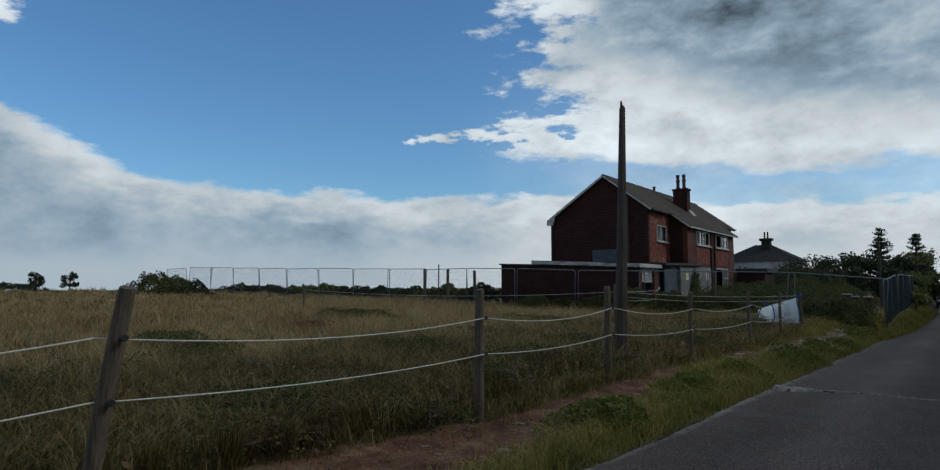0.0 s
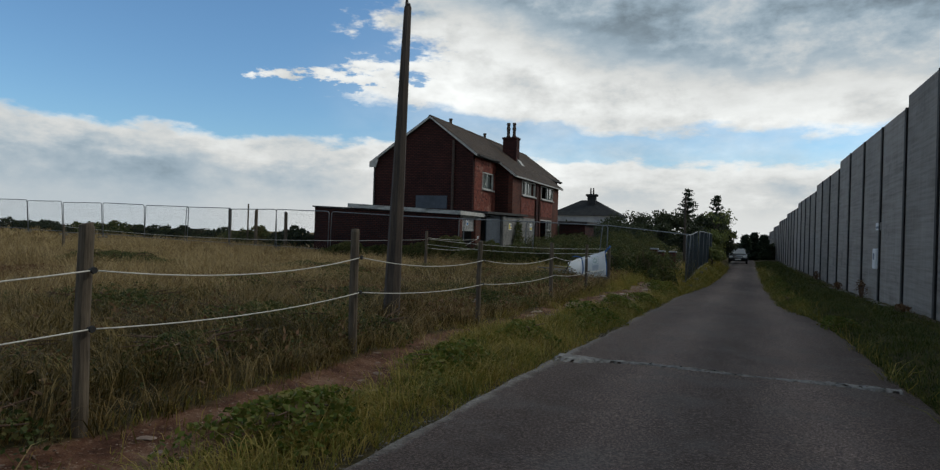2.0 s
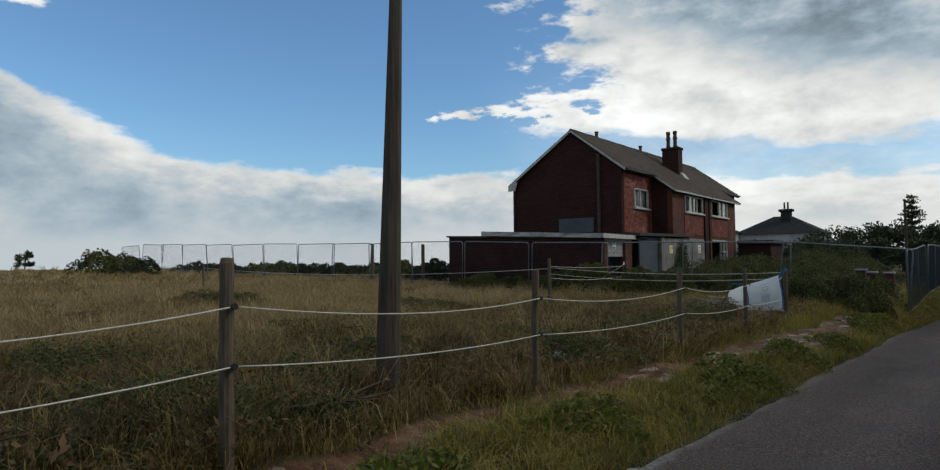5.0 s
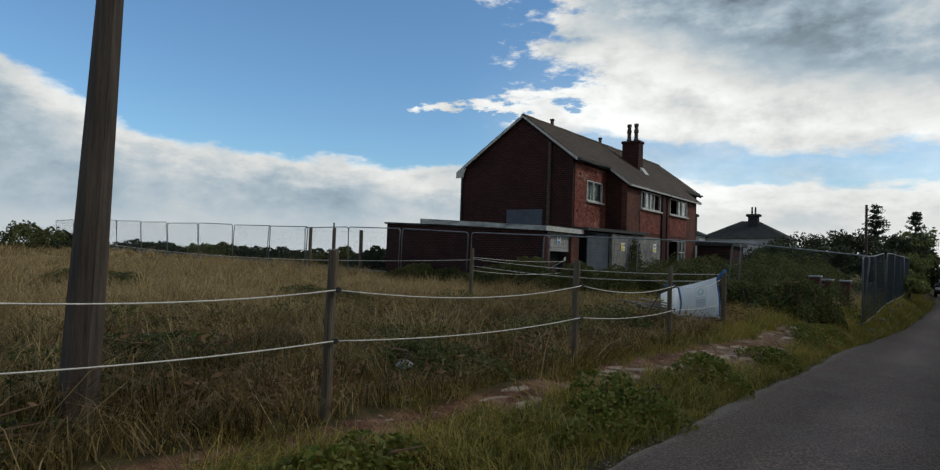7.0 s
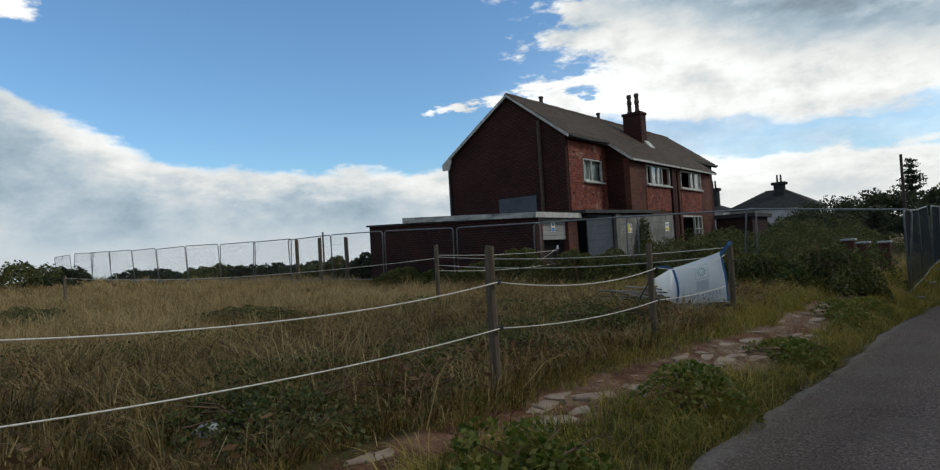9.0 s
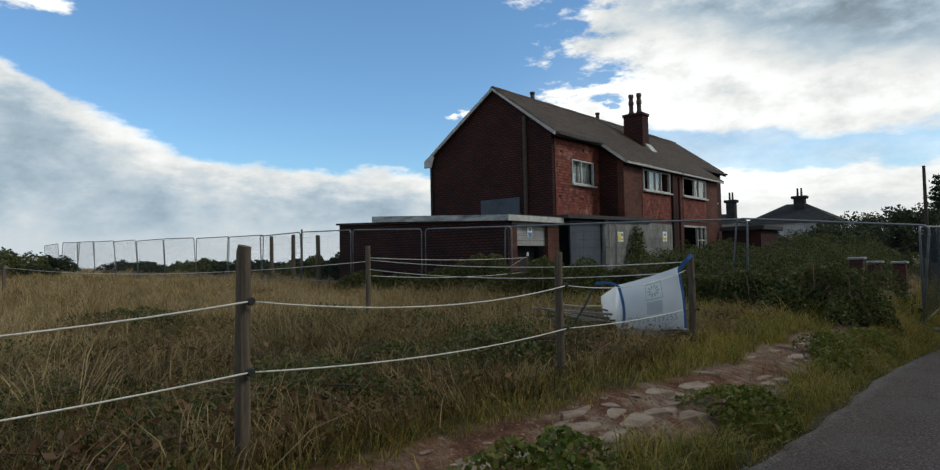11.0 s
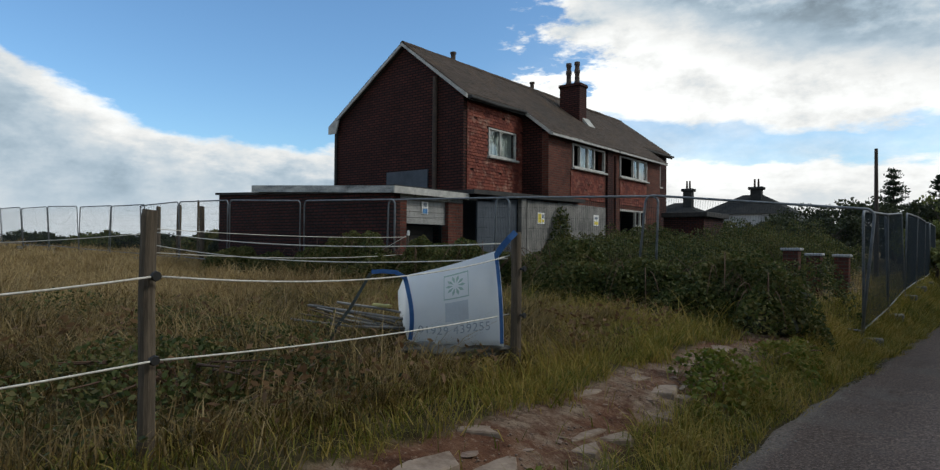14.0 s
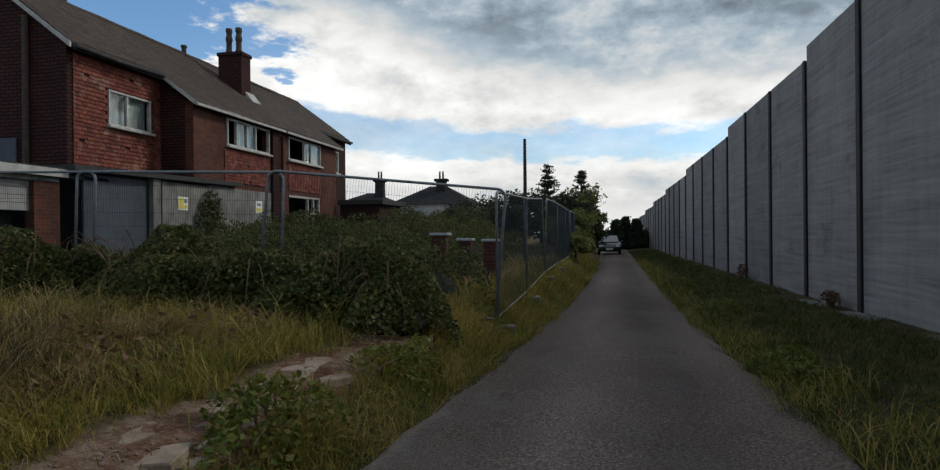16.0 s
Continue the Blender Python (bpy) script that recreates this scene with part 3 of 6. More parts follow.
def leaf_soup(name, p, size, mat, flat=0.0, long=1.6):
    """Small pointed leaves at the points p, turned at random; flat pulls them level."""
    n = len(p)
    d = RNG.normal(size=(n, 3))
    d[:, 2] *= 1 - flat
    d /= np.linalg.norm(d, axis=1)[:, None]
    e = np.cross(d, RNG.normal(size=(n, 3)))
    e /= np.linalg.norm(e, axis=1)[:, None]
    s = (size * RNG.uniform(0.6, 1.3, n))[:, None]
    v = np.stack((p - d * s * long / 2, p + e * s / 2, p + d * s * long / 2, p - e * s / 2), 1)
    return soup(name, v.reshape(-1, 3), np.full(n, 4), np.arange(n * 4), mat)


def crumbs(name, x, y, size, mat, label, category):
    """Many small angular stones lying on the ground, as one mesh."""
    n = len(x)
    s = size * RNG.uniform(0.5, 1.5, n)
    z = np.maximum(gz(x, y), np.where((x > xl(y)) & (x < xr(y)), zroad(y), -9.0)) + s * 0.2
    p = np.stack((x, y, z), 1)
    d = np.array([(1, 0, 0), (-1, 0, 0), (0, 1, 0), (0, -1, 0), (0, 0, 0.6), (0, 0, -0.6)], float)
    v = p[:, None, :] + d[None] * s[:, None, None] * RNG.uniform(0.5, 1.3, (n, 6, 1)) + RNG.normal(0, 0.15, (n, 6, 3)) * s[:, None, None]
    f = np.array([0, 2, 4, 2, 1, 4, 1, 3, 4, 3, 0, 4, 2, 0, 5, 1, 2, 5, 3, 1, 5, 0, 3, 5])
    idx = (np.arange(n)[:, None] * 6 + f).ravel()
    return tagged(soup(name, v.reshape(-1, 3), np.full(n * 8, 3), idx, mat), label, category, kind="stuff")


def tussocks(name, cx, cy, per, h, w, mat, label, reach=1.1):
    """Clumps of long arching blades that droop at the tip; h holds one height a clump."""
    k = len(cx)
    i = np.repeat(np.arange(k), per)
    n = len(i)
    x, y = cx[i] + RNG.normal(0, 0.09, n), cy[i] + RNG.normal(0, 0.09, n)
    a = RNG.uniform(0, math.tau, k)[i] + RNG.normal(0, 0.8, n)
    hh = h[i] * RNG.uniform(0.6, 1.15, n)
    off = hh * reach * RNG.uniform(0.35, 1.3, n)
    droop = RNG.uniform(1.15, 1.75, n)
    b = a + math.pi / 2 + RNG.normal(0, 0.5, n)
    sx, sy = np.cos(b) * w / 2, np.sin(b) * w / 2
    z = gz(x, y)
    v = np.zeros((n, 7, 3))
    for j, (t, g) in enumerate(((0.0, 1.0), (0.4, 0.9), (0.75, 0.6))):
        px, py = x + np.cos(a) * off * t ** 1.4, y + np.sin(a) * off * t ** 1.4
        pz = z - 0.03 * (j == 0) + hh * (2.1 * t - droop * t * t)
        v[:, 2 * j] = np.stack((px - sx * g, py - sy * g, pz), 1)
        v[:, 2 * j + 1] = np.stack((px + sx * g, py + sy * g, pz), 1)
    v[:, 6] = np.stack((x + np.cos(a) * off, y + np.sin(a) * off, z + hh * (2.1 - droop)), 1)
    idx = (np.arange(n)[:, None] * 7 + np.array([0, 1, 3, 2, 2, 3, 5, 4, 4, 5, 6])).ravel()
    return tagged(soup(name, v.reshape(-1, 3), np.tile([4, 4, 3], n), idx, mat), label, "grass", kind="stuff")


def under(ob, parent, label=""):
    """Hangs a mesh made in world places under a thing."""
    ob.data.transform(Matrix.Translation(-parent.location))
    ob.parent = parent
    return tagged(ob, label)


def mound_points(n, cx, cy, rx, ry, h, lift=0.0, lump=0.35, seed=0.0):
    """Points on and just inside an uneven mound."""
    a, r = RNG.uniform(0, math.tau, n), np.sqrt(RNG.random(n))
    u, v = np.cos(a) * r, np.sin(a) * r
    edge = 1 + 0.3 * np.sin(a * 3 + seed) + 0.18 * np.sin(a * 7 + seed * 2)
    x, y = cx + u * rx * edge, cy + v * ry * edge
    shape = np.sqrt(np.clip(1 - r ** 2.6, 0, 1)) * (1 + lump * wob(x + seed, y - seed, 1.6) + 0.15 * wob(x, y + seed, 5.0))
    z = gz(x, y) + lift + np.clip(shape, 0.02, 2) * h * (1 - 0.5 * RNG.random(n) ** 2.2)
    return np.stack((x, y, z), 1)

# ---------------------------------------------------------------- ground, road, wall


def build_ground():
    xs = np.concatenate(([-5000, -2500, -1200, -600, -300, -200, -150, -125, -110, -100, -92, -85, -80, -75, -68, -60], np.arange(-54, -14, 1.5), np.arange(-14, 4.6, 0.18), [5, 6, 8, 12, 20, 40, 80, 200, 600, 2000, 5000]))
    ys = np.concatenate(([-5000, -1500, -400, -120, -60, -30, -18, -12], np.arange(-9, 45, 0.25), np.arange(45, 110, 1.5), [115, 130, 160, 220, 400, 900, 2200, 5000]))
    X, Y = np.meshgrid(xs, ys, indexing="ij")
    Z = gz(X, Y)
    n, m = X.shape
    i = np.arange(n - 1)[:, None] * m + np.arange(m - 1)[None, :]
    idx = np.stack((i, i + m, i + m + 1, i + 1), -1).reshape(-1)
    ob = soup("ground", np.stack((X, Y, Z), -1).reshape(-1, 3), np.full((n - 1) * (m - 1), 4), idx, M_SOIL)
    tagged(ob, "rough grassland soil with a worn earth path", "ground", kind="structure")
    bm = bmesh.new()
    v = [bm.verts.new(p) for p in ((-5000, -5000, -24), (-70, -5000, -24), (-70, 5000, -24), (-5000, 5000, -24))]
    bm.faces.new(v)
    tagged(link("water", bm, M_SEA), "pale blue sea beyond the field edge", "sea", kind="structure")


def build_road():
    ys = np.concatenate(([-60, -30, -14], np.arange(-8, 50, 0.3), np.arange(50, 96, 1.5)))
    rows = []
    for y in ys:
        k = 1.0 if y < 15 else 1.5
        e = k * (0.03 * math.sin(y * 0.9) + 0.015 * math.sin(y * 5.3 + 1))
        f = 0.03 * math.sin(y * 1.1 + 2) + 0.02 * math.sin(y * 6.1)
        a, b = float(xl(y)) + e, float(xr(y)) + f
        z = float(zroad(y))
        cols = [(a, -0.035), (a + 0.06, 0.0), (a + 0.5, 0.008), ((a + b) / 2, 0.03), (b - 0.5, 0.01), (b - 0.05, 0.0), (b, -0.035)]
        rows.append([(x, y, z + dz + 0.006 * float(wob(x, y, 1.1))) for x, dz in cols])
    n, m = len(rows), 7
    i = np.arange(n - 1)[:, None] * m + np.arange(m - 1)[None, :]
    idx = np.stack((i, i + 1, i + m + 1, i + m), -1).reshape(-1)
    ob = soup("road", np.array(rows).reshape(-1, 3), np.full((n - 1) * (m - 1), 4), idx, M_ASPH)
    for p in ob.data.polygons:
        p.use_smooth = True
    tagged(ob, "narrow worn grey asphalt lane with pale crumbling edge", "road", kind="structure")
    # broken concrete joint across the lane
    rnd = random.Random(4)
    bm = bmesh.new()
    x = float(xl(12.9)) + 0.05
    prev = None
    while x < 0.95:
        c = 12.9 + 0.05 * math.sin(x * 3) - 0.02 * (x + 2.5) + rnd.uniform(-0.012, 0.012)
        w = 0.045 + 0.05 * rnd.random() + 0.03 * math.sin(x * 4.0) + 0.12 * math.exp(-((x + 2.6) / 0.4) ** 2)
        z = float(zroad(c)) + 0.026
        now = [bm.verts.new((x + rnd.uniform(-0.01, 0.01), c + w * q * rnd.uniform(0.65, 1.3), z + dz + rnd.uniform(-0.006, 0.006))) for q, dz in ((-1.2, -0.02), (-0.7, 0.006), (-0.2, 0.01), (0.3, 0.004), (0.75, 0.008), (1.2, -0.02))]
        if prev:
            for k in range(5):
                if rnd.random() > 0.07:
                    bm.faces.new((prev[k], now[k], now[k + 1], prev[k + 1]))
        prev = now
        x += 0.045
    tagged(link("trim", bm, M_JOINT), "broken pale concrete joint across the lane", "road joint", kind="structure")


STEPS = ((-99, 6.0), (12, 5.7), (25, 5.4), (38, 5.1), (47, 4.78), (60, 4.46), (72, 4.15), (85, 3.8), (97, 3.4), (109, 2.9), (121, 2.4), (133, 1.9))
WX, BAY = 3.45, 3.16


def build_wall():
    root = thing("wall_east", (WX, 30, 0), "tall grey precast concrete barrier wall with dark steel posts", "wall", kind="structure")
    y = 34.98 - 17 * BAY
    rnd = random.Random(3)
    while y < 142:
        top = [t for s, t in STEPS if y + 1 > s][-1]
        z0 = float(zroad(y + 1.5)) - 0.1
        bm = bmesh.new()
        cbox(bm, WX, WX + 0.16, y + 0.075, y + BAY - 0.075, z0, top, 0.012)
        part("panel", bm, M_CONC, root)
        bm = bmesh.new()
        prism(bm, [(WX - 0.05, y - 0.08), (WX - 0.03, y - 0.08), (WX - 0.03, y - 0.02), (WX + 0.19, y - 0.02), (WX + 0.19, y - 0.08), (WX + 0.21, y - 0.08), (WX + 0.21, y + 0.08), (WX + 0.19, y + 0.08), (WX + 0.19, y + 0.02), (WX - 0.03, y + 0.02), (WX - 0.03, y + 0.08), (WX - 0.05, y + 0.08)], "z", z0 - 0.1, top - 0.03)
        part("post", bm, M_COLUMN, root)
        y += BAY
    # low plinth along the foot of the wall, in lengths
    y = 34.98 - 17 * BAY
    while y < 80:
        z = float(zroad(y + 1.5))
        bm = bmesh.new()
        cbox(bm, WX - 0.38 + rnd.uniform(-0.04, 0.04), WX - 0.06, y + 0.02, y + BAY - 0.02, z - 0.2, z + 0.09 + rnd.uniform(-0.03, 0.03), 0.025)
        part("plinth", bm, M_PLINTH, root, "stained concrete plinth")
        y += BAY


build_ground()
build_road()
build_wall()

# ---------------------------------------------------------------- the derelict house
HX0, HX1, HY0, HY1 = -19.22, -13.3, 34.95, 51.2     # main block
PX, PY0, PY1 = -12.25, 38.1, 47.7                    # projecting front
RX, RZ, SLB, SLF = -15.8, 7.75, 0.655, 0.745         # ridge, slopes of back and front
HB = 0.0


def roof_z(x):
    return RZ - (SLF if x > RX else SLB) * abs(x - RX)


def slab_x(x0, x1, y0, y1, z0, z1, holes, bm):
    """A wall slab standing along y, with rectangular holes (y0, y1, z0, z1) through it, as one closed skin."""
    ys = sorted({y0, y1, *[v for h in holes for v in h[:2]]})
    zs = sorted({z0, z1, *[v for h in holes for v in h[2:]]})
    solid = {(i, k): not any(h[0] <= ys[i] and h[1] >= ys[i + 1] and h[2] <= zs[k] and h[3] >= zs[k + 1] for h in holes) for i in range(len(ys) - 1) for k in range(len(zs) - 1)}
    seen = {}

    def v(x, i, k):
        if (x, i, k) not in seen:
            seen[x, i, k] = bm.verts.new((x, ys[i], zs[k]))
        return seen[x, i, k]
    for (i, k), full in solid.items():
        if not full:
            continue
        for x in (x0, x1):
            bm.faces.new((v(x, i, k), v(x, i + 1, k), v(x, i + 1, k + 1), v(x, i, k + 1)))
        for (di, dk), (a, b) in (((-1, 0), ((0, 0), (0, 1))), ((1, 0), ((1, 0), (1, 1))), ((0, -1), ((0, 0), (1, 0))), ((0, 1), ((0, 1), (1, 1)))):
            if not solid.get((i + di, k + dk), False):
                bm.faces.new((v(x0, i + a[0], k + a[1]), v(x1, i + a[0], k + a[1]), v(x1, i + b[0], k + b[1]), v(x0, i + b[0], k + b[1])))


def hung_tiles(bm, x, y0, y1, z0, z1, holes=(), w=0.165, g=0.1, seed=1, miss=0.012):
    """Overlapping clay tiles hung on a wall that faces +x."""
    rnd = random.Random(seed)
    r, z = 0, z0
    while z < z1 - 0.02:
        y = y0 - (w / 2 if r % 2 else 0)
        while y < y1 - 0.01:
            a, b = max(y + 0.004, y0), min(y + w - 0.004, y1)
            t = min(z + g * 1.25, z1)
            inside = any(h[0] - 0.03 < (a + b) / 2 < h[1] + 0.03 and h[2] - 0.04 < z + g / 2 < h[3] + 0.04 for h in holes)
            if b - a > 0.03 and not inside and rnd.random() > miss:
                d, s = rnd.uniform(0, 0.008), rnd.uniform(-0.006, 0.006)
                v = [bm.verts.new(p) for p in ((x + 0.03 + d, a, z + s), (x + 0.03 + d, b, z + s * 0.4), (x + 0.008, b, t), (x + 0.008, a, t), (x + 0.012 + d, a, z + s), (x + 0.012 + d, b, z + s * 0.4))]
                bm.faces.new((v[0], v[1], v[2], v[3])), bm.faces.new((v[4], v[5], v[1], v[0]))
                bm.faces.new((v[4], v[0], v[3])), bm.faces.new((v[1], v[5], v[2]))
            y += w
        z += g
        r += 1


def window_x(parent, x, y0, y1, z0, z1, bars, panes, curtains=()):
    """A casement window in a wall that faces +x. bars: upright positions; panes: glazed bays (y0, y1)."""
    base = parent.location.copy()

    def sub(name, bm, mat, label=""):
        bmesh.ops.translate(bm, verts=bm.verts, vec=-base)
        ob = link(name, bm, mat)
        ob.parent = win
        return tagged(ob, label)
    bm = bmesh.new()
    t = 0.055
    for a in (y0, y1 - t):
        cbox(bm, x - 0.10, x + 0.012, a, a + t, z0, z1, 0.006)
    for a in (z0, z1 - t):
        cbox(bm, x - 0.10, x + 0.012, y0 + t, y1 - t, a, a + t, 0.006)
    for q in bars:
        cbox(bm, x - 0.09, x + 0.008, q - 0.03, q + 0.03, z0 + t, z1 - t, 0.006)
    win = part("window", bm, M_WHITE, parent, "peeling white window frame")
    bm = bmesh.new()
    cbox(bm, x - 0.02, x + 0.11, y0 - 0.06, y1 + 0.06, z0 - 0.075, z0 - 0.003, 0.012)
    sub("window_sill", bm, M_WHITE)
    for a, b in panes:
        bm = bmesh.new()
        box(bm, x - 0.05, x - 0.044, a, b, z0 + t, z1 - t)
        sub("pane", bm, M_GLASS).visible_shadow = False
    for a, b in curtains:
        bm = bmesh.new()
        n = 18
        pts = [(x - 0.16 + 0.018 * math.sin(k * 1.9), a + (b - a) * k / n) for k in range(n + 1)]
        lo = [bm.verts.new((p[0], p[1], z0 + 0.02)) for p in pts]
        hi = [bm.verts.new((p[0], p[1], z1 - 0.02)) for p in pts]
        for k in range(n):
            bm.faces.new((lo[k], lo[k + 1], hi[k + 1], hi[k]))
        bmesh.ops.solidify(bm, geom=bm.faces, thickness=0.006)
        sub("curtain", bm, M_CURT, "pale hanging curtain")
    return win


def build_house():
    h = thing("house", (-15.8, 42.9, 0.2), "derelict two-storey red brick and tile-hung house, windows broken", "house")
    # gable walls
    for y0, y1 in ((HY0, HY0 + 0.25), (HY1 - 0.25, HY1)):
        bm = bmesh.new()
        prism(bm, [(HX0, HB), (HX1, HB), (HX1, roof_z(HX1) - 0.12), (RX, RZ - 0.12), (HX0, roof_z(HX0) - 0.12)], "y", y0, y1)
        part("gable_wall", bm, M_BRICK, h, "red brick gable wall, darkened in colour for its shade")
    bm = bmesh.new()
    box(bm, HX0, HX0 + 0.25, HY0 + 0.25, HY1 - 0.25, HB, roof_z(HX0) - 0.12)
    part("back_wall", bm, M_BRICK, h)
    # corner and flue projections on the near gable
    bm = bmesh.new()
    box(bm, HX1 - 0.28, HX1 + 0.004, HY0 - 0.05, HY0 - 0.001, HB, roof_z(HX1) - 0.2)
    part("pilaster", bm, M_BRICK, h)
    bm = bmesh.new()
    tube(bm, [(-14.42, HY0 - 0.07, HB + 2.4), (-14.42, HY0 - 0.07, 6.45)], 0.075, 8)
    part("downpipe", bm, M_POT, h)
    bm = bmesh.new()
    tube(bm, [(HX0 + 0.1, HY0 - 0.06, HB + 2.4), (HX0 + 0.1, HY0 - 0.06, 5.2)], 0.05, 8)
    part("downpipe", bm, M_BLACK, h)
    bm = bmesh.new()
    cbox(bm, -16.55, -14.72, HY0 - 0.06, HY0 - 0.003, 2.9, 3.58, 0.01)
    part("board", bm, M_BLUEB, h, "blue-grey board over a gable opening")
    # recessed front bays
    wa = (36.15, 37.68, 4.03, 4.93)
    for y0, y1, holes in ((HY0 + 0.25, PY0, [wa]), (PY1, HY1 - 0.25, [(49.9, 50.3, 4.1, 5.1)])):
        bm = bmesh.new()
        slab_x(HX1 - 0.25, HX1, y0, y1, HB, roof_z(HX1) - 0.12, holes, bm)
        part("front_wall", bm, M_BRICK, h)
    bm = bmesh.new()
    hung_tiles(bm, HX1, HY0 + 0.12, PY0 - 0.02, 2.86, 5.62, [wa], seed=2)
    tagged(part("hung_tiles", bm, M_HUNG, h, "weathered red clay hung tiles"), kind="stuff")
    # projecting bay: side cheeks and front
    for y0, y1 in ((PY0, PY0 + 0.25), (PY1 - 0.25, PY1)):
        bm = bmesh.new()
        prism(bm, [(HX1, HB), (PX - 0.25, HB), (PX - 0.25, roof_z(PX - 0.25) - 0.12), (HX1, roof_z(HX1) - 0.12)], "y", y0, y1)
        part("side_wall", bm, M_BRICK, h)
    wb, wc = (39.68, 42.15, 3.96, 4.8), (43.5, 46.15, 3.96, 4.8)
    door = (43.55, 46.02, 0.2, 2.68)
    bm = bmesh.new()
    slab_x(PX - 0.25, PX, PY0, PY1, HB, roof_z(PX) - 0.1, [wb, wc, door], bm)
    part("front_wall", bm, M_BRICK2, h, "red brick front wall, lighter than the shade-darkened gable")
    for a, b in ((39.55, 42.15), (43.5, 46.15)):
        bm = bmesh.new()
        hung_tiles(bm, PX, a, b, 2.86, 3.86, seed=int(a))
        tagged(part("hung_tiles", bm, M_HUNG, h), kind="stuff")
    bm = bmesh.new()
    box(bm, PX + 0.001, PX + 0.09, 42.3, 42.72, HB, 4.85)
    part("pilaster", bm, M_BRICK, h)
    bm = bmesh.new()
    tube(bm, [(PX + 0.08, 42.95, 0.2), (PX + 0.08, 42.95, 4.72)], 0.05, 8)
    part("downpipe", bm, M_BRICK, h, "dark red drainpipe")
    # unseen floors, party wall and loft, added to block light and keep the inside dark
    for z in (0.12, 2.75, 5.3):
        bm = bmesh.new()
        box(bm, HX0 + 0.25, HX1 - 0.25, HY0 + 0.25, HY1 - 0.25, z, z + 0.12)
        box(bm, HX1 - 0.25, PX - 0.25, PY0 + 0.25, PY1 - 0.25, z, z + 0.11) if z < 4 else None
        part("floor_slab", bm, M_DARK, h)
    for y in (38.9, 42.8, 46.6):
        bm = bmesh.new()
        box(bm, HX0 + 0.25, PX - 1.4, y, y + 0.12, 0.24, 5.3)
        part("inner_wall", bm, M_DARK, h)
    # windows
    window_x(h, HX1 + 0.035, *wa, [36.8], [(36.83, 37.62), (36.21, 36.77)], [(36.21, 37.63)])
    window_x(h, PX + 0.035, *wb, [40.2, 40.78, 41.3], [(40.23, 40.75), (40.78, 41.27)], [(40.5, 41.25)])
    window_x(h, PX + 0.035, *wc, [44.75, 45.3], [(44.78, 45.27), (45.33, 46.1)], [(45.3, 46.1)])
    window_x(h, HX1 + 0.035, 49.9, 50.3, 4.1, 5.1, [], [(49.95, 50.25)], [(49.95, 50.25)])
    # garden door with its glazed side light
    window_x(h, PX + 0.02, 45.0, 46.02, 0.9, 2.68, [45.52], [(45.06, 45.49), (45.55, 45.96)])
    bm = bmesh.new()
    cbox(bm, PX - 0.1, PX + 0.025, 43.55, 45.0, 2.6, 2.68, 0.01)
    cbox(bm, PX - 0.1, PX + 0.02, 45.06, 45.96, 2.02, 2.07, 0.01)
    part("door_head", bm, M_WHITE, h)
    # roof in courses
    for side in (-1, 1):
        bm = bmesh.new()
        run = 0.0
        g = 0.12
        lim = RX - HX0 + 0.18 if side < 0 else RX * -1 - 11.98
        rnd = random.Random(9)
        while run < lim:
            x0, x1 = RX + side * run, RX + side * min(run + g + 0.03, lim + 0.02)
            z0, z1 = roof_z(x0) + 0.012, roof_z(x1) + 0.028
            ya, yb = (HY0 - 0.16, HY1 + 0.16) if (side < 0 or abs(x1 - RX) < 2.78) else (PY0 - 0.2, PY1 + 0.2)
            y = ya - rnd.uniform(0, 0.17)
            while y < yb:
                a, b = max(y + 0.003, ya), min(y + 0.172, yb)
                y += 0.175
                if b - a < 0.02:
                    continue
                s = 0.01 * math.sin(y * 0.9) + 0.012 * math.sin(y * 0.37 + run)
                d = rnd.uniform(0, 0.008) + s
                v = [bm.verts.new(p) for p in ((x0, a, z0 + d), (x0, b, z0 + d), (x1, b, z1 + d), (x1, a, z1 + d), (x1, a, z1 - 0.02), (x1, b, z1 - 0.02))]
                bm.faces.new((v[0], v[1], v[2], v[3])), bm.faces.new((v[3], v[2], v[5], v[4]))
            run += g
        me = bpy.data.meshes.new("roof_tiles")
        bmesh.ops.translate(bm, verts=bm.verts, vec=-h.location)
        bm.to_mesh(me)
        bm.free()
        me.materials.append(M_ROOF)
        ob = new("roof_tiles", me)
        ob.parent = h
        tagged(ob, "brown clay roof tiles with moss", kind="stuff")
    # boarding under the tiles
    bm = bmesh.new()
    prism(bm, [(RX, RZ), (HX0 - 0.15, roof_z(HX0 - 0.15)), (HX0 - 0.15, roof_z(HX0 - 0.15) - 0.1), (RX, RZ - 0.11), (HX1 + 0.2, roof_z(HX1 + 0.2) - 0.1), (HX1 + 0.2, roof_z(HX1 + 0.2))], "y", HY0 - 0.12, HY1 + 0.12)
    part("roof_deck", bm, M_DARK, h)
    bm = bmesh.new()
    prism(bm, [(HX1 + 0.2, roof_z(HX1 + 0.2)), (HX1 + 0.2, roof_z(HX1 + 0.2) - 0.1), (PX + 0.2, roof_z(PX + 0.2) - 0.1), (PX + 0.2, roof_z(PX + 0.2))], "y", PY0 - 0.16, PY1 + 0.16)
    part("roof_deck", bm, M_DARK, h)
    # ridge tiles
    bm = bmesh.new()
    prism(bm, [(RX - 0.13, RZ - 0.05), (RX - 0.07, RZ + 0.045), (RX, RZ + 0.075), (RX + 0.07, RZ + 0.045), (RX + 0.13, RZ - 0.05)], "y", 0.0, 0.33)
    bmesh.ops.recalc_face_normals(bm, faces=bm.faces)
    me = bpy.data.meshes.new("ridge_tile")
    bm.to_mesh(me)
    bm.free()
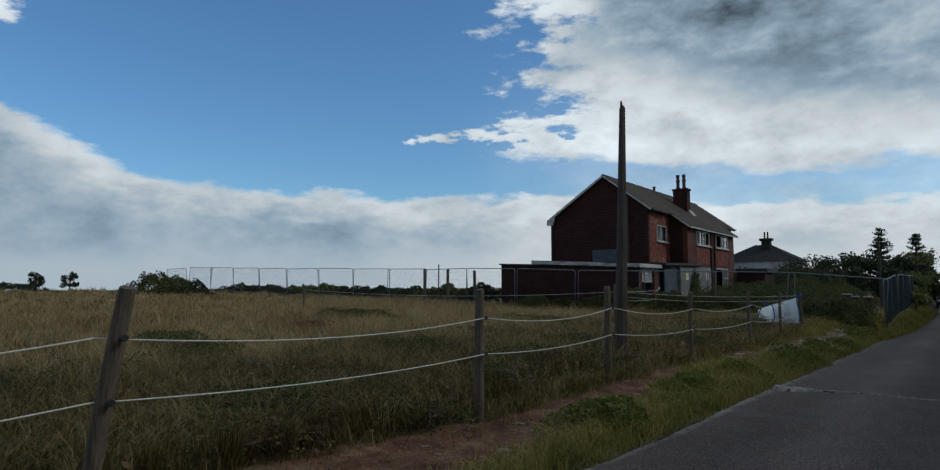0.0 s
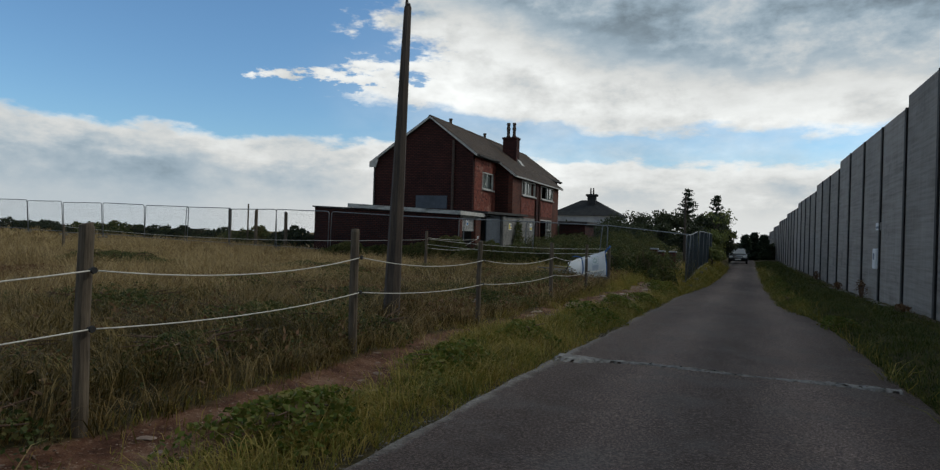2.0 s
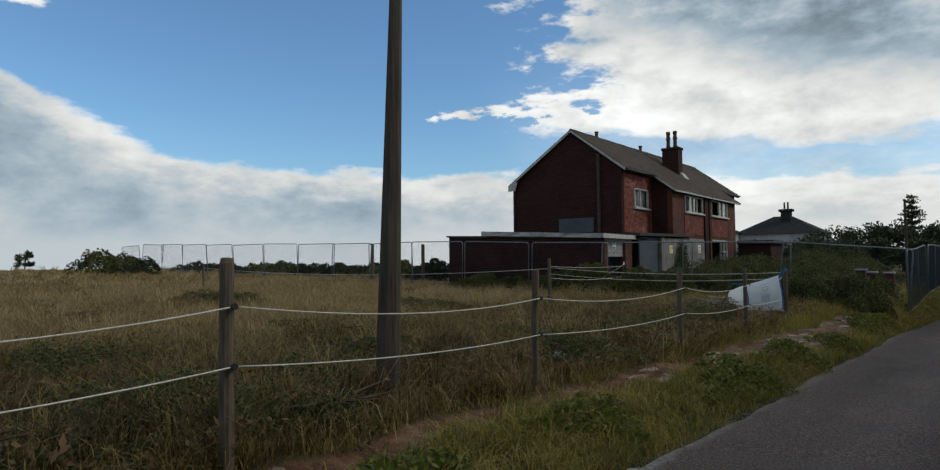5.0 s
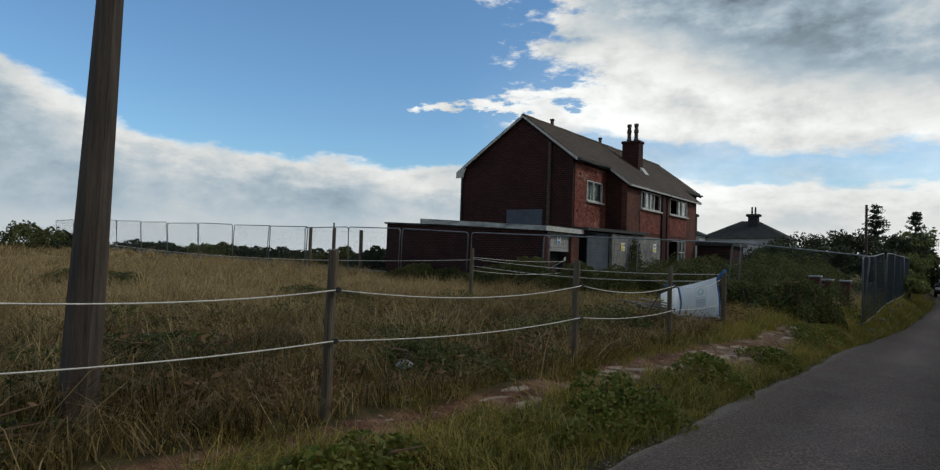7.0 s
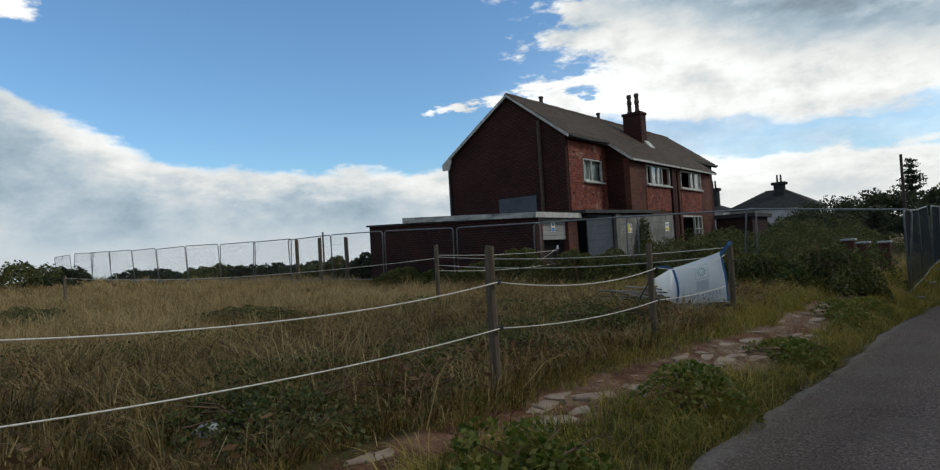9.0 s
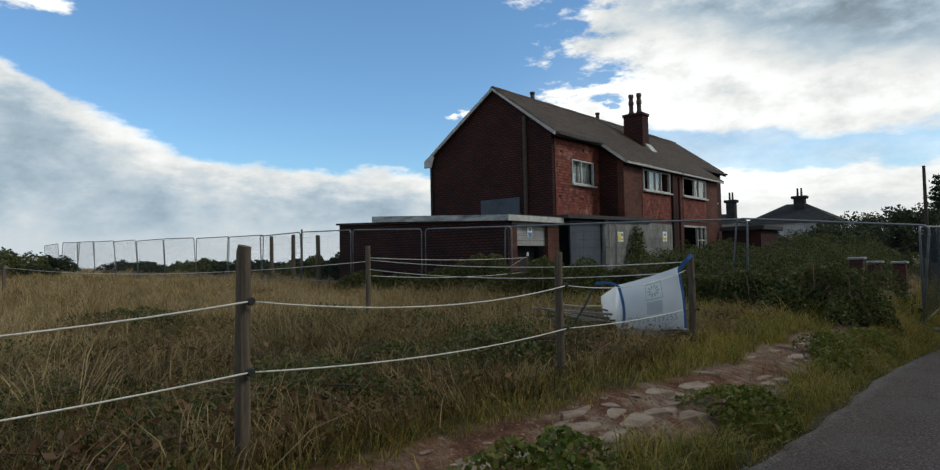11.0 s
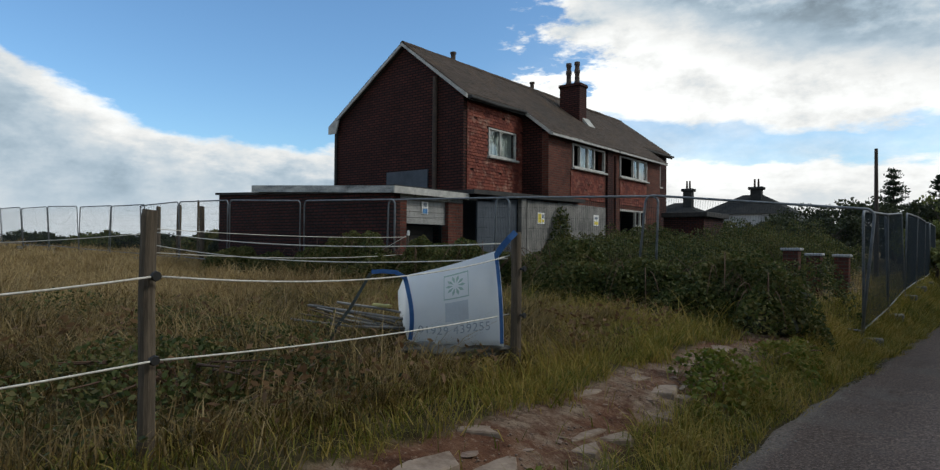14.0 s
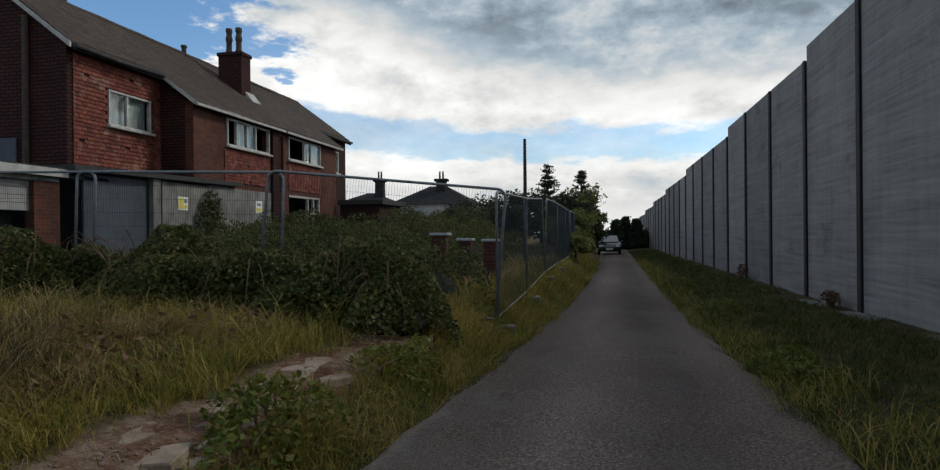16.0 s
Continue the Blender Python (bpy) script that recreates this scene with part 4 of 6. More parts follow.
    me.materials.append(M_ROOF)
    y = HY0 - 0.14
    k = 0
    while y < HY1:
        share("ridge_tile", me, h, Vector((0, y, 0.006 * math.sin(k * 1.3))) - h.location)
        y += 0.342
        k += 1
    # bargeboards, fascias and gutters
    for side in (-1, 1):
        xe = HX0 - 0.18 if side < 0 else HX1 + 0.22
        bm = bmesh.new()
        prism(bm, [(RX, RZ - 0.0), (xe, roof_z(xe)), (xe, roof_z(xe) - 0.13), (RX, RZ - 0.1)], "y", HY0 - 0.175, HY0 - 0.13)
        if side < 0:
            prism(bm, [(xe, roof_z(xe) - 0.02), (xe + 0.55, roof_z(xe + 0.55) - 0.18), (xe + 0.4, roof_z(xe) - 0.28), (xe, roof_z(xe) - 0.28)], "y", HY0 - 0.18, HY0 - 0.14)
        part("bargeboard", bm, M_WHITE, h, "white painted bargeboard")
    xe = PX + 0.23
    bm = bmesh.new()
    prism(bm, [(HX1 + 0.2, roof_z(HX1 + 0.2) + 0.0), (xe, roof_z(xe)), (xe, roof_z(xe) - 0.12), (HX1 + 0.2, roof_z(HX1 + 0.2) - 0.11)], "y", PY0 - 0.22, PY0 - 0.17)
    part("bargeboard", bm, M_WHITE, h)
    for a, b in ((PY0 - 0.2, 42.9), (43.0, PY1 + 0.2)):
        bm = bmesh.new()
        cbox(bm, xe - 0.01, xe + 0.05, a, b, roof_z(xe) - 0.12, roof_z(xe) - 0.01, 0.012)
        part("fascia", bm, M_WHITE, h, "white fascia board")
    for a, b in ((HY0 - 0.1, PY0 - 0.23), (PY1 + 0.22, HY1 + 0.1)):
        x = HX1 + 0.23
        bm = bmesh.new()
        cbox(bm, x, x + 0.04, a, b, roof_z(x) - 0.16, roof_z(x) - 0.02, 0.01)
        tube(bm, [(x + 0.09, a, roof_z(x) - 0.08), (x + 0.09, (a + b) / 2, roof_z(x) - 0.1), (x + 0.09, b, roof_z(x) - 0.05)], 0.05, 8)
        part("gutter", bm, M_FELT, h, "sagging peeling gutter")
    # chimney with two pots
    bm = bmesh.new()
    box(bm, -14.72, -13.8, 43.05, 43.65, 6.0, 7.72)
    ch = part("chimney", bm, M_BRICK, h)
    bm = bmesh.new()
    cbox(bm, -14.77, -13.75, 43.0, 43.7, 7.723, 7.86, 0.02)
    bmesh.ops.translate(bm, verts=bm.verts, vec=-h.location)
    ob = link("cap", bm, M_BRICK)
    ob.parent = ch
    for x in (-14.47, -14.08):
        bm = bmesh.new()
        tube(bm, [(x, 43.35, z) for z in (7.855, 7.95, 8.02, 8.3, 8.34, 8.46, 8.5, 8.64, 8.68, 8.8)], [0.13, 0.13, 0.105, 0.1, 0.125, 0.125, 0.1, 0.1, 0.125, 0.115], 10)
        bmesh.ops.translate(bm, verts=bm.verts, vec=-h.location)
        ob = link("chimney_pot", bm, M_POT, True)
        ob.parent = ch
    bm = bmesh.new()
    prism(bm, [(-13.8, roof_z(-13.8) + 0.03), (-13.5, roof_z(-13.5) + 0.03), (-13.5, roof_z(-13.5) + 0.05), (-13.8, roof_z(-13.8) + 0.2)], "y", 43.3, 43.85)
    part("flashing", bm, M_WHITE, h, "pale mortar flashing")
    for y in (37.4, 42.6):
        bm = bmesh.new()
        tube(bm, [(RX, y, RZ - 0.1), (RX, y, RZ + 0.24), (RX, y, RZ + 0.25), (RX, y, RZ + 0.32)], [0.085, 0.085, 0.11, 0.11], 10)
        part("vent_pipe", bm, M_POT, h)


def build_garage():
    g = thing("garage", (-16.2, 33.0, 0.2), "low flat-roofed red brick garage with peeling fascia", "garage")

    def top(x):
        return 2.46 + (-12.3 - x) * 0.034
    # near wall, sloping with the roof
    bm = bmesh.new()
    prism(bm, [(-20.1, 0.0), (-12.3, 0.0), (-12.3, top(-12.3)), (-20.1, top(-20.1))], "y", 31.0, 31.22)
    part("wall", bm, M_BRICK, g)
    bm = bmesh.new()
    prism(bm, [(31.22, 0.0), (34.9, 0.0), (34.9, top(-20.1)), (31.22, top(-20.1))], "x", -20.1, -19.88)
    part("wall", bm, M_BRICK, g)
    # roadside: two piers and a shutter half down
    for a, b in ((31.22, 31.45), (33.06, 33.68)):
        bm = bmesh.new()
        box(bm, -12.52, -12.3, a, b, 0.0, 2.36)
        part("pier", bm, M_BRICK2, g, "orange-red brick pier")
    bm = bmesh.new()
    box(bm, -12.52, -12.31, 31.22, 33.68, 2.362, 2.46)
    part("lintel", bm, M_LEAD, g)
    bm = bmesh.new()
    for k in range(4):
        cbox(bm, -12.45, -12.41, 31.45, 33.06, 1.74 + k * 0.155, 1.89 + k * 0.155, 0.006)
    sh = part("shutter", bm, M_SHUT, g, "dull grey metal shutter, half raised")
    # roof deck, with overhang and fascias
    bm = bmesh.new()
    prism(bm, [(-20.2, top(-20.2)), (-12.2, top(-12.2)), (-12.2, top(-12.2) + 0.07), (-20.2, top(-20.2) + 0.07)], "y", 30.92, 34.93)
    part("roof", bm, M_FELT, g, "black felt flat roof")
    bm = bmesh.new()
    prism(bm, [(-18.1, top(-18.1) + 0.075), (-12.18, top(-12.18) - 0.0), (-12.18, top(-12.18) + 0.17), (-18.1, top(-18.1) + 0.27)], "y", 30.86, 30.915)
    part("fascia", bm, M_LEAD, g, "grey-white peeling fascia")
    bm = bmesh.new()
    box(bm, -12.195, -12.14, 30.86, 33.75, top(-12.2) + 0.0, top(-12.2) + 0.17)
    part("fascia", bm, M_WHITE, g)
    bm = bmesh.new()
    box(bm, -18.1, -12.2, 30.92, 34.93, 2.64, 2.66)
    part("roof_felt", bm, M_FELT, g)
    # added dark sheet gives the shade seen below the raised shutter
    bm = bmesh.new()
    box(bm, -12.9, -12.8, 31.5, 33.0, 0.1, 1.7)
    part("back_board", bm, M_DARK, g)
    return sh


def build_leanto():
    p = thing("porch", (-12.4, 37.0, 0.2), "run-down grey lean-to with boarded door and felt roof", "porch")
    bm = bmesh.new()
    prism(bm, [(33.72, 2.62), (40.1, 2.72), (40.1, 2.84), (33.72, 2.74)], "x", -13.28, -11.95)
    part("roof", bm, M_FELT, p)
    bm = bmesh.new()
    cbox(bm, -12.26, -12.2, 34.2, 36.2, 0.1, 2.6, 0.01)
    part("board", bm, M_BLUEB, p, "dark blue-grey sheet")
    bm = bmesh.new()
    cbox(bm, -12.2, -12.05, 36.22, 36.5, 0.1, 2.64, 0.01)
    part("post", bm, M_GREYB, p)
    bm = bmesh.new()
    cbox(bm, -12.16, -12.11, 36.62, 38.55, 0.1, 2.62, 0.008)
    part("door", bm, M_GREYB, p, "pale grey boarded door")
    bm = bmesh.new()
    cbox(bm, -12.17, -12.1, 38.56, 39.85, 0.1, 2.66, 0.008)
    part("board", bm, M_GREYB, p, "stained grey sheet")
    # added dark sheet stands for the shade inside the lean-to's opening
    bm = bmesh.new()
    box(bm, -13.2, -13.1, 33.7, 40.0, 0.1, 2.6)
    part("back_board", bm, M_DARK, p)
    bm = bmesh.new()
    cbox(bm, PX + 0.01, PX + 0.05, 39.95, 42.2, 0.4, 2.66, 0.006)
    part("board", bm, M_GREYB, p, "pale grey sheet over a ground-floor window")


def sign_plate(x, y0, y1, z0, z1, label, bits):
    s = thing("sign", (x, (y0 + y1) / 2, z0), label, "sign")
    bm = bmesh.new()
    cbox(bm, x, x + 0.012, y0, y1, z0, z1, 0.003)
    part("plate", bm, M_SIGN, s)
    for a, b, c, d, mat in bits:
        bm = bmesh.new()
        box(bm, x + 0.0125, x + 0.017, y0 + a * (y1 - y0), y0 + b * (y1 - y0), z0 + c * (z1 - z0), z0 + d * (z1 - z0))
        part("print", bm, mat, s)


build_house()
build_garage()
build_leanto()
sign_plate(-12.1, 37.2, 37.62, 1.9, 2.26, "white and yellow warning sign on the boarded door", [(0.05, 0.5, 0.1, 0.9, M_YELLOW), (0.6, 0.9, 0.55, 0.85, M_INK), (0.6, 0.9, 0.15, 0.4, M_YELLOW)])
sign_plate(PX + 0.055, 41.2, 41.6, 1.95, 2.35, "small white notice with yellow print on grey sheet", [(0.1, 0.9, 0.1, 0.4, M_YELLOW), (0.2, 0.8, 0.6, 0.8, M_INK)])
sign_plate(-12.4, 32.1, 32.35, 2.0, 2.32, "white notice with blue print on the shutter", [(0.15, 0.85, 0.05, 0.45, M_SIGNB), (0.25, 0.75, 0.6, 0.9, M_INK)])


def build_shed():
    s = thing("shed", (-11.3, 49.4, 0.1), "low dark flat-roofed brick outhouse beside the house", "shed")
    bm = bmesh.new()
    for a in ((-12.2, -10.4, 48.0, 48.2), (-12.2, -10.4, 50.6, 50.8), (-12.2, -12.0, 48.2, 50.6), (-10.6, -10.4, 48.2, 50.6)):
        box(bm, *a, 0.0, 2.5)
    part("wall", bm, M_BRICK, s)
    bm = bmesh.new()
    cbox(bm, -12.24, -10.2, 47.8, 51.0, 2.503, 2.72, 0.02)
    part("roof", bm, M_FELT, s)


build_shed()

# ---------------------------------------------------------------- rope fence, poles, steel fence


def wood_post(x, y, top, r=0.06, tilt=(0, 0), label="weathered round wooden fence post in long grass", group="posts of the rope fence", rings=()):
    z0 = float(gz(x, y))
    h = top - z0
    p = thing("fence_post", (x, y, z0), label, "fence post", group)
    bm = bmesh.new()
    rnd = random.Random(int(abs(x * 97 + y * 31)))
    zs = [-0.25, 0.1, 0.4, 0.75, h - 0.03, h]
    pts = [(x + tilt[0] * z + rnd.uniform(-0.006, 0.006), y + tilt[1] * z + rnd.uniform(-0.006, 0.006), z0 + z) for z in zs]
    tube(bm, pts, [r * 1.04, r * 1.02, r, r * 0.98, r * 0.95, r * 0.86], 12)
    part("shaft", bm, M_WOOD, p, smooth=False)
    for z in rings:
        bm = bmesh.new()
        k = (z - z0)
        c = Vector((x + tilt[0] * k, y + tilt[1] * k, z))
        tube(bm, [c + Vector((r * 1.0, 0, 0)), c + Vector((r + 0.03, 0, 0)), c + Vector((r + 0.035, 0, 0)), c + Vector((r + 0.05, 0, 0))], [0.012, 0.012, 0.026, 0.022], 8)
        part("insulator", bm, M_BLACK, p, "black plastic rope holder")
    return p


def rope(a, b, sag, r=0.005, n=14, label="white rope strung between fence posts", group="ropes of the fence"):
    a, b = Vector(a), Vector(b)
    ob = thing("rope", a, label, "rope", group)
    bm = bmesh.new()
    pts = [a.lerp(b, k / n) - Vector((0, 0, sag * 4 * (k / n) * (1 - k / n))) for k in range(n + 1)]
    tube(bm, pts, r, 6)
    part("strand", bm, M_ROPE, ob, smooth=True)


POSTS = [(-4.72, 0.7, 1.58, (0, 0), 0.05), (-4.85, 3.87, 1.57, (0.12, 0.1), 0.055), (-4.71, 7.81, 1.54, (0, 0), 0.05), (-4.65, 10.97, 1.565, (0.005, -0.01), 0.05), (-4.59, 14.53, 1.45, (0.01, 0.01), 0.04), (-4.42, 18.3, 1.435, (0, 0.01), 0.043), (-4.35, 21.42, 1.39, (0.01, 0), 0.038), (-4.34, 24.5, 1.345, (0, 0), 0.046)]
for px_, py_, pt_, tl_, pr_ in POSTS:
    wood_post(px_, py_, pt_, pr_, tl_, rings=(pt_ - 0.31, pt_ - 0.70))
for (ax, ay, at_, _, _), (bx, by, bt_, _, _) in zip(POSTS, POSTS[1:]):
    for d, sg in ((0.31, 0.1), (0.70, 0.06)):
        if by > 24 and d > 0.5:
            sg = 0.03
        rope((ax + 0.085, ay, at_ - d), (bx + (0.085 if by < 24 else -0.07), by, bt_ - (d if by < 24 or d > 0.5 else 0.2)), sg)

# second line, running back from the last post
wood_post(-10.5, 24.3, 1.64, 0.05, label="thin wooden fence post out in the meadow")
st = thing("stake", (-11.2, 30.2, 0.3), "thin leaning stake with a pale tip", "stake")
_b = bmesh.new()
tube(_b, [(-11.2, 30.2, 0.2), (-11.0, 30.15, 1.42)], [0.025, 0.02], 8)
part("shaft", _b, M_WOOD, st)
_b = bmesh.new()
tube(_b, [(-11.0, 30.15, 1.421), (-10.98, 30.14, 1.52)], [0.035, 0.025], 8)
part("tip", _b, M_SIGN, st, "white plastic tip")
rope((-4.43, 24.5, 1.25), (-10.45, 24.3, 1.38), 0.1, 0.006)
rope((-4.43, 24.5, 1.12), (-10.45, 24.3, 1.2), 0.12, 0.006)
rope((-10.5, 24.36, 1.42), (-11.0, 30.1, 1.38), 0.05, 0.006)
rope((-10.5, 24.36, 1.08), (-11.1, 30.15, 1.0), 0.08, 0.006)
rope((-11.02, 30.1, 1.4), (-11.6, 29.6, 0.95), 0.0, 0.006)
wood_post(-25.5, 22.0, 1.5, 0.05, label="thin wooden fence post out in the meadow")
rope((-10.55, 24.3, 1.35), (-25.45, 22.0, 1.42), 0.22, 0.006)


def build_pole(x, y, z0, top, r0, r1, label, sides, split, lean=(0.0, 0.0)):
    p = thing("wooden_pole", (x, y, z0), label, "pole")
    bm = bmesh.new()
    zs = [z0 - 0.3, z0 + 0.5, z0 + 1.5, z0 + 3, (z0 + top) / 2 + 1, top - 0.12]
    tube(bm, [(x + lean[0] * (z - z0), y + lean[1] * (z - z0), z) for z in zs], [r0 + (r1 - r0) * (z - z0) / (top - z0) for z in zs], sides)
    part("shaft", bm, M_POLE, p)
    if split:
        x, y = x + lean[0] * (top - z0), y + lean[1] * (top - z0)
        bm = bmesh.new()
        tube(bm, [(x - r1 * 0.35, y, top - 0.14), (x - r1 * 0.4, y, top - 0.02), (x - r1 * 0.5, y, top + 0.03)], [r1 * 0.6, r1 * 0.4, 0.01], 7)
        tube(bm, [(x + r1 * 0.4, y, top - 0.14), (x + r1 * 0.4, y, top - 0.07)], [r1 * 0.5, r1 * 0.25], 7)
        part("splintered_top", bm, M_POLE, p, "splintered broken top")


build_pole(-5.38, 13.09, 0.12, 5.0, 0.132, 0.054, "dark broken wooden pole standing in the meadow", 7, True, (0.02, 0.014))
build_pole(-3.48, 42.1, -0.3, 4.27, 0.075, 0.045, "thin dark wooden pole beside the steel fence", 8, False)

for cx_, cy_, ct_, cr_ in ((-26.75, 32.3, 2.62, 0.09), (-27.2, 34.2, 3.0, 0.045), (-22.47, 31.75, 2.48, 0.09), (-24.74, 32.1, 2.59, 0.09)):
    wood_post(cx_, cy_, ct_, cr_, label="stout dark wooden post behind the steel fence", group="stout posts by the fence")


def fence_panel():
    """One mobile steel fence panel, 3.45 m long along +x, on two feet."""
    p = thing("mobile_fence", (0, 0, 0), "grey galvanised mobile mesh fence panel", "fence", "mobile fence panels")
    L, H, R, lo = 3.42, 2.0, 0.12, 0.1
    bm = bmesh.new()
    arc = [(R - R * math.cos(a), H - R + R * math.sin(a)) for a in (0, 0.4, 0.8, 1.2, math.pi / 2)]
    pts = [(0.0, 0.0, 0.0)] + [(u, 0.0, v) for u, v in arc] + [(L - u, 0.0, v) for u, v in reversed(arc)] + [(L, 0.0, 0.0)]
    tube(bm, pts, 0.021, 8)
    tube(bm, [(0, 0, lo + 0.05), (L, 0, lo + 0.05)], 0.016, 6)
    part("tube_frame", bm, M_GALV, p, smooth=True)
    bm = bmesh.new()
    for k in range(1, 86):
        x = L * k / 86
        tube(bm, [(x, 0, lo + 0.05), (x, 0, H - 0.02)], 0.0016, 3, False)
    for k in range(1, 9):
        z = lo + 0.05 + (H - lo - 0.05) * k / 9
        tube(bm, [(0, 0.003, z), (L, 0.003, z)], 0.0016, 3, False)
    part("wire_mesh", bm, M_WIRE, p, "fine welded wire mesh")
    for x in (0.0, L):
        bm = bmesh.new()
        cbox(bm, x - 0.08, x + 0.08, -0.26, 0.26, -0.1, 0.035, 0.02)
        part("foot", bm, M_PLINTH, p, "concrete block foot")
    return p


def stand(panel, a, b, za, zb):
    a, b = Vector((*a, za)), Vector((*b, zb))
    d = b - a
    return pose(*a, 0, -math.degrees(math.atan2(d.z, math.hypot(d.x, d.y))), math.degrees(math.atan2(d.y, d.x)))


LINE = [(-2.58, 31.3, -0.18), (-5.6, 30.72, 0.1), (-8.68, 30.65, 0.19), (-11.85, 30.6, 0.26), (-15.45, 30.65, 0.36), (-19.0, 30.65, 0.5), (-22.3, 30.9, 0.58), (-25.7, 31.2, 0.62), (-28.9, 31.4, 0.68), (-32.3, 31.5, 0.76), (-35.8, 31.5, 0.84), (-39.3, 31.5, 0.92), (-42.8, 31.6, 1.0), (-46.3, 31.6, 1.08), (-49.8, 31.7, 1.14), (-53.3, 31.7, 1.18), (-56.8, 31.8, 1.2)]
PANEL = fence_panel()
_first = True
_rj = random.Random(12)


def put_panel(a, b):
    global _first
    m = stand(PANEL, (a[0], a[1]), (b[0], b[1]), a[2], b[2]) @ pose(0.03, 0, 0, _rj.uniform(-5, 5) if a[0] < -20 else _rj.uniform(-1.5, 1.5), _rj.uniform(-1.4, 1.4) if a[0] < -20 else 0, 0)
    if _first:
        PANEL.matrix_basis = m
        _first = False
        return PANEL
    return copy_thing(PANEL, m)


for q_, r_ in zip(LINE, LINE[1:]):
    put_panel(q_, r_)
_yy = 31.6
while _yy < 52:
    _za, _zb = float(gz(-2.62, _yy)), float(gz(-2.62, _yy + 3.5))
    put_panel((-2.62 + 0.008 * (_yy - 31), _yy, max(_za, -0.2)), (-2.62 + 0.008 * (_yy - 27.5), _yy + 3.5, max(_zb, -0.2)))
    _yy += 3.5

# ---------------------------------------------------------------- bulk bag on the last post


def build_bag():
    b = thing("bulk_bag", (-4.8, 24.2, 0.3), "white woven builders' bulk bag hung on the rope fence", "bag")
    nu, nv = 22, 16
    bm = bmesh.new()
    out, along = Vector((0.56, -0.83, 0)), Vector((0.83, 0.56, 0))

    def bend(u, at, back, corner, end):
        back, corner, end = Vector(back), Vector(corner), Vector(end)
        return back.lerp(corner, u / at) if u < at else corner.lerp(end, (u - at) / (1 - at))

    def top(u):
        return bend(u, 0.16, (-5.55, 24.32, 0.79), (-5.07, 23.91, 0.98), (-4.45, 24.38, 1.19)) - Vector((0, 0, 0.02 * math.sin(math.pi * u)))

    def low(u):
        return bend(u, 0.2, (-5.5, 24.34, 0.46), (-5.1, 23.98, 0.39), (-4.37, 24.37, 0.38)) + Vector((0, 0, 0.02 * math.sin(u * 9)))

    def fold(u, v):
        return 0.004 * math.sin(u * 23 + v * 9) + 0.008 * math.sin(u * 7 - v * 9) + 0.03 * max(0.0, v - 0.86) * math.sin(u * 31) * 4

    def grid(dx, bulge, sgn):
        rows = []
        for j in range(nv + 1):
            v = j / nv
            row = []
            for i in range(nu + 1):
                u = i / nu
                a, c = Vector(top(u)), Vector(low(u))
                p = a.lerp(c, v)
                p += out * (dx + sgn * bulge * math.sin(math.pi * v) * math.sin(math.pi * u) + fold(u, v))
                p += along * 0.03 * math.sin(math.pi * v) * (u - 0.5)
                row.append(bm.verts.new(p))
            rows.append(row)
        for r, s in zip(rows, rows[1:]):
            for i in range(nu):
                bm.faces.new((r[i], r[i + 1], s[i + 1], s[i]))
        return rows
    f, k = grid(0.03, 0.05, 1), grid(-0.05, 0.09, -1)
    for j in range(nv):
        bm.faces.new((f[j][0], f[j + 1][0], k[j + 1][0], k[j][0]))
        bm.faces.new((f[j][nu], f[j + 1][nu], k[j + 1][nu], k[j][nu]))
    for i in range(nu):
        bm.faces.new((f[nv][i], f[nv][i + 1], k[nv][i + 1], k[nv][i]))
    sack = part("sack", bm, M_BAG, b, smooth=True)

    def surf(u, v, lift=0.012):
        a, c = Vector(top(u)), Vector(low(u))
        p = a.lerp(c, v)
        p += out * (0.03 + lift + 0.05 * math.sin(math.pi * v) * math.sin(math.pi * u) + fold(u, v))
        p += along * 0.03 * math.sin(math.pi * v) * (u - 0.5)
        return p

    def ribbon(name, path, w, mat, label=""):
        bm = bmesh.new()
        prev = None
        for i, p in enumerate(path):
            q = path[min(i + 1, len(path) - 1)] - path[max(i - 1, 0)]
            s = (along * q.z - Vector((0, 0, q.dot(along)))).normalized() * w / 2
            now = [bm.verts.new(p + s), bm.verts.new(p - s), bm.verts.new(p - s + out * 0.006), bm.verts.new(p + s + out * 0.006)]
            if prev:
                for m in range(4):
                    bm.faces.new((prev[m], now[m], now[(m + 1) % 4], prev[(m + 1) % 4]))
            prev = now
        return part(name, bm, mat, b, label)
    ribbon("strap", [surf(0.16 + 0.09 * math.sin(math.pi * v * 0.75), v) for v in np.linspace(0.02, 0.97, 14)], 0.036, M_STRAP, "blue webbing strap")
    ribbon("strap", [surf(0.985, v) for v in np.linspace(0.02, 0.97, 14)], 0.03, M_STRAP)
    ribbon("strap", [Vector((-4.43, 24.34, 1.15)), Vector((-4.39, 24.36, 1.22)), Vector((-4.33, 24.38, 1.29)), Vector((-4.29, 24.42, 1.345))], 0.05, M_STRAP, "blue lifting loop over the post")
    ribbon("strap", [surf(0.16, 0.02), Vector((-5.12, 23.84, 1.0)), Vector((-5.2, 23.78, 1.005)), Vector((-5.28, 23.72, 1.0))], 0.035, M_STRAP)
    ribbon("strap", [Vector((-5.285, 23.715, 0.99)), Vector((-5.33, 23.65, 0.85)), Vector((-5.38, 23.58, 0.7)), Vector((-5.45, 23.5, 0.55)), Vector((-5.52, 23.44, 0.36))], 0.025, M_DARKSTRAP, "dark strap tail hanging to the grass")
    bm = bmesh.new()
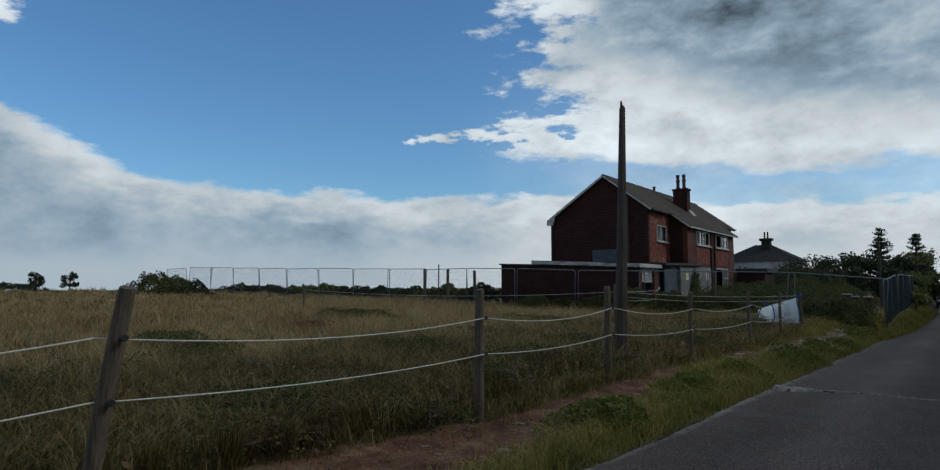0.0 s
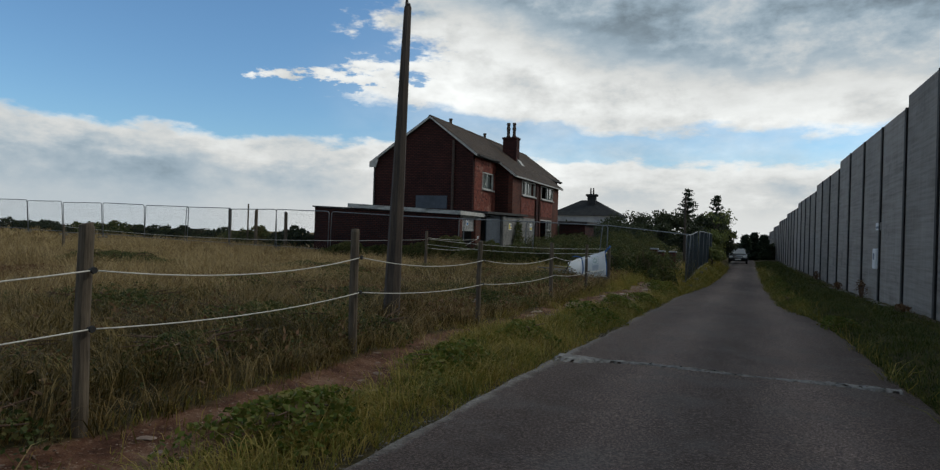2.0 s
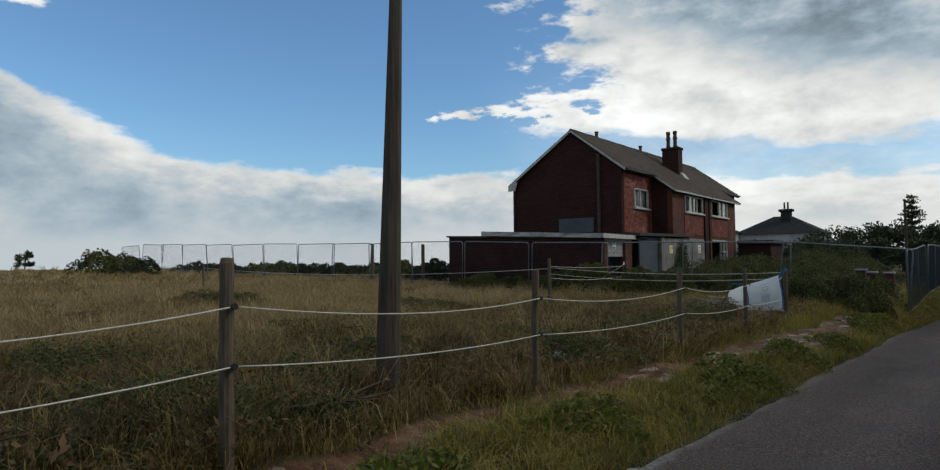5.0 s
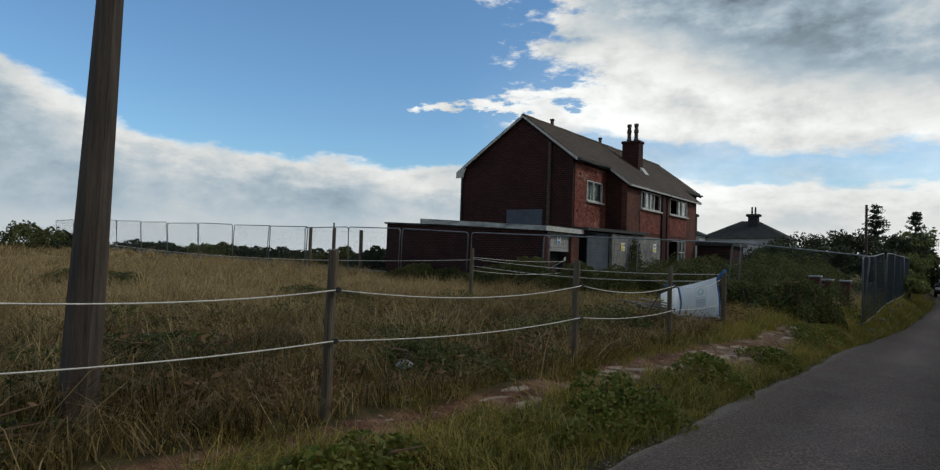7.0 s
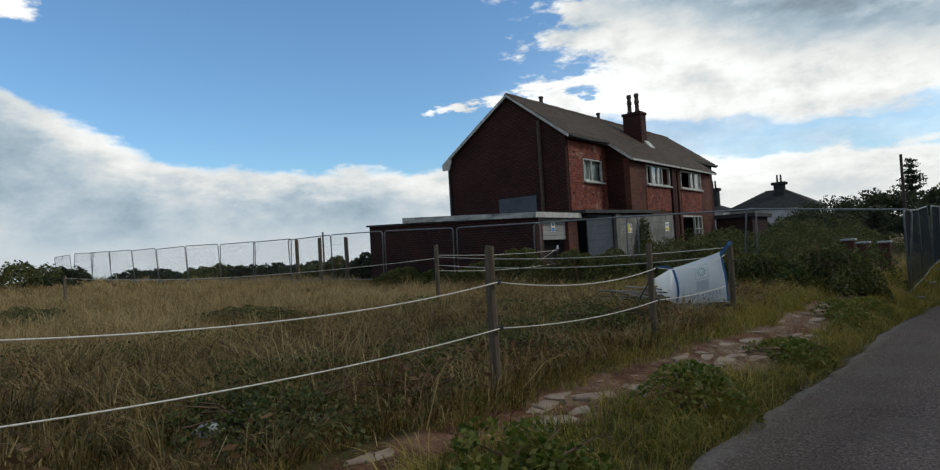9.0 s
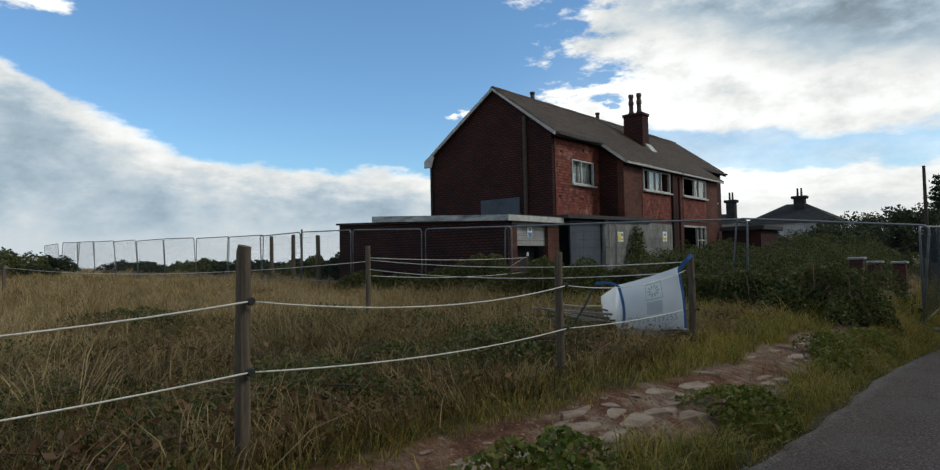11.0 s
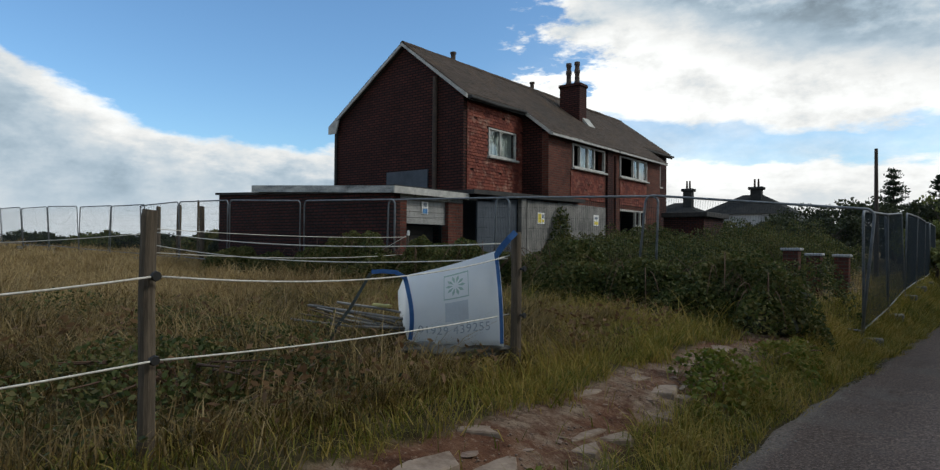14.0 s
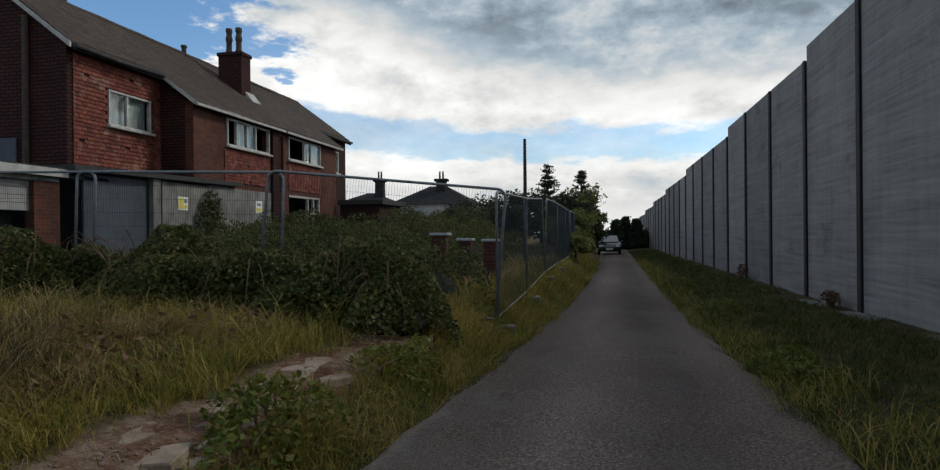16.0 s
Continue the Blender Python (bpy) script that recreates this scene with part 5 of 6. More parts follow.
    bmesh.ops.create_icosphere(bm, subdivisions=4, radius=1.0)
    for v in bm.verts:
        n = noise.noise(v.co * 2.3) + 0.5 * noise.noise(v.co * 6.0)
        q = v.co * (1 + 0.3 * n)
        v.co = Vector((-4.76, 24.2, 0.35)) + along * q.x * 0.44 + out * q.y * 0.09 + Vector((0, 0, q.z * 0.09))
    part("base", bm, M_DIRTY, b, "crumpled muddy base of the sack", smooth=True)
    # printed emblem: petals in a square, a pale panel and the number
    bm = bmesh.new()
    for k in range(10):
        a = math.tau * k / 10
        c = [surf(0.62 + 0.085 * rr * math.cos(a + da), 0.26 + 0.12 * rr * math.sin(a + da), 0.016) for rr, da in ((0.25, 0), (0.7, 0.2), (1.0, 0.0), (0.7, -0.2))]
        bm.faces.new([bm.verts.new(p) for p in c])
    part("emblem", bm, M_PRINT, b, "faded green flower emblem")
    for u0, u1, v0, v1, mat in ((0.52, 0.73, 0.12, 0.135, M_PRINT), (0.52, 0.73, 0.4, 0.412, M_PRINT), (0.52, 0.525, 0.12, 0.41, M_PRINT), (0.725, 0.73, 0.12, 0.41, M_PRINT), (0.53, 0.72, 0.45, 0.68, M_PRINTB)):
        bm = bmesh.new()
        n = 6
        g = [[bm.verts.new(surf(u0 + (u1 - u0) * i / n, v0 + (v1 - v0) * j / n, 0.014)) for i in range(n + 1)] for j in range(n + 1)]
        for r, s in zip(g, g[1:]):
            for i in range(n):
                bm.faces.new((r[i], r[i + 1], s[i + 1], s[i]))
        part("print", bm, mat, b)
    cu = bpy.data.curves.new("number", "FONT")
    cu.body, cu.size, cu.align_x, cu.align_y, cu.extrude = "01929 439255", 0.085, "CENTER", "CENTER", 0.001
    cu.space_character = 1.12
    tmp = new("number", cu)
    dg = bpy.context.evaluated_depsgraph_get()
    me = bpy.data.meshes.new_from_object(tmp.evaluated_get(dg))
    bpy.data.objects.remove(tmp)
    for v in me.vertices:
        x, y = v.co.x, v.co.y
        v.co = surf(0.6 + x / 0.92, 0.79 - y / 0.6, 0.016 + v.co.z) - b.location
    me.materials.append(M_NUMBER)
    ob = new("number", me)
    ob.parent = b


build_bag()

# ---------------------------------------------------------------- things on the ground


def scrap_pile():
    p = thing("scrap_pile", (-5.9, 23.9, 0.4), "heap of thin grey poles lying beside the bulk bag", "scrap")
    rnd = random.Random(14)
    for k in range(11):
        a = Vector((-6.15 + rnd.uniform(-0.35, 0.3), 23.7 + rnd.uniform(-0.1, 0.5), 0.5 + rnd.uniform(0, 0.2)))
        b = Vector((-5.2 + rnd.uniform(-0.1, 0.2), 24.12 + rnd.uniform(-0.1, 0.35), 0.4 + rnd.uniform(0, 0.2)))
        bm = bmesh.new()
        tube(bm, [a, a.lerp(b, 0.5) + Vector((0, 0, rnd.uniform(-0.03, 0.03))), b], 0.009 + 0.003 * (k % 3), 6)
        part("rail", bm, M_GREYB if k % 3 else M_WOOD, p)
    bm = bmesh.new()
    cbox(bm, -5.62, -5.4, 24.04, 24.09, 0.66, 0.69, 0.008)
    part("strip", bm, M_FADEY, p, "faded yellow plastic strip")
    for q in ((-6.2, 23.98), (-5.4, 24.22)):
        bm = bmesh.new()
        tube(bm, [(q[0], q[1], 0.1), (q[0], q[1] + 0.02, 0.62)], [0.03, 0.025], 7)
        part("stump", bm, M_WOOD, p)


scrap_pile()


def rock(x, y, sx, sy, sz, mat, label, group, seed, dz=0.0):
    rnd = random.Random(seed)
    bm = bmesh.new()
    bmesh.ops.create_icosphere(bm, subdivisions=2, radius=1.0)
    for v in bm.verts:
        n = noise.noise(v.co * 1.7 + Vector((seed, 0, 0)))
        v.co *= 1 + 0.45 * n
        v.co = Vector((v.co.x * sx, v.co.y * sy, max(v.co.z, -0.5) * sz))
    bmesh.ops.rotate(bm, verts=bm.verts, matrix=Matrix.Rotation(rnd.uniform(0, 6), 3, "Z"))
    z = float(gz(x, y)) + sz * 0.25 + dz
    bmesh.ops.translate(bm, verts=bm.verts, vec=(x, y, z))
    ob = link("stone", bm, mat)
    ob.data.transform(Matrix.Translation((-x, -y, -z)))
    ob.location = (x, y, z)
    return tagged(ob, label, "stone", group)


rock(-3.62, 26.6, 0.13, 0.06, 0.05, M_RUBBLE, "pale lump of rubble on the earth path", "rubble", 3)
rock(-3.48, 26.75, 0.09, 0.06, 0.06, M_RUBBLE, "pale lump of rubble on the earth path", "rubble", 5)
rock(-5.3, 16.2, 0.09, 0.06, 0.06, M_RENDER, "white chalky stone in the long grass", "rubble", 8, 0.12)
rock(-4.05, 15.95, 0.035, 0.03, 0.025, M_RENDER, "pale chalky stone beside the path", "rubble", 11)
_rs = random.Random(21)
for k in range(90):
    yy = _rs.uniform(6.5, 28.5)
    xx = float(path_x(yy)) + _rs.gauss(0, 0.22)
    s = _rs.uniform(0.012, 0.042)
    rock(xx, yy, s * 1.6, s, s * 0.22, M_RUBBLE, "flat pale stone set in the earth path", "stones of the path", 30 + k)


def paving():
    """Broken slabs sunk in the trodden path, each with its own outline and tilt."""
    p = thing("pavement", (-3.5, 23.0, float(gz(-3.5, 23.0))), "broken pale stone slabs sunk in the earth path", "paving", kind="structure")
    rnd = random.Random(17)
    y = 15.8
    while y < 29.2:
        for c in (-1, 0, 1):
            if rnd.random() < (0.8 if y < 18 else 0.5 if y < 25.5 else 0.66):
                continue
            cx, cy = float(path_x(y)) + c * 0.2 + rnd.uniform(-0.1, 0.1), y + rnd.uniform(-0.14, 0.14)
            n, a0 = rnd.randint(5, 7), rnd.uniform(0, 6)
            tx, ty = rnd.uniform(-0.06, 0.06), rnd.uniform(-0.06, 0.06)
            z = float(gz(cx, cy)) + rnd.uniform(-0.014, 0.006)
            bm = bmesh.new()
            lo, up, mid = [], [], []
            for k in range(n):
                a = a0 + math.tau * k / n + rnd.uniform(-0.38, 0.38)
                r = rnd.uniform(0.07, 0.24)
                u, v = math.cos(a) * r, math.sin(a) * r * 1.25
                zz = z + tx * u + ty * v
                lo.append(bm.verts.new((cx + u * 1.03, cy + v * 1.03, zz - 0.06)))
                mid.append(bm.verts.new((cx + u, cy + v, zz - 0.008)))
                up.append(bm.verts.new((cx + u * 0.93, cy + v * 0.93, zz + rnd.uniform(-0.008, 0.006))))
            top = bm.verts.new((cx, cy, z + 0.004))
            for k in range(n):
                j = (k + 1) % n
                bm.faces.new((lo[k], lo[j], mid[j], mid[k])), bm.faces.new((mid[k], mid[j], up[j], up[k])), bm.faces.new((up[k], up[j], top))
            part("slab", bm, M_PAVE, p)
        y += 0.27


paving()


def brick_pier(x, y, top):
    z0 = float(gz(x, y))
    p = thing("gate_pier", (x, y, z0), "short red brick pier with a pale coping", "gate pier", "brick piers")
    bm = bmesh.new()
    box(bm, x - 0.14, x + 0.14, y - 0.14, y + 0.14, z0 - 0.1, top - 0.06)
    part("shaft", bm, M_BRICK2, p)
    bm = bmesh.new()
    cbox(bm, x - 0.18, x + 0.18, y - 0.18, y + 0.18, top - 0.058, top, 0.012)
    part("coping", bm, M_RENDER, p, "pale stone coping")


brick_pier(-4.15, 34.2, 1.22)
brick_pier(-4.05, 36.0, 1.1)
brick_pier(-3.55, 36.3, 1.08)


def wall_fittings():
    s = thing("wall_sign", (WX - 0.02, 28.9, 2.1), "small white sign with dark bar on concrete wall", "sign")
    bm = bmesh.new()
    cbox(bm, WX - 0.03, WX - 0.004, 28.6, 29.3, 2.1, 2.34, 0.004)
    part("plate", bm, M_SIGN, s)
    bm = bmesh.new()
    box(bm, WX - 0.036, WX - 0.0305, 28.7, 29.2, 2.15, 2.22)
    part("print", bm, M_INK, s)
    e = thing("meter_box", (WX - 0.1, 28.9, 0.85), "pale grey electrical box on the concrete wall", "electrical box")
    bm = bmesh.new()
    cbox(bm, WX - 0.13, WX - 0.003, 28.7, 29.15, 0.85, 1.5, 0.02)
    part("body", bm, M_SIGN, e)
    bm = bmesh.new()
    cbox(bm, WX - 0.14, WX - 0.132, 28.8, 29.0, 1.15, 1.35, 0.003)
    part("label_plate", bm, M_INK, e)


wall_fittings()


def build_car():
    y0, xc, zg = 71.0, -0.75, float(zroad(71)) + 0.03
    c = thing("car", (xc, y0, zg), "small dark hatchback car parked on the lane", "car")
    bm = bmesh.new()
    side = [(0.0, 0.28), (0.02, 0.62), (0.25, 0.78), (0.95, 0.9), (3.7, 0.95), (3.88, 0.85), (3.92, 0.35), (3.8, 0.25), (0.1, 0.22)]
    prism(bm, [(y0 + a, zg + b) for a, b in side], "x", xc - 0.84, xc + 0.84)
    bmesh.ops.bevel(bm, geom=list(bm.edges), offset=0.06, segments=2, affect="EDGES")
    body = part("body", bm, M_CAR, c, smooth=True)
    bm = bmesh.new()
    lo = [(xc - 0.78, y0 + 0.95), (xc + 0.78, y0 + 0.95), (xc + 0.78, y0 + 3.75), (xc - 0.78, y0 + 3.75)]
    hi = [(xc - 0.6, y0 + 1.65), (xc + 0.6, y0 + 1.65), (xc + 0.6, y0 + 3.35), (xc - 0.6, y0 + 3.35)]
    a, b = [bm.verts.new((*p, zg + 0.88)) for p in lo], [bm.verts.new((*p, zg + 1.45)) for p in hi]
    bm.faces.new(b), bm.faces.new(a[::-1])
    for k in range(4):
        bm.faces.new((a[k], a[(k + 1) % 4], b[(k + 1) % 4], b[k]))
    bmesh.ops.bevel(bm, geom=list(bm.edges), offset=0.05, segments=2, affect="EDGES")
    part("cabin", bm, M_CAR, c, smooth=True)
    # opaque windscreen; its sky reflection is put in with the pale alloy colour
    bm = bmesh.new()
    v = [bm.verts.new(p) for p in ((xc - 0.68, y0 + 0.99, zg + 0.93), (xc + 0.68, y0 + 0.99, zg + 0.93), (xc + 0.55, y0 + 1.56, zg + 1.39), (xc - 0.55, y0 + 1.56, zg + 1.39))]
    bm.faces.new(v)
    bmesh.ops.solidify(bm, geom=bm.faces, thickness=0.012)
    bmesh.ops.translate(bm, verts=bm.verts, vec=(0, -0.015, 0.012))
    part("windscreen", bm, M_ALLOY, c, "windscreen in pale metal that stands in for reflected sky")
    for s in (-1, 1):
        bm = bmesh.new()
        cbox(bm, xc + s * 0.62 - 0.17, xc + s * 0.62 + 0.17, y0 - 0.02, y0 + 0.16, zg + 0.56, zg + 0.72, 0.04, 2)
        part("headlight", bm, M_LAMP, c, "clear headlight")
        bm = bmesh.new()
        cbox(bm, xc + s * 0.93 - 0.09, xc + s * 0.93 + 0.09, y0 + 1.1, y0 + 1.24, zg + 0.92, zg + 1.06, 0.03, 2)
        part("mirror", bm, M_CAR, c)
        for yy in (0.72, 3.2):
            bm = bmesh.new()
            tube(bm, [(xc + s * 0.68, y0 + yy, zg + 0.3), (xc + s * 0.7, y0 + yy, zg + 0.3), (xc + s * 0.84, y0 + yy, zg + 0.3), (xc + s * 0.86, y0 + yy, zg + 0.3)], [0.27, 0.3, 0.3, 0.27], 18)
            w = part("wheel", bm, M_TYRE, c)
            bm = bmesh.new()
            tube(bm, [(xc + s * 0.855, y0 + yy, zg + 0.3), (xc + s * 0.868, y0 + yy, zg + 0.3)], [0.2, 0.18], 14)
            bmesh.ops.translate(bm, verts=bm.verts, vec=-c.location)
            ob = link("rim", bm, M_ALLOY)
            ob.parent = w
    bm = bmesh.new()
    cbox(bm, xc - 0.26, xc + 0.26, y0 - 0.03, y0 - 0.01, zg + 0.36, zg + 0.47, 0.006)
    part("number_plate", bm, M_SIGN, c, "white number plate")
    bm = bmesh.new()
    for k in range(3):
        box(bm, xc - 0.38, xc + 0.38, y0 - 0.015, y0 + 0.02, zg + 0.53 + k * 0.05, zg + 0.555 + k * 0.05)
    part("grille", bm, M_ALLOY, c)


build_car()


def hip_house(x0, x1, y0, y1, z0, ze, zr, label, chimneys):
    h = thing("bungalow", ((x0 + x1) / 2, (y0 + y1) / 2, z0), label, "house", "far houses")
    bm = bmesh.new()
    box(bm, x0, x1, y0, y1, z0, ze)
    part("wall", bm, M_RENDER, h)
    bm = bmesh.new()
    d = (y1 - y0) / 2
    o = 0.4
    lo = [bm.verts.new(p) for p in ((x0 - o, y0 - o, ze), (x1 + o, y0 - o, ze), (x1 + o, y1 + o, ze), (x0 - o, y1 + o, ze))]
    r = [bm.verts.new((min(x0 + d, (x0 + x1) / 2 - 0.3), (y0 + y1) / 2, zr)), bm.verts.new((max(x1 - d, (x0 + x1) / 2 + 0.3), (y0 + y1) / 2, zr))]
    for f in ((lo[0], lo[1], r[1], r[0]), (lo[1], lo[2], r[1]), (lo[2], lo[3], r[0], r[1]), (lo[3], lo[0], r[0])):
        bm.faces.new(f)
    bm.faces.new(lo[::-1])
    part("roof", bm, M_SLATE, h, "grey hipped roof")
    for cx, cz, w in chimneys:
        bm = bmesh.new()
        cy = (y0 + y1) / 2 - 1.0
        box(bm, cx - w, cx + w, cy - 0.45, cy + 0.45, ze, cz - 0.55)
        cbox(bm, cx - w * 1.45, cx + w * 1.45, cy - 0.6, cy + 0.6, cz - 0.548, cz - 0.2, 0.08)
        ch = part("chimney", bm, M_SLATE, h)
        for q in (-0.35, 0.35):
            bm = bmesh.new()
            tube(bm, [(cx + q * w, cy, cz - 0.2), (cx + q * w, cy, cz + 0.75)], [0.13, 0.1], 8)
            bmesh.ops.translate(bm, verts=bm.verts, vec=-h.location)
            ob = link("chimney_pot", bm, M_POT)
            ob.parent = ch
    bm = bmesh.new()
    box(bm, x0 + 1.0, x0 + 2.2, y0 - 0.02, y0 + 0.05, z0 + 1.6, z0 + 2.9)
    part("window", bm, M_DARK, h)


hip_house(-27.2, -17.0, 98, 106, 0.5, 5.0, 7.5, "far pale rendered house with grey hipped roof", [(-21.4, 8.55, 0.6)])
hip_house(-32.5, -26.6, 95, 100, 0.5, 5.2, 6.5, "far low house with tall chimney and slate roof", [(-28.0, 8.3, 0.5)])

# ---------------------------------------------------------------- trees, hedges, brambles


def leafy_bush(name, cx, cy, rx, ry, h, n, size, mat, label, group, lift=0.0, category="bush", seed=0.0, stems=6):
    z0 = float(gz(cx, cy))
    b = thing(name, (cx, cy, z0), label, category, group)
    pts = mound_points(n, cx, cy, rx, ry, h, lift, 0.35, seed)
    tagged(under(leaf_soup("leaves", pts, size, mat, 0.3), b), kind="stuff")
    bm = bmesh.new()
    rnd = random.Random(int(seed * 10) + 3)
    for k in range(stems):
        a = rnd.uniform(0, math.tau)
        q = Vector((cx + math.cos(a) * rx * 0.85, cy + math.sin(a) * ry * 0.85, z0 + h * rnd.uniform(0.4, 1.05)))
        p = Vector((cx + rnd.uniform(-0.2, 0.2) * rx, cy + rnd.uniform(-0.2, 0.2) * ry, z0 - 0.05))
        mid = p.lerp(q, 0.5) + Vector((0, 0, h * 0.4))
        tube(bm, [p, mid, q], [0.014, 0.01, 0.004], 5)
    tagged(part("cane", bm, M_STEM, b), kind="stuff")
    return b


def bank():
    """The bramble bank between the meadow and the house."""
    b = thing("bramble_thicket", (-7.0, 28.9, 0.2), "dense dark bramble thicket along the steel fence", "brambles", kind="stuff")
    lumps = [(-3.5, 29.4, 0.6, 0.8, 0.55), (-4.1, 29.6, 1.0, 0.9, 0.84), (-5.4, 29.7, 1.5, 1.0, 0.76), (-7.0, 29.9, 1.7, 0.9, 0.85), (-8.8, 29.8, 1.6, 0.9, 0.88), (-10.4, 29.8, 1.5, 0.9, 0.92), (-12.0, 29.8, 1.4, 0.7, 0.95), (-14.0, 30.0, 1.6, 0.5, 0.75), (-17, 30.0, 2.2, 0.5, 0.55), (-4.4, 32.6, 1.4, 1.2, 0.9), (-6.6, 33.0, 1.8, 1.3, 0.95), (-9.4, 33.4, 1.6, 1.3, 0.85), (-8.2, 36.5, 2.8, 2.5, 1.25), (-10.6, 39.0, 1.3, 3.0, 1.3), (-6.5, 40.0, 2.2, 3.5, 1.35), (-10.4, 44.5, 1.4, 3.5, 1.3), (-7.5, 47.0, 2.8, 4.0, 1.6)]
    pts = []
    for k, (cx, cy, rx, ry, h) in enumerate(lumps):
        dens = 4600 if cy < 31 else 1500
        pts.append(mound_points(int(dens * rx * ry * 2.4), cx, cy, rx, ry, h, 0, 0.35, k * 1.7))
    p = np.concatenate(pts)
    under(leaf_soup("leaves", p, 0.04, M_BRAM, 0.35), b)
    bm = bmesh.new()
    rnd = random.Random(5)
    for k in range(110):
        cx, cy, rx, ry, h = rnd.choice(lumps[:8])
        a = rnd.uniform(0, math.tau)
        s = Vector((cx + math.cos(a) * rx * 0.4, cy + math.sin(a) * ry * 0.4, float(gz(cx, cy)) + h * 0.7))
        e = Vector((cx + math.cos(a) * rx * rnd.uniform(0.7, 1.25), cy + math.sin(a) * ry * rnd.uniform(0.7, 1.25), float(gz(cx, cy)) + h * rnd.uniform(0.1, 0.8)))
        mid = s.lerp(e, 0.45) + Vector((0, 0, rnd.uniform(0.2, 0.5)))
        tube(bm, [s, s.lerp(mid, 0.6) + Vector((0, 0, 0.08)), mid, mid.lerp(e, 0.5) + Vector((0, 0, 0.06)), e], [0.007, 0.007, 0.006, 0.005, 0.003], 4)
    part("cane", bm, M_STEM, b, "arching bramble canes")
    # solid near-black cores stand in for the shade deep in the thicket
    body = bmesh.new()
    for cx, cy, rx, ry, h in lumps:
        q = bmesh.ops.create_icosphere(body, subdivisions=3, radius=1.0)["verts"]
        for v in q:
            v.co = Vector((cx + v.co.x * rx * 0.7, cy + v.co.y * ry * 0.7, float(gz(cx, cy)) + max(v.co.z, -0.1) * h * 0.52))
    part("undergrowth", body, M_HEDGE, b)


bank()


def off_path_far(x, y):
    return np.abs(x - path_x(y)) > path_half(y) + 0.16 + 0.12 * wob(x, y, 3.0)


# low bramble and bracken clumps in the meadow, beside the ropes
SPOTS = [(-6.4, 6.0, 1.0, 0.8, 0.34), (-7.6, 8.6, 1.4, 0.9, 0.36), (-5.7, 9.6, 0.7, 0.7, 0.36), (-6.3, 11.4, 1.0, 0.8, 0.36), (-9.2, 11.5, 1.6, 0.8, 0.36), (-5.5, 14.2, 0.6, 0.8, 0.3), (-5.2, 16.6, 0.8, 0.7, 0.34), (-6.6, 17.6, 0.9, 0.8, 0.32), (-5.3, 19.3, 0.8, 1.0, 0.36), (-8.6, 19.8, 1.2, 0.8, 0.3), (-5.4, 22.2, 0.8, 0.9, 0.34), (-7.6, 23.2, 1.2, 0.8, 0.28), (-12.2, 20.8, 1.7, 0.8, 0.3), (-15.2, 14.2, 2.2, 0.9, 0.34), (-18.5, 18.8, 2.2, 0.9, 0.32), (-11.0, 4.2, 2.0, 0.9, 0.36), (-8.4, 2.4, 1.2, 0.9, 0.36), (-5.3, 5.6, 0.5, 0.6, 0.3), (-12.6, 8.6, 2.2, 0.8, 0.34), (-5.9, 20.9, 0.7, 0.5, 0.3), (-5.1, 12.2, 0.5, 0.7, 0.3), (-4.9, 17.8, 0.5, 0.6, 0.3), (-5.0, 7.2, 0.5, 0.5, 0.28), (-7.2, 14.6, 1.0, 0.7, 0.3), (-9.6, 15.6, 1.3, 0.7, 0.3)]
for k, (cx_, cy_, rx_, ry_, h_) in enumerate(SPOTS):
    dead = k % 4 == 1
    leafy_bush("bramble_bush", cx_, cy_, rx_, ry_, h_ * (0.7 if dead else 1.0), int((1200 if dead else 2500) * rx_ * ry_ * 1.5), 0.027, M_DEAD if dead else M_BRAM, "brown dead bracken clump in the meadow" if dead else "low dark bramble clump in the meadow", "clumps in the meadow", seed=k * 2.3, stems=14, category="brambles")
# leafy weeds on the roadside verge
WEEDS = [(-3.60, 8.6, 0.4, 0.6, 0.26), (-3.55, 11.2, 0.35, 0.6, 0.22), (-3.15, 16.8, 0.45, 0.6, 0.28), (-3.10, 19.4, 0.4, 0.5, 0.25), (-2.95, 22.3, 0.4, 0.5, 0.24), (-3.05, 25.9, 0.35, 0.5, 0.3), (-3.50, 13.8, 0.4, 0.5, 0.24), (-2.90, 28.2, 0.3, 0.6, 0.22)]
for k, (cx_, cy_, rx_, ry_, h_) in enumerate(WEEDS):
    leafy_bush("weed_clump", cx_, cy_, rx_, ry_ * 1.3, h_ * 1.05, int(3300 * rx_ * ry_ * 2), 0.036, M_LUSH, "lush green leafy weeds beside the lane", "roadside weeds", seed=40 + k * 1.9, stems=4, category="weeds")
# weeds at the lane's edge and at the foot of the concrete wall
for k, (cx_, cy_, rx_, ry_, h_) in enumerate(((1.15, 19.6, 0.3, 0.5, 0.2), (0.8, 25.6, 0.35, 0.6, 0.26), (0.8, 29.5, 0.3, 0.7, 0.24), (0.95, 34.5, 0.3, 0.9, 0.26), (1.0, 41.0, 0.3, 1.2, 0.3))):
    leafy_bush("weed_clump", cx_, cy_, rx_, ry_, h_, int(3300 * rx_ * ry_ * 2), 0.034, M_LUSH, "low green weeds along the edge of the lane", "roadside weeds", seed=140 + k * 1.9, stems=6, category="weeds")
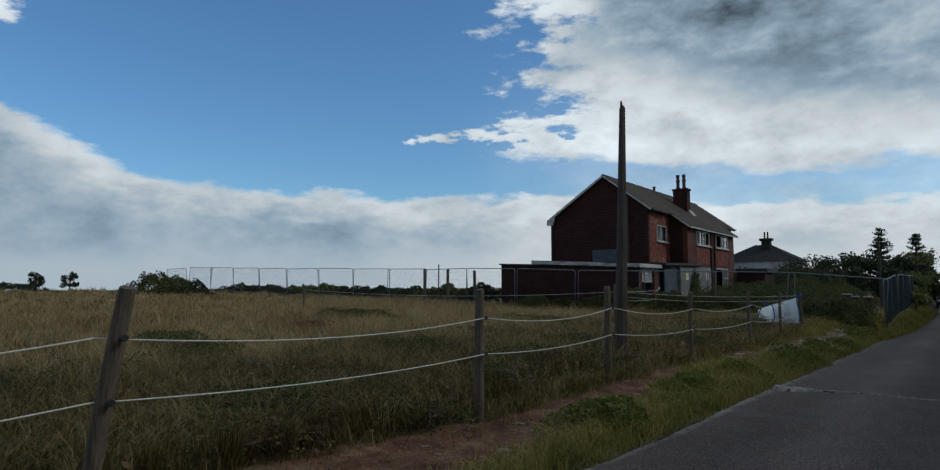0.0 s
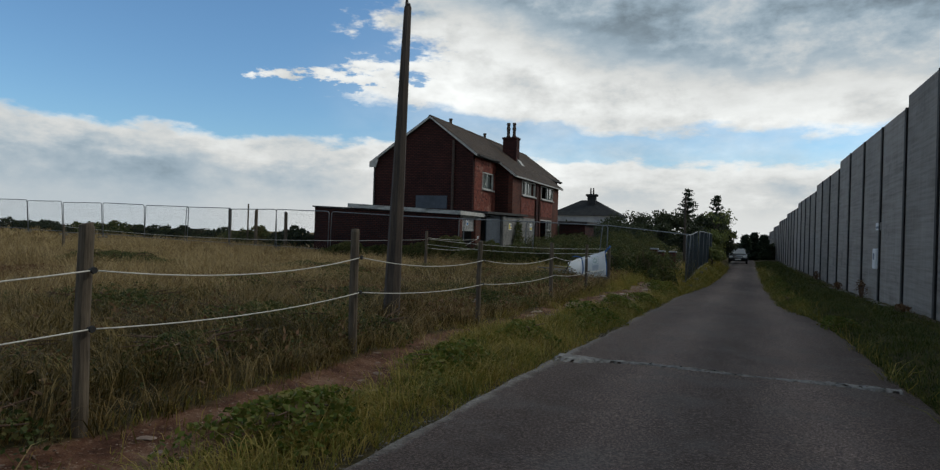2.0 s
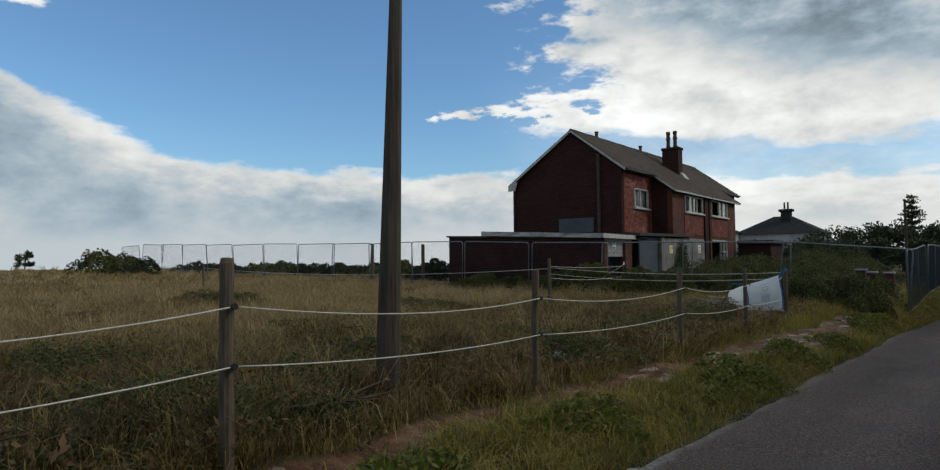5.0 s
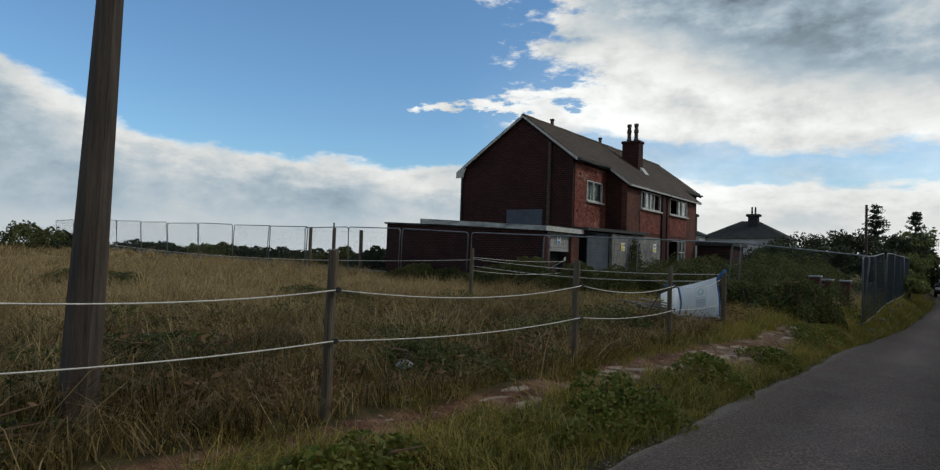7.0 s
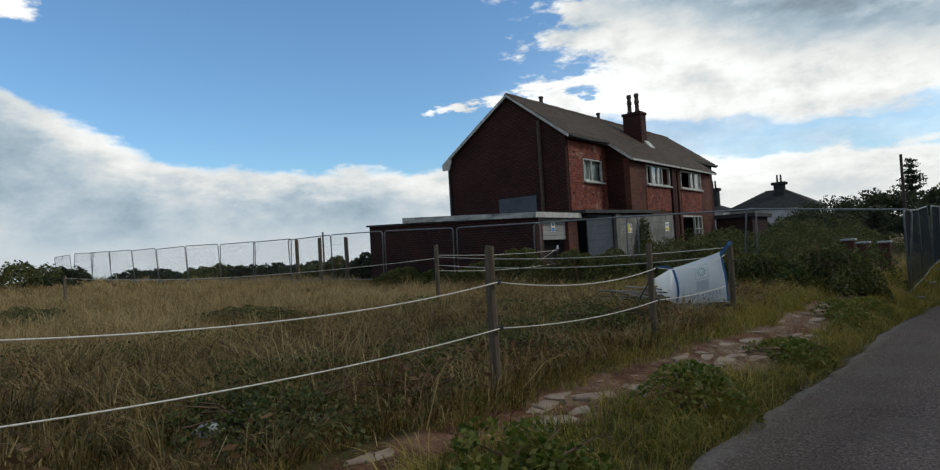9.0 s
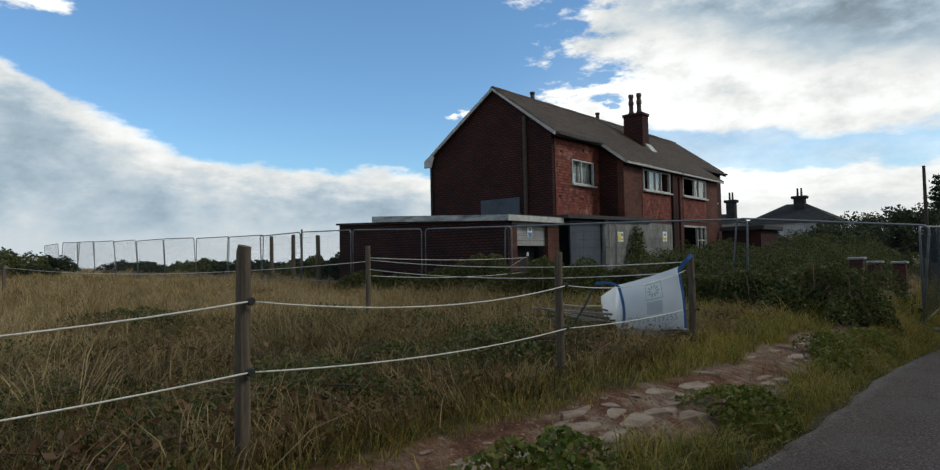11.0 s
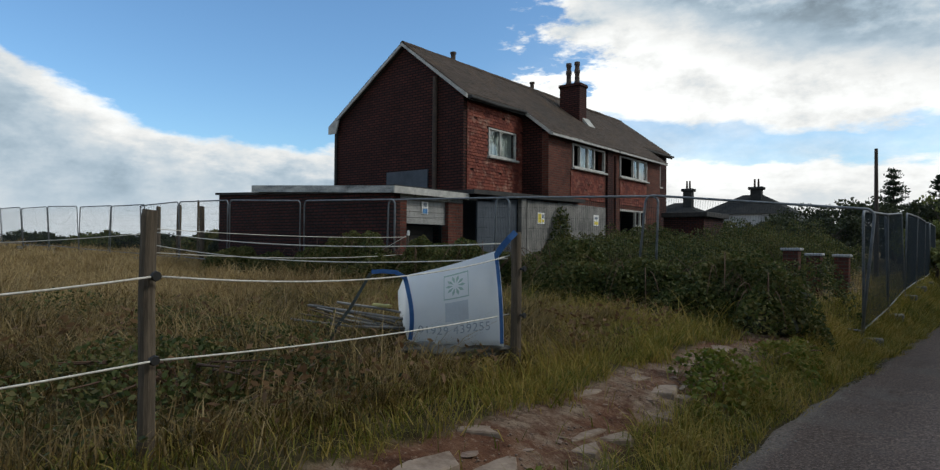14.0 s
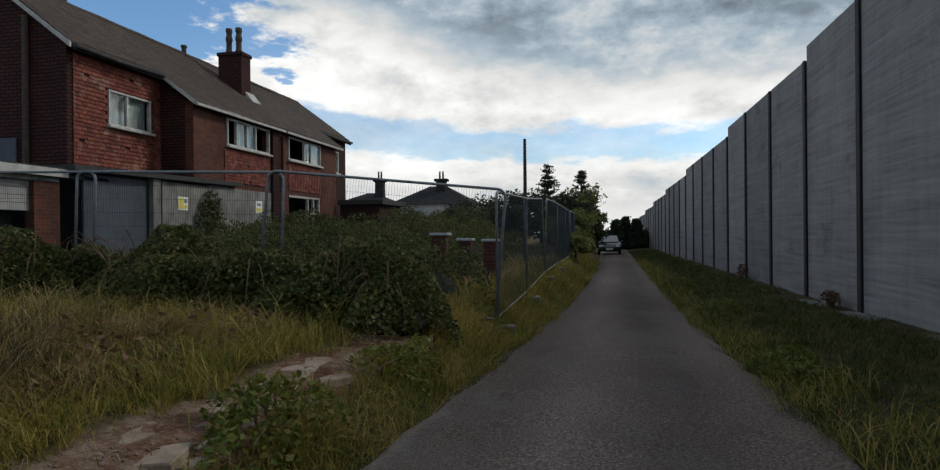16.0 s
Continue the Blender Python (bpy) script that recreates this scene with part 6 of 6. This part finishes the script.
for k, (cx_, cy_, h_) in enumerate(((3.2, 24.2, 0.25), (3.2, 30.2, 0.55), (3.2, 35.8, 0.35), (3.2, 44.0, 0.4))):
    leafy_bush("dead_weed", cx_, cy_, 0.16, 0.4, h_, 260, 0.04, M_DEAD, "dead brown weed at the foot of the wall", "weeds below the wall", seed=160 + k * 1.9, stems=16, category="weeds")
# bushes along the far edge of the field
for k, (cx_, cy_, rx_, ry_, h_) in enumerate(((-51, 28, 2.8, 1.8, 1.45), (-53, 31.0, 2.6, 1.5, 1.1), (-47, 34.5, 4.5, 1.2, 0.75), (-41, 36, 4.5, 1.3, 0.8), (-36, 36.5, 4.2, 1.2, 0.75), (-31, 36.5, 4.0, 1.0, 0.75), (-26.5, 34.8, 2.8, 0.9, 0.9), (-23.2, 33.6, 2.0, 0.8, 0.95), (-60, 17, 3.0, 5.0, 0.8), (-62, 8, 3.0, 5.0, 0.9), (-62, -3, 3.0, 6.0, 0.8), (-50, 29, 4.0, 1.0, 0.5))):
    leafy_bush("bush", cx_, cy_, rx_, ry_, h_, int(1500 + 420 * rx_ * ry_), 0.11, M_TREEL if k % 3 else M_BRAM, "dark windblown scrub at the field edge", "bushes at the field edge", seed=60 + k * 3.1, stems=22)
# low scrub that runs through the grass beside the ropes
_n = 85000
_sx, _sy = RNG.uniform(-10.5, -4.25, _n), RNG.uniform(1.0, 27.0, _n)
_m = wob(_sx + 3.0, _sy, 0.9) + 0.6 * wob(_sy, _sx, 2.3) + 0.35 * wob(_sx, _sy, 5.1) + 0.12 * (_sx + 7.0) * (_sx > -7)
_keep = (_m > 0.3) & off_path_far(_sx, _sy)
_sx, _sy, _m = _sx[_keep], _sy[_keep], _m[_keep]
_sz = gz(_sx, _sy) + RNG.random(len(_sx)) ** 0.7 * np.clip(0.08 + 0.3 * _m, 0.06, 0.4)
tagged(leaf_soup("low_scrub", np.stack((_sx, _sy, _sz), 1), 0.026, M_BRAM, 0.3), "dark low bramble scrub among the meadow grass", "scrub", kind="stuff")
_n = 26000
_sx, _sy = RNG.uniform(-10, -4.2, _n), RNG.uniform(1.0, 29.0, _n)
_keep = (wob(_sx - 1.0, _sy + 2, 1.2) + 0.5 * wob(_sx, _sy, 4.0) > 0.25) & off_path_far(_sx, _sy)
_sx, _sy = _sx[_keep], _sy[_keep]
tagged(leaf_soup("dead_bracken", np.stack((_sx, _sy, gz(_sx, _sy) + RNG.uniform(0.02, 0.36, len(_sx))), 1), 0.034, M_DEAD, 0.2, 2.4), "rust-brown dead bracken among the grass", "bracken", kind="stuff")
# ivy on the lean-to
_iv = thing("ivy", (-11.9, 38.6, 0.3), "dark ivy climbing the grey boarding", "ivy")
_n = 1500
_yy2 = np.abs(RNG.normal(0, 0.5, _n)) * RNG.choice([-1, 1], _n) + 38.5
_zz2 = 0.4 + 2.1 * RNG.random(_n) * np.exp(-((_yy2 - 38.5) / 0.9) ** 2)
under(leaf_soup("leaves", np.stack((-12.02 + RNG.uniform(-0.04, 0.14, _n), _yy2, _zz2), 1), 0.07, M_BRAM), _iv)


def broad_tree(cx, cy, h, r, n, size, mat, label, group, seed, z=None):
    z0 = float(gz(cx, cy))
    t = thing("tree", (cx, cy, z0), label, "tree", group)
    rnd = random.Random(seed)
    bm = bmesh.new()
    tube(bm, [(cx, cy, z0 - 0.2), (cx + 0.05, cy, z0 + h * 0.25), (cx, cy + 0.1, z0 + h * 0.6)], [r * 0.09, r * 0.07, r * 0.03], 8)
    pts = []
    for k in range(16):
        a, e = rnd.uniform(0, math.tau), rnd.uniform(0.15, 1.0)
        rr = r * math.sqrt(max(0.05, 1 - (e - 0.45) ** 2 * 2.2)) * rnd.uniform(0.55, 0.9)
        c = Vector((cx + math.cos(a) * rr, cy + math.sin(a) * rr, z0 + h * (0.12 + 0.78 * e)))
        s = Vector((cx, cy, z0 + h * (0.1 + 0.45 * e)))
        tube(bm, [s, s.lerp(c, 0.5) + Vector((0, 0, 0.1)), c], [r * 0.03, r * 0.02, r * 0.006], 5)
        m = n // 16
        d = RNG.normal(size=(m, 3))
        d /= np.linalg.norm(d, axis=1)[:, None]
        q = np.array(c) + d * (r * rnd.uniform(0.3, 0.5)) * (RNG.random((m, 1)) ** 0.45) * np.array([1, 1, 0.75])
        pts.append(q)
    part("trunk", bm, M_BARK, t)
    under(leaf_soup("crown", np.concatenate(pts), size, mat), t)


def conifer(cx, cy, h, r, label, group, seed, dense=1.0, start=0.25):
    z0 = float(gz(cx, cy))
    t = thing("pine_tree", (cx, cy, z0), label, "tree", group)
    rnd = random.Random(seed)
    bm = bmesh.new()
    tube(bm, [(cx, cy, z0 - 0.2), (cx, cy, z0 + h * 0.5), (cx, cy, z0 + h)], [0.16, 0.1, 0.02], 7)
    pts = []
    z = start
    while z < 0.99:
        k = rnd.randint(4, 6)
        for i in range(k):
            a = math.tau * i / k + rnd.uniform(-0.5, 0.5)
            ln = r * (1.05 - z) * rnd.uniform(0.6, 1.15) + 0.12
            s = Vector((cx, cy, z0 + h * z))
            e = s + Vector((math.cos(a) * ln, math.sin(a) * ln, ln * rnd.uniform(0.15, 0.5)))
            tube(bm, [s, e], [0.025, 0.008], 4)
            m = int(90 * dense * (0.4 + ln))
            f = RNG.random((m, 1)) ** 0.6
            q = np.array(s) * (1 - f) + np.array(e) * f + RNG.normal(0, 0.11, (m, 3)) * np.array([1, 1, 0.8])
            pts.append(q)
        z += rnd.uniform(0.05, 0.085)
    part("trunk", bm, M_BARK, t)
    under(leaf_soup("needles", np.concatenate(pts), 0.11, M_PINE, 0, 2.2), t)


for k, (cx_, cy_) in enumerate(((-67.7, 25.1), (-67.0, 27.7))):
    broad_tree(cx_, cy_, 1.75, 0.75, 700, 0.13, M_TREEL, "small dark windblown bush on a bare stem", "bushes at the field edge", 130 + k)
conifer(-6.1, 80.5, 7.4, 2.1, "tall thin dark pine with sparse whorled branches", "pines", 1, 0.5)
conifer(-3.0, 77.5, 6.4, 1.9, "tall thin dark pine with sparse whorled branches", "pines", 2, 0.5)
for k, (cx_, cy_, h_, r_) in enumerate(((-7.6, 74, 4.4, 2.4), (-5.0, 71, 4.2, 2.2), (-2.9, 68, 4.1, 1.9), (-3.6, 60, 2.9, 1.6), (-9.8, 80, 4.4, 2.6), (-12.6, 84, 4.6, 2.8), (-15.5, 88, 4.4, 2.8), (-8.2, 66, 3.2, 2.2), (-2.9, 74, 4.3, 1.5), (-12.0, 72, 3.0, 2.6), (-16.5, 80, 3.2, 2.6), (-20.5, 84, 3.0, 2.6))):
    broad_tree(cx_, cy_, h_, r_, 2600, 0.17, M_TREEL, "dark dense hedgerow tree", "hedgerow trees", 50 + k)
broad_tree(-2.6, 66.0, 4.6, 1.5, 900, 0.14, M_BUSH, "thin grey-green tree beside the lane", "hedgerow trees", 90)
for k, (cx_, cy_, h_, r_) in enumerate(((-2.7, 54.5, 2.1, 1.15), (-2.3, 49.0, 1.15, 0.75), (-2.9, 57.5, 2.6, 1.4))):
    broad_tree(cx_, cy_, h_, r_, 2600, 0.1, M_BUSH, "yellow-green bush spilling over the lane edge", "lane bushes", 95 + k)
for k, (cx_, cy_, h_, r_) in enumerate(((0.0, 88, 3.0, 0.9), (1.0, 90, 3.3, 0.9), (2.0, 88, 2.9, 0.8))):
    conifer(cx_, cy_, h_, r_, "dark clipped conifer at the lane end", "conifers at the lane end", 20 + k, 2.5, 0.02)


def end_hedge():
    b = thing("hedge", (1.0, 92, -0.4), "dark hedge closing the end of the lane", "hedge", kind="stuff")
    n = 9000
    x, z = RNG.uniform(-8, 6.5, n), RNG.uniform(0, 1, n)
    y = 92 + RNG.uniform(-0.8, 0.8, n)
    p = np.stack((x, y, -0.45 + z * (2.0 + 0.5 * wob(x, y, 1.2))), 1)
    under(leaf_soup("leaves", p, 0.17, M_TREEL), b)
    # near-black block added for the shade inside the hedge
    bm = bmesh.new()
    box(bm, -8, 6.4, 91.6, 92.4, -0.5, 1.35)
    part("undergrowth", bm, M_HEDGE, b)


end_hedge()

# ---------------------------------------------------------------- grass


def scatter(x0, x1, y0, y1, dens, clump=0.72, spread=0.13):
    """Root points: loose clumps with single blades between them."""
    area = (x1 - x0) * (y1 - y0)
    n = int(area * dens)
    k = max(1, int(n * clump / 22))
    cx, cy = RNG.uniform(x0, x1, k), RNG.uniform(y0, y1, k)
    i = RNG.integers(0, k, int(n * clump))
    x = np.concatenate((cx[i] + RNG.normal(0, spread, len(i)), RNG.uniform(x0, x1, n - len(i))))
    y = np.concatenate((cy[i] + RNG.normal(0, spread, len(i)), RNG.uniform(y0, y1, n - len(i))))
    lean = np.concatenate((RNG.uniform(0, math.tau, k)[i], RNG.uniform(0, math.tau, n - len(i))))
    tall = np.concatenate(((RNG.random(k) ** 1.6 * 1.1 + 0.35)[i], RNG.uniform(0.35, 0.8, n - len(i))))
    return x, y, lean, tall


def off_road(x, y, margin=-0.05):
    e = np.where((y < 15) & (x < 0), 0.4, 1.0) * (0.13 * wob(x * 0.2, y, 2.0) + 0.09 * wob(x, y, 5.0))
    return (x < xl(y) - margin + e) | (x > xr(y) + margin - 0.05 + e)


def off_path(x, y):
    d = np.abs(x - path_x(y)) + 0.2 * wob(x * 2, y * 2, 1.3) + 0.1 * wob(x, y, 7.0)
    half = path_half(y) + 0.07 + 0.07 * wob(y * 1.0, y * 0.3, 1.0)
    return (d > half) | (y > 29.5) | (RNG.random(len(x)) < 0.03)


def sward(name, spec, mat, label, test=None, lean=0.85):
    xs, ys, hs, ws, ls = [], [], [], [], []
    for x0, x1, y0, y1, dens, h0, h1, w in spec:
        x, y, ln, tl = scatter(x0, x1, y0, y1, dens)
        ok = off_road(x, y) & off_path(x, y)
        ok &= ~((x > -20.2) & (x < -11.8) & (y > 31.0) & (y < 51))
        if test is not None:
            ok &= test(x, y)
        x, y, ln, tl = x[ok], y[ok], ln[ok], tl[ok]
        ls.append(ln)
        patch = 0.75 + 0.35 * wob(x, y, 0.9)
        xs.append(x), ys.append(y), hs.append(RNG.uniform(h0, h1, len(x)) * patch * tl), ws.append(RNG.uniform(0.6, 1.4, len(x)) * w)
    ob = blades(name, np.concatenate(xs), np.concatenate(ys), np.concatenate(hs), np.concatenate(ws), mat, lean, np.concatenate(ls))
    return tagged(ob, label, "grass", kind="stuff")


sward("dry_grass", [(-14, -4.3, -2, 31, 290, 0.22, 0.66, 0.007), (-30, -10, -4, 34, 190, 0.25, 0.6, 0.012), (-62, -30, -12, 48, 46, 0.25, 0.5, 0.032), (-12, -3.0, 31, 48, 40, 0.2, 0.5, 0.015), (-4.6, -3.0, 3, 31, 60, 0.12, 0.4, 0.006)], M_STRAW, "tall dry straw-coloured meadow grass", lambda x, y: (RNG.random(len(x)) < 0.1) | (y > 11.5) | (x < -9 + 0.8 * wob(x, y, 0.7)), lean=1.15)
sward("meadow_grass", [(-9, -4.1, -1, 31, 600, 0.12, 0.4, 0.008), (-14, -9, -2, 31, 260, 0.16, 0.38, 0.011), (-30, -14, -4, 34, 30, 0.16, 0.3, 0.016), (-62, -30, -12, 48, 5, 0.2, 0.32, 0.04)], M_MEADOW, "rank green-brown meadow grass", lean=1.3)
sward("verge_grass", [(-4.6, -2.0, 2, 34, 1250, 0.06, 0.26, 0.007), (-3.2, -2.0, 29, 36, 1500, 0.1, 0.3, 0.010), (-9.5, -4.0, 26.6, 29.2, 700, 0.25, 0.55, 0.009), (0.3, 1.1, 4, 60, 480, 0.12, 0.36, 0.009), (-2.8, -1.8, 31, 46, 1500, 0.12, 0.3, 0.009), (-3.3, -1.4, 34, 60, 380, 0.16, 0.45, 0.014), (-9.5, -3.7, 23.5, 31, 1000, 0.14, 0.4, 0.008)], M_VERGE, "green roadside verge grass", lean=1.3)
sward("turf", [(0.35, 3.15, 8, 34, 950, 0.05, 0.2, 0.009), (0.2, 3.15, -2, 8, 250, 0.05, 0.18, 0.012), (0.45, 3.15, 34, 80, 280, 0.08, 0.22, 0.018)], M_TURF, "short dark green turf below the concrete wall", lean=1.2)
# long drooping tufts beside the ropes, and small ones on the verge
_n = 2300
_tx, _ty = RNG.uniform(-9.5, -4.15, _n), RNG.uniform(0.5, 28.5, _n)
_ok = (np.abs(_tx - path_x(_ty)) > path_half(_ty) + 0.2) & ((_ty < 13) | (RNG.random(_n) < 0.5))
_tx, _ty = _tx[_ok], _ty[_ok]
tussocks("tussock_grass", _tx, _ty, 46, RNG.uniform(0.26, 0.5, len(_tx)) * np.where(_tx > -4.9, 0.6, 1.0), 0.0075, M_TUSS, "long drooping brown-green tussock grass in the meadow")
_n = 900
_ty = RNG.uniform(3, 33, _n)
_tx = xl(_ty) - 0.2 - RNG.random(_n) ** 1.3 * 1.0
_ok = np.abs(_tx - path_x(_ty)) > path_half(_ty) + 0.12
_tx, _ty = _tx[_ok], _ty[_ok]
tussocks("verge_tussocks", _tx, _ty, 34, RNG.uniform(0.1, 0.24, len(_tx)), 0.007, M_VERGE, "low tufts of verge grass beside the lane", 1.3)
# crumbled stone along the lane's edge, on the joint and in the path
_ty = RNG.uniform(3, 34, 2600)
crumbs("edge_gravel", xl(_ty) + RNG.normal(0.05, 0.09, len(_ty)), _ty, 0.009, M_JOINT, "loose grey grit along the crumbling lane edge", "gravel")
_tx = RNG.uniform(-2.75, 0.95, 420)
crumbs("joint_rubble", _tx, 12.9 + 0.05 * np.sin(_tx * 3) - 0.02 * (_tx + 2.5) + RNG.normal(0, 0.09, len(_tx)), 0.011, M_JOINT, "crumbled concrete along the broken joint", "gravel")
_ty = RNG.uniform(4, 29, 2200)
crumbs("path_stones", path_x(_ty) + RNG.normal(0, 0.7, len(_ty)) * path_half(_ty), _ty, 0.01, M_RUBBLE, "small stones trodden into the earth path", "gravel")
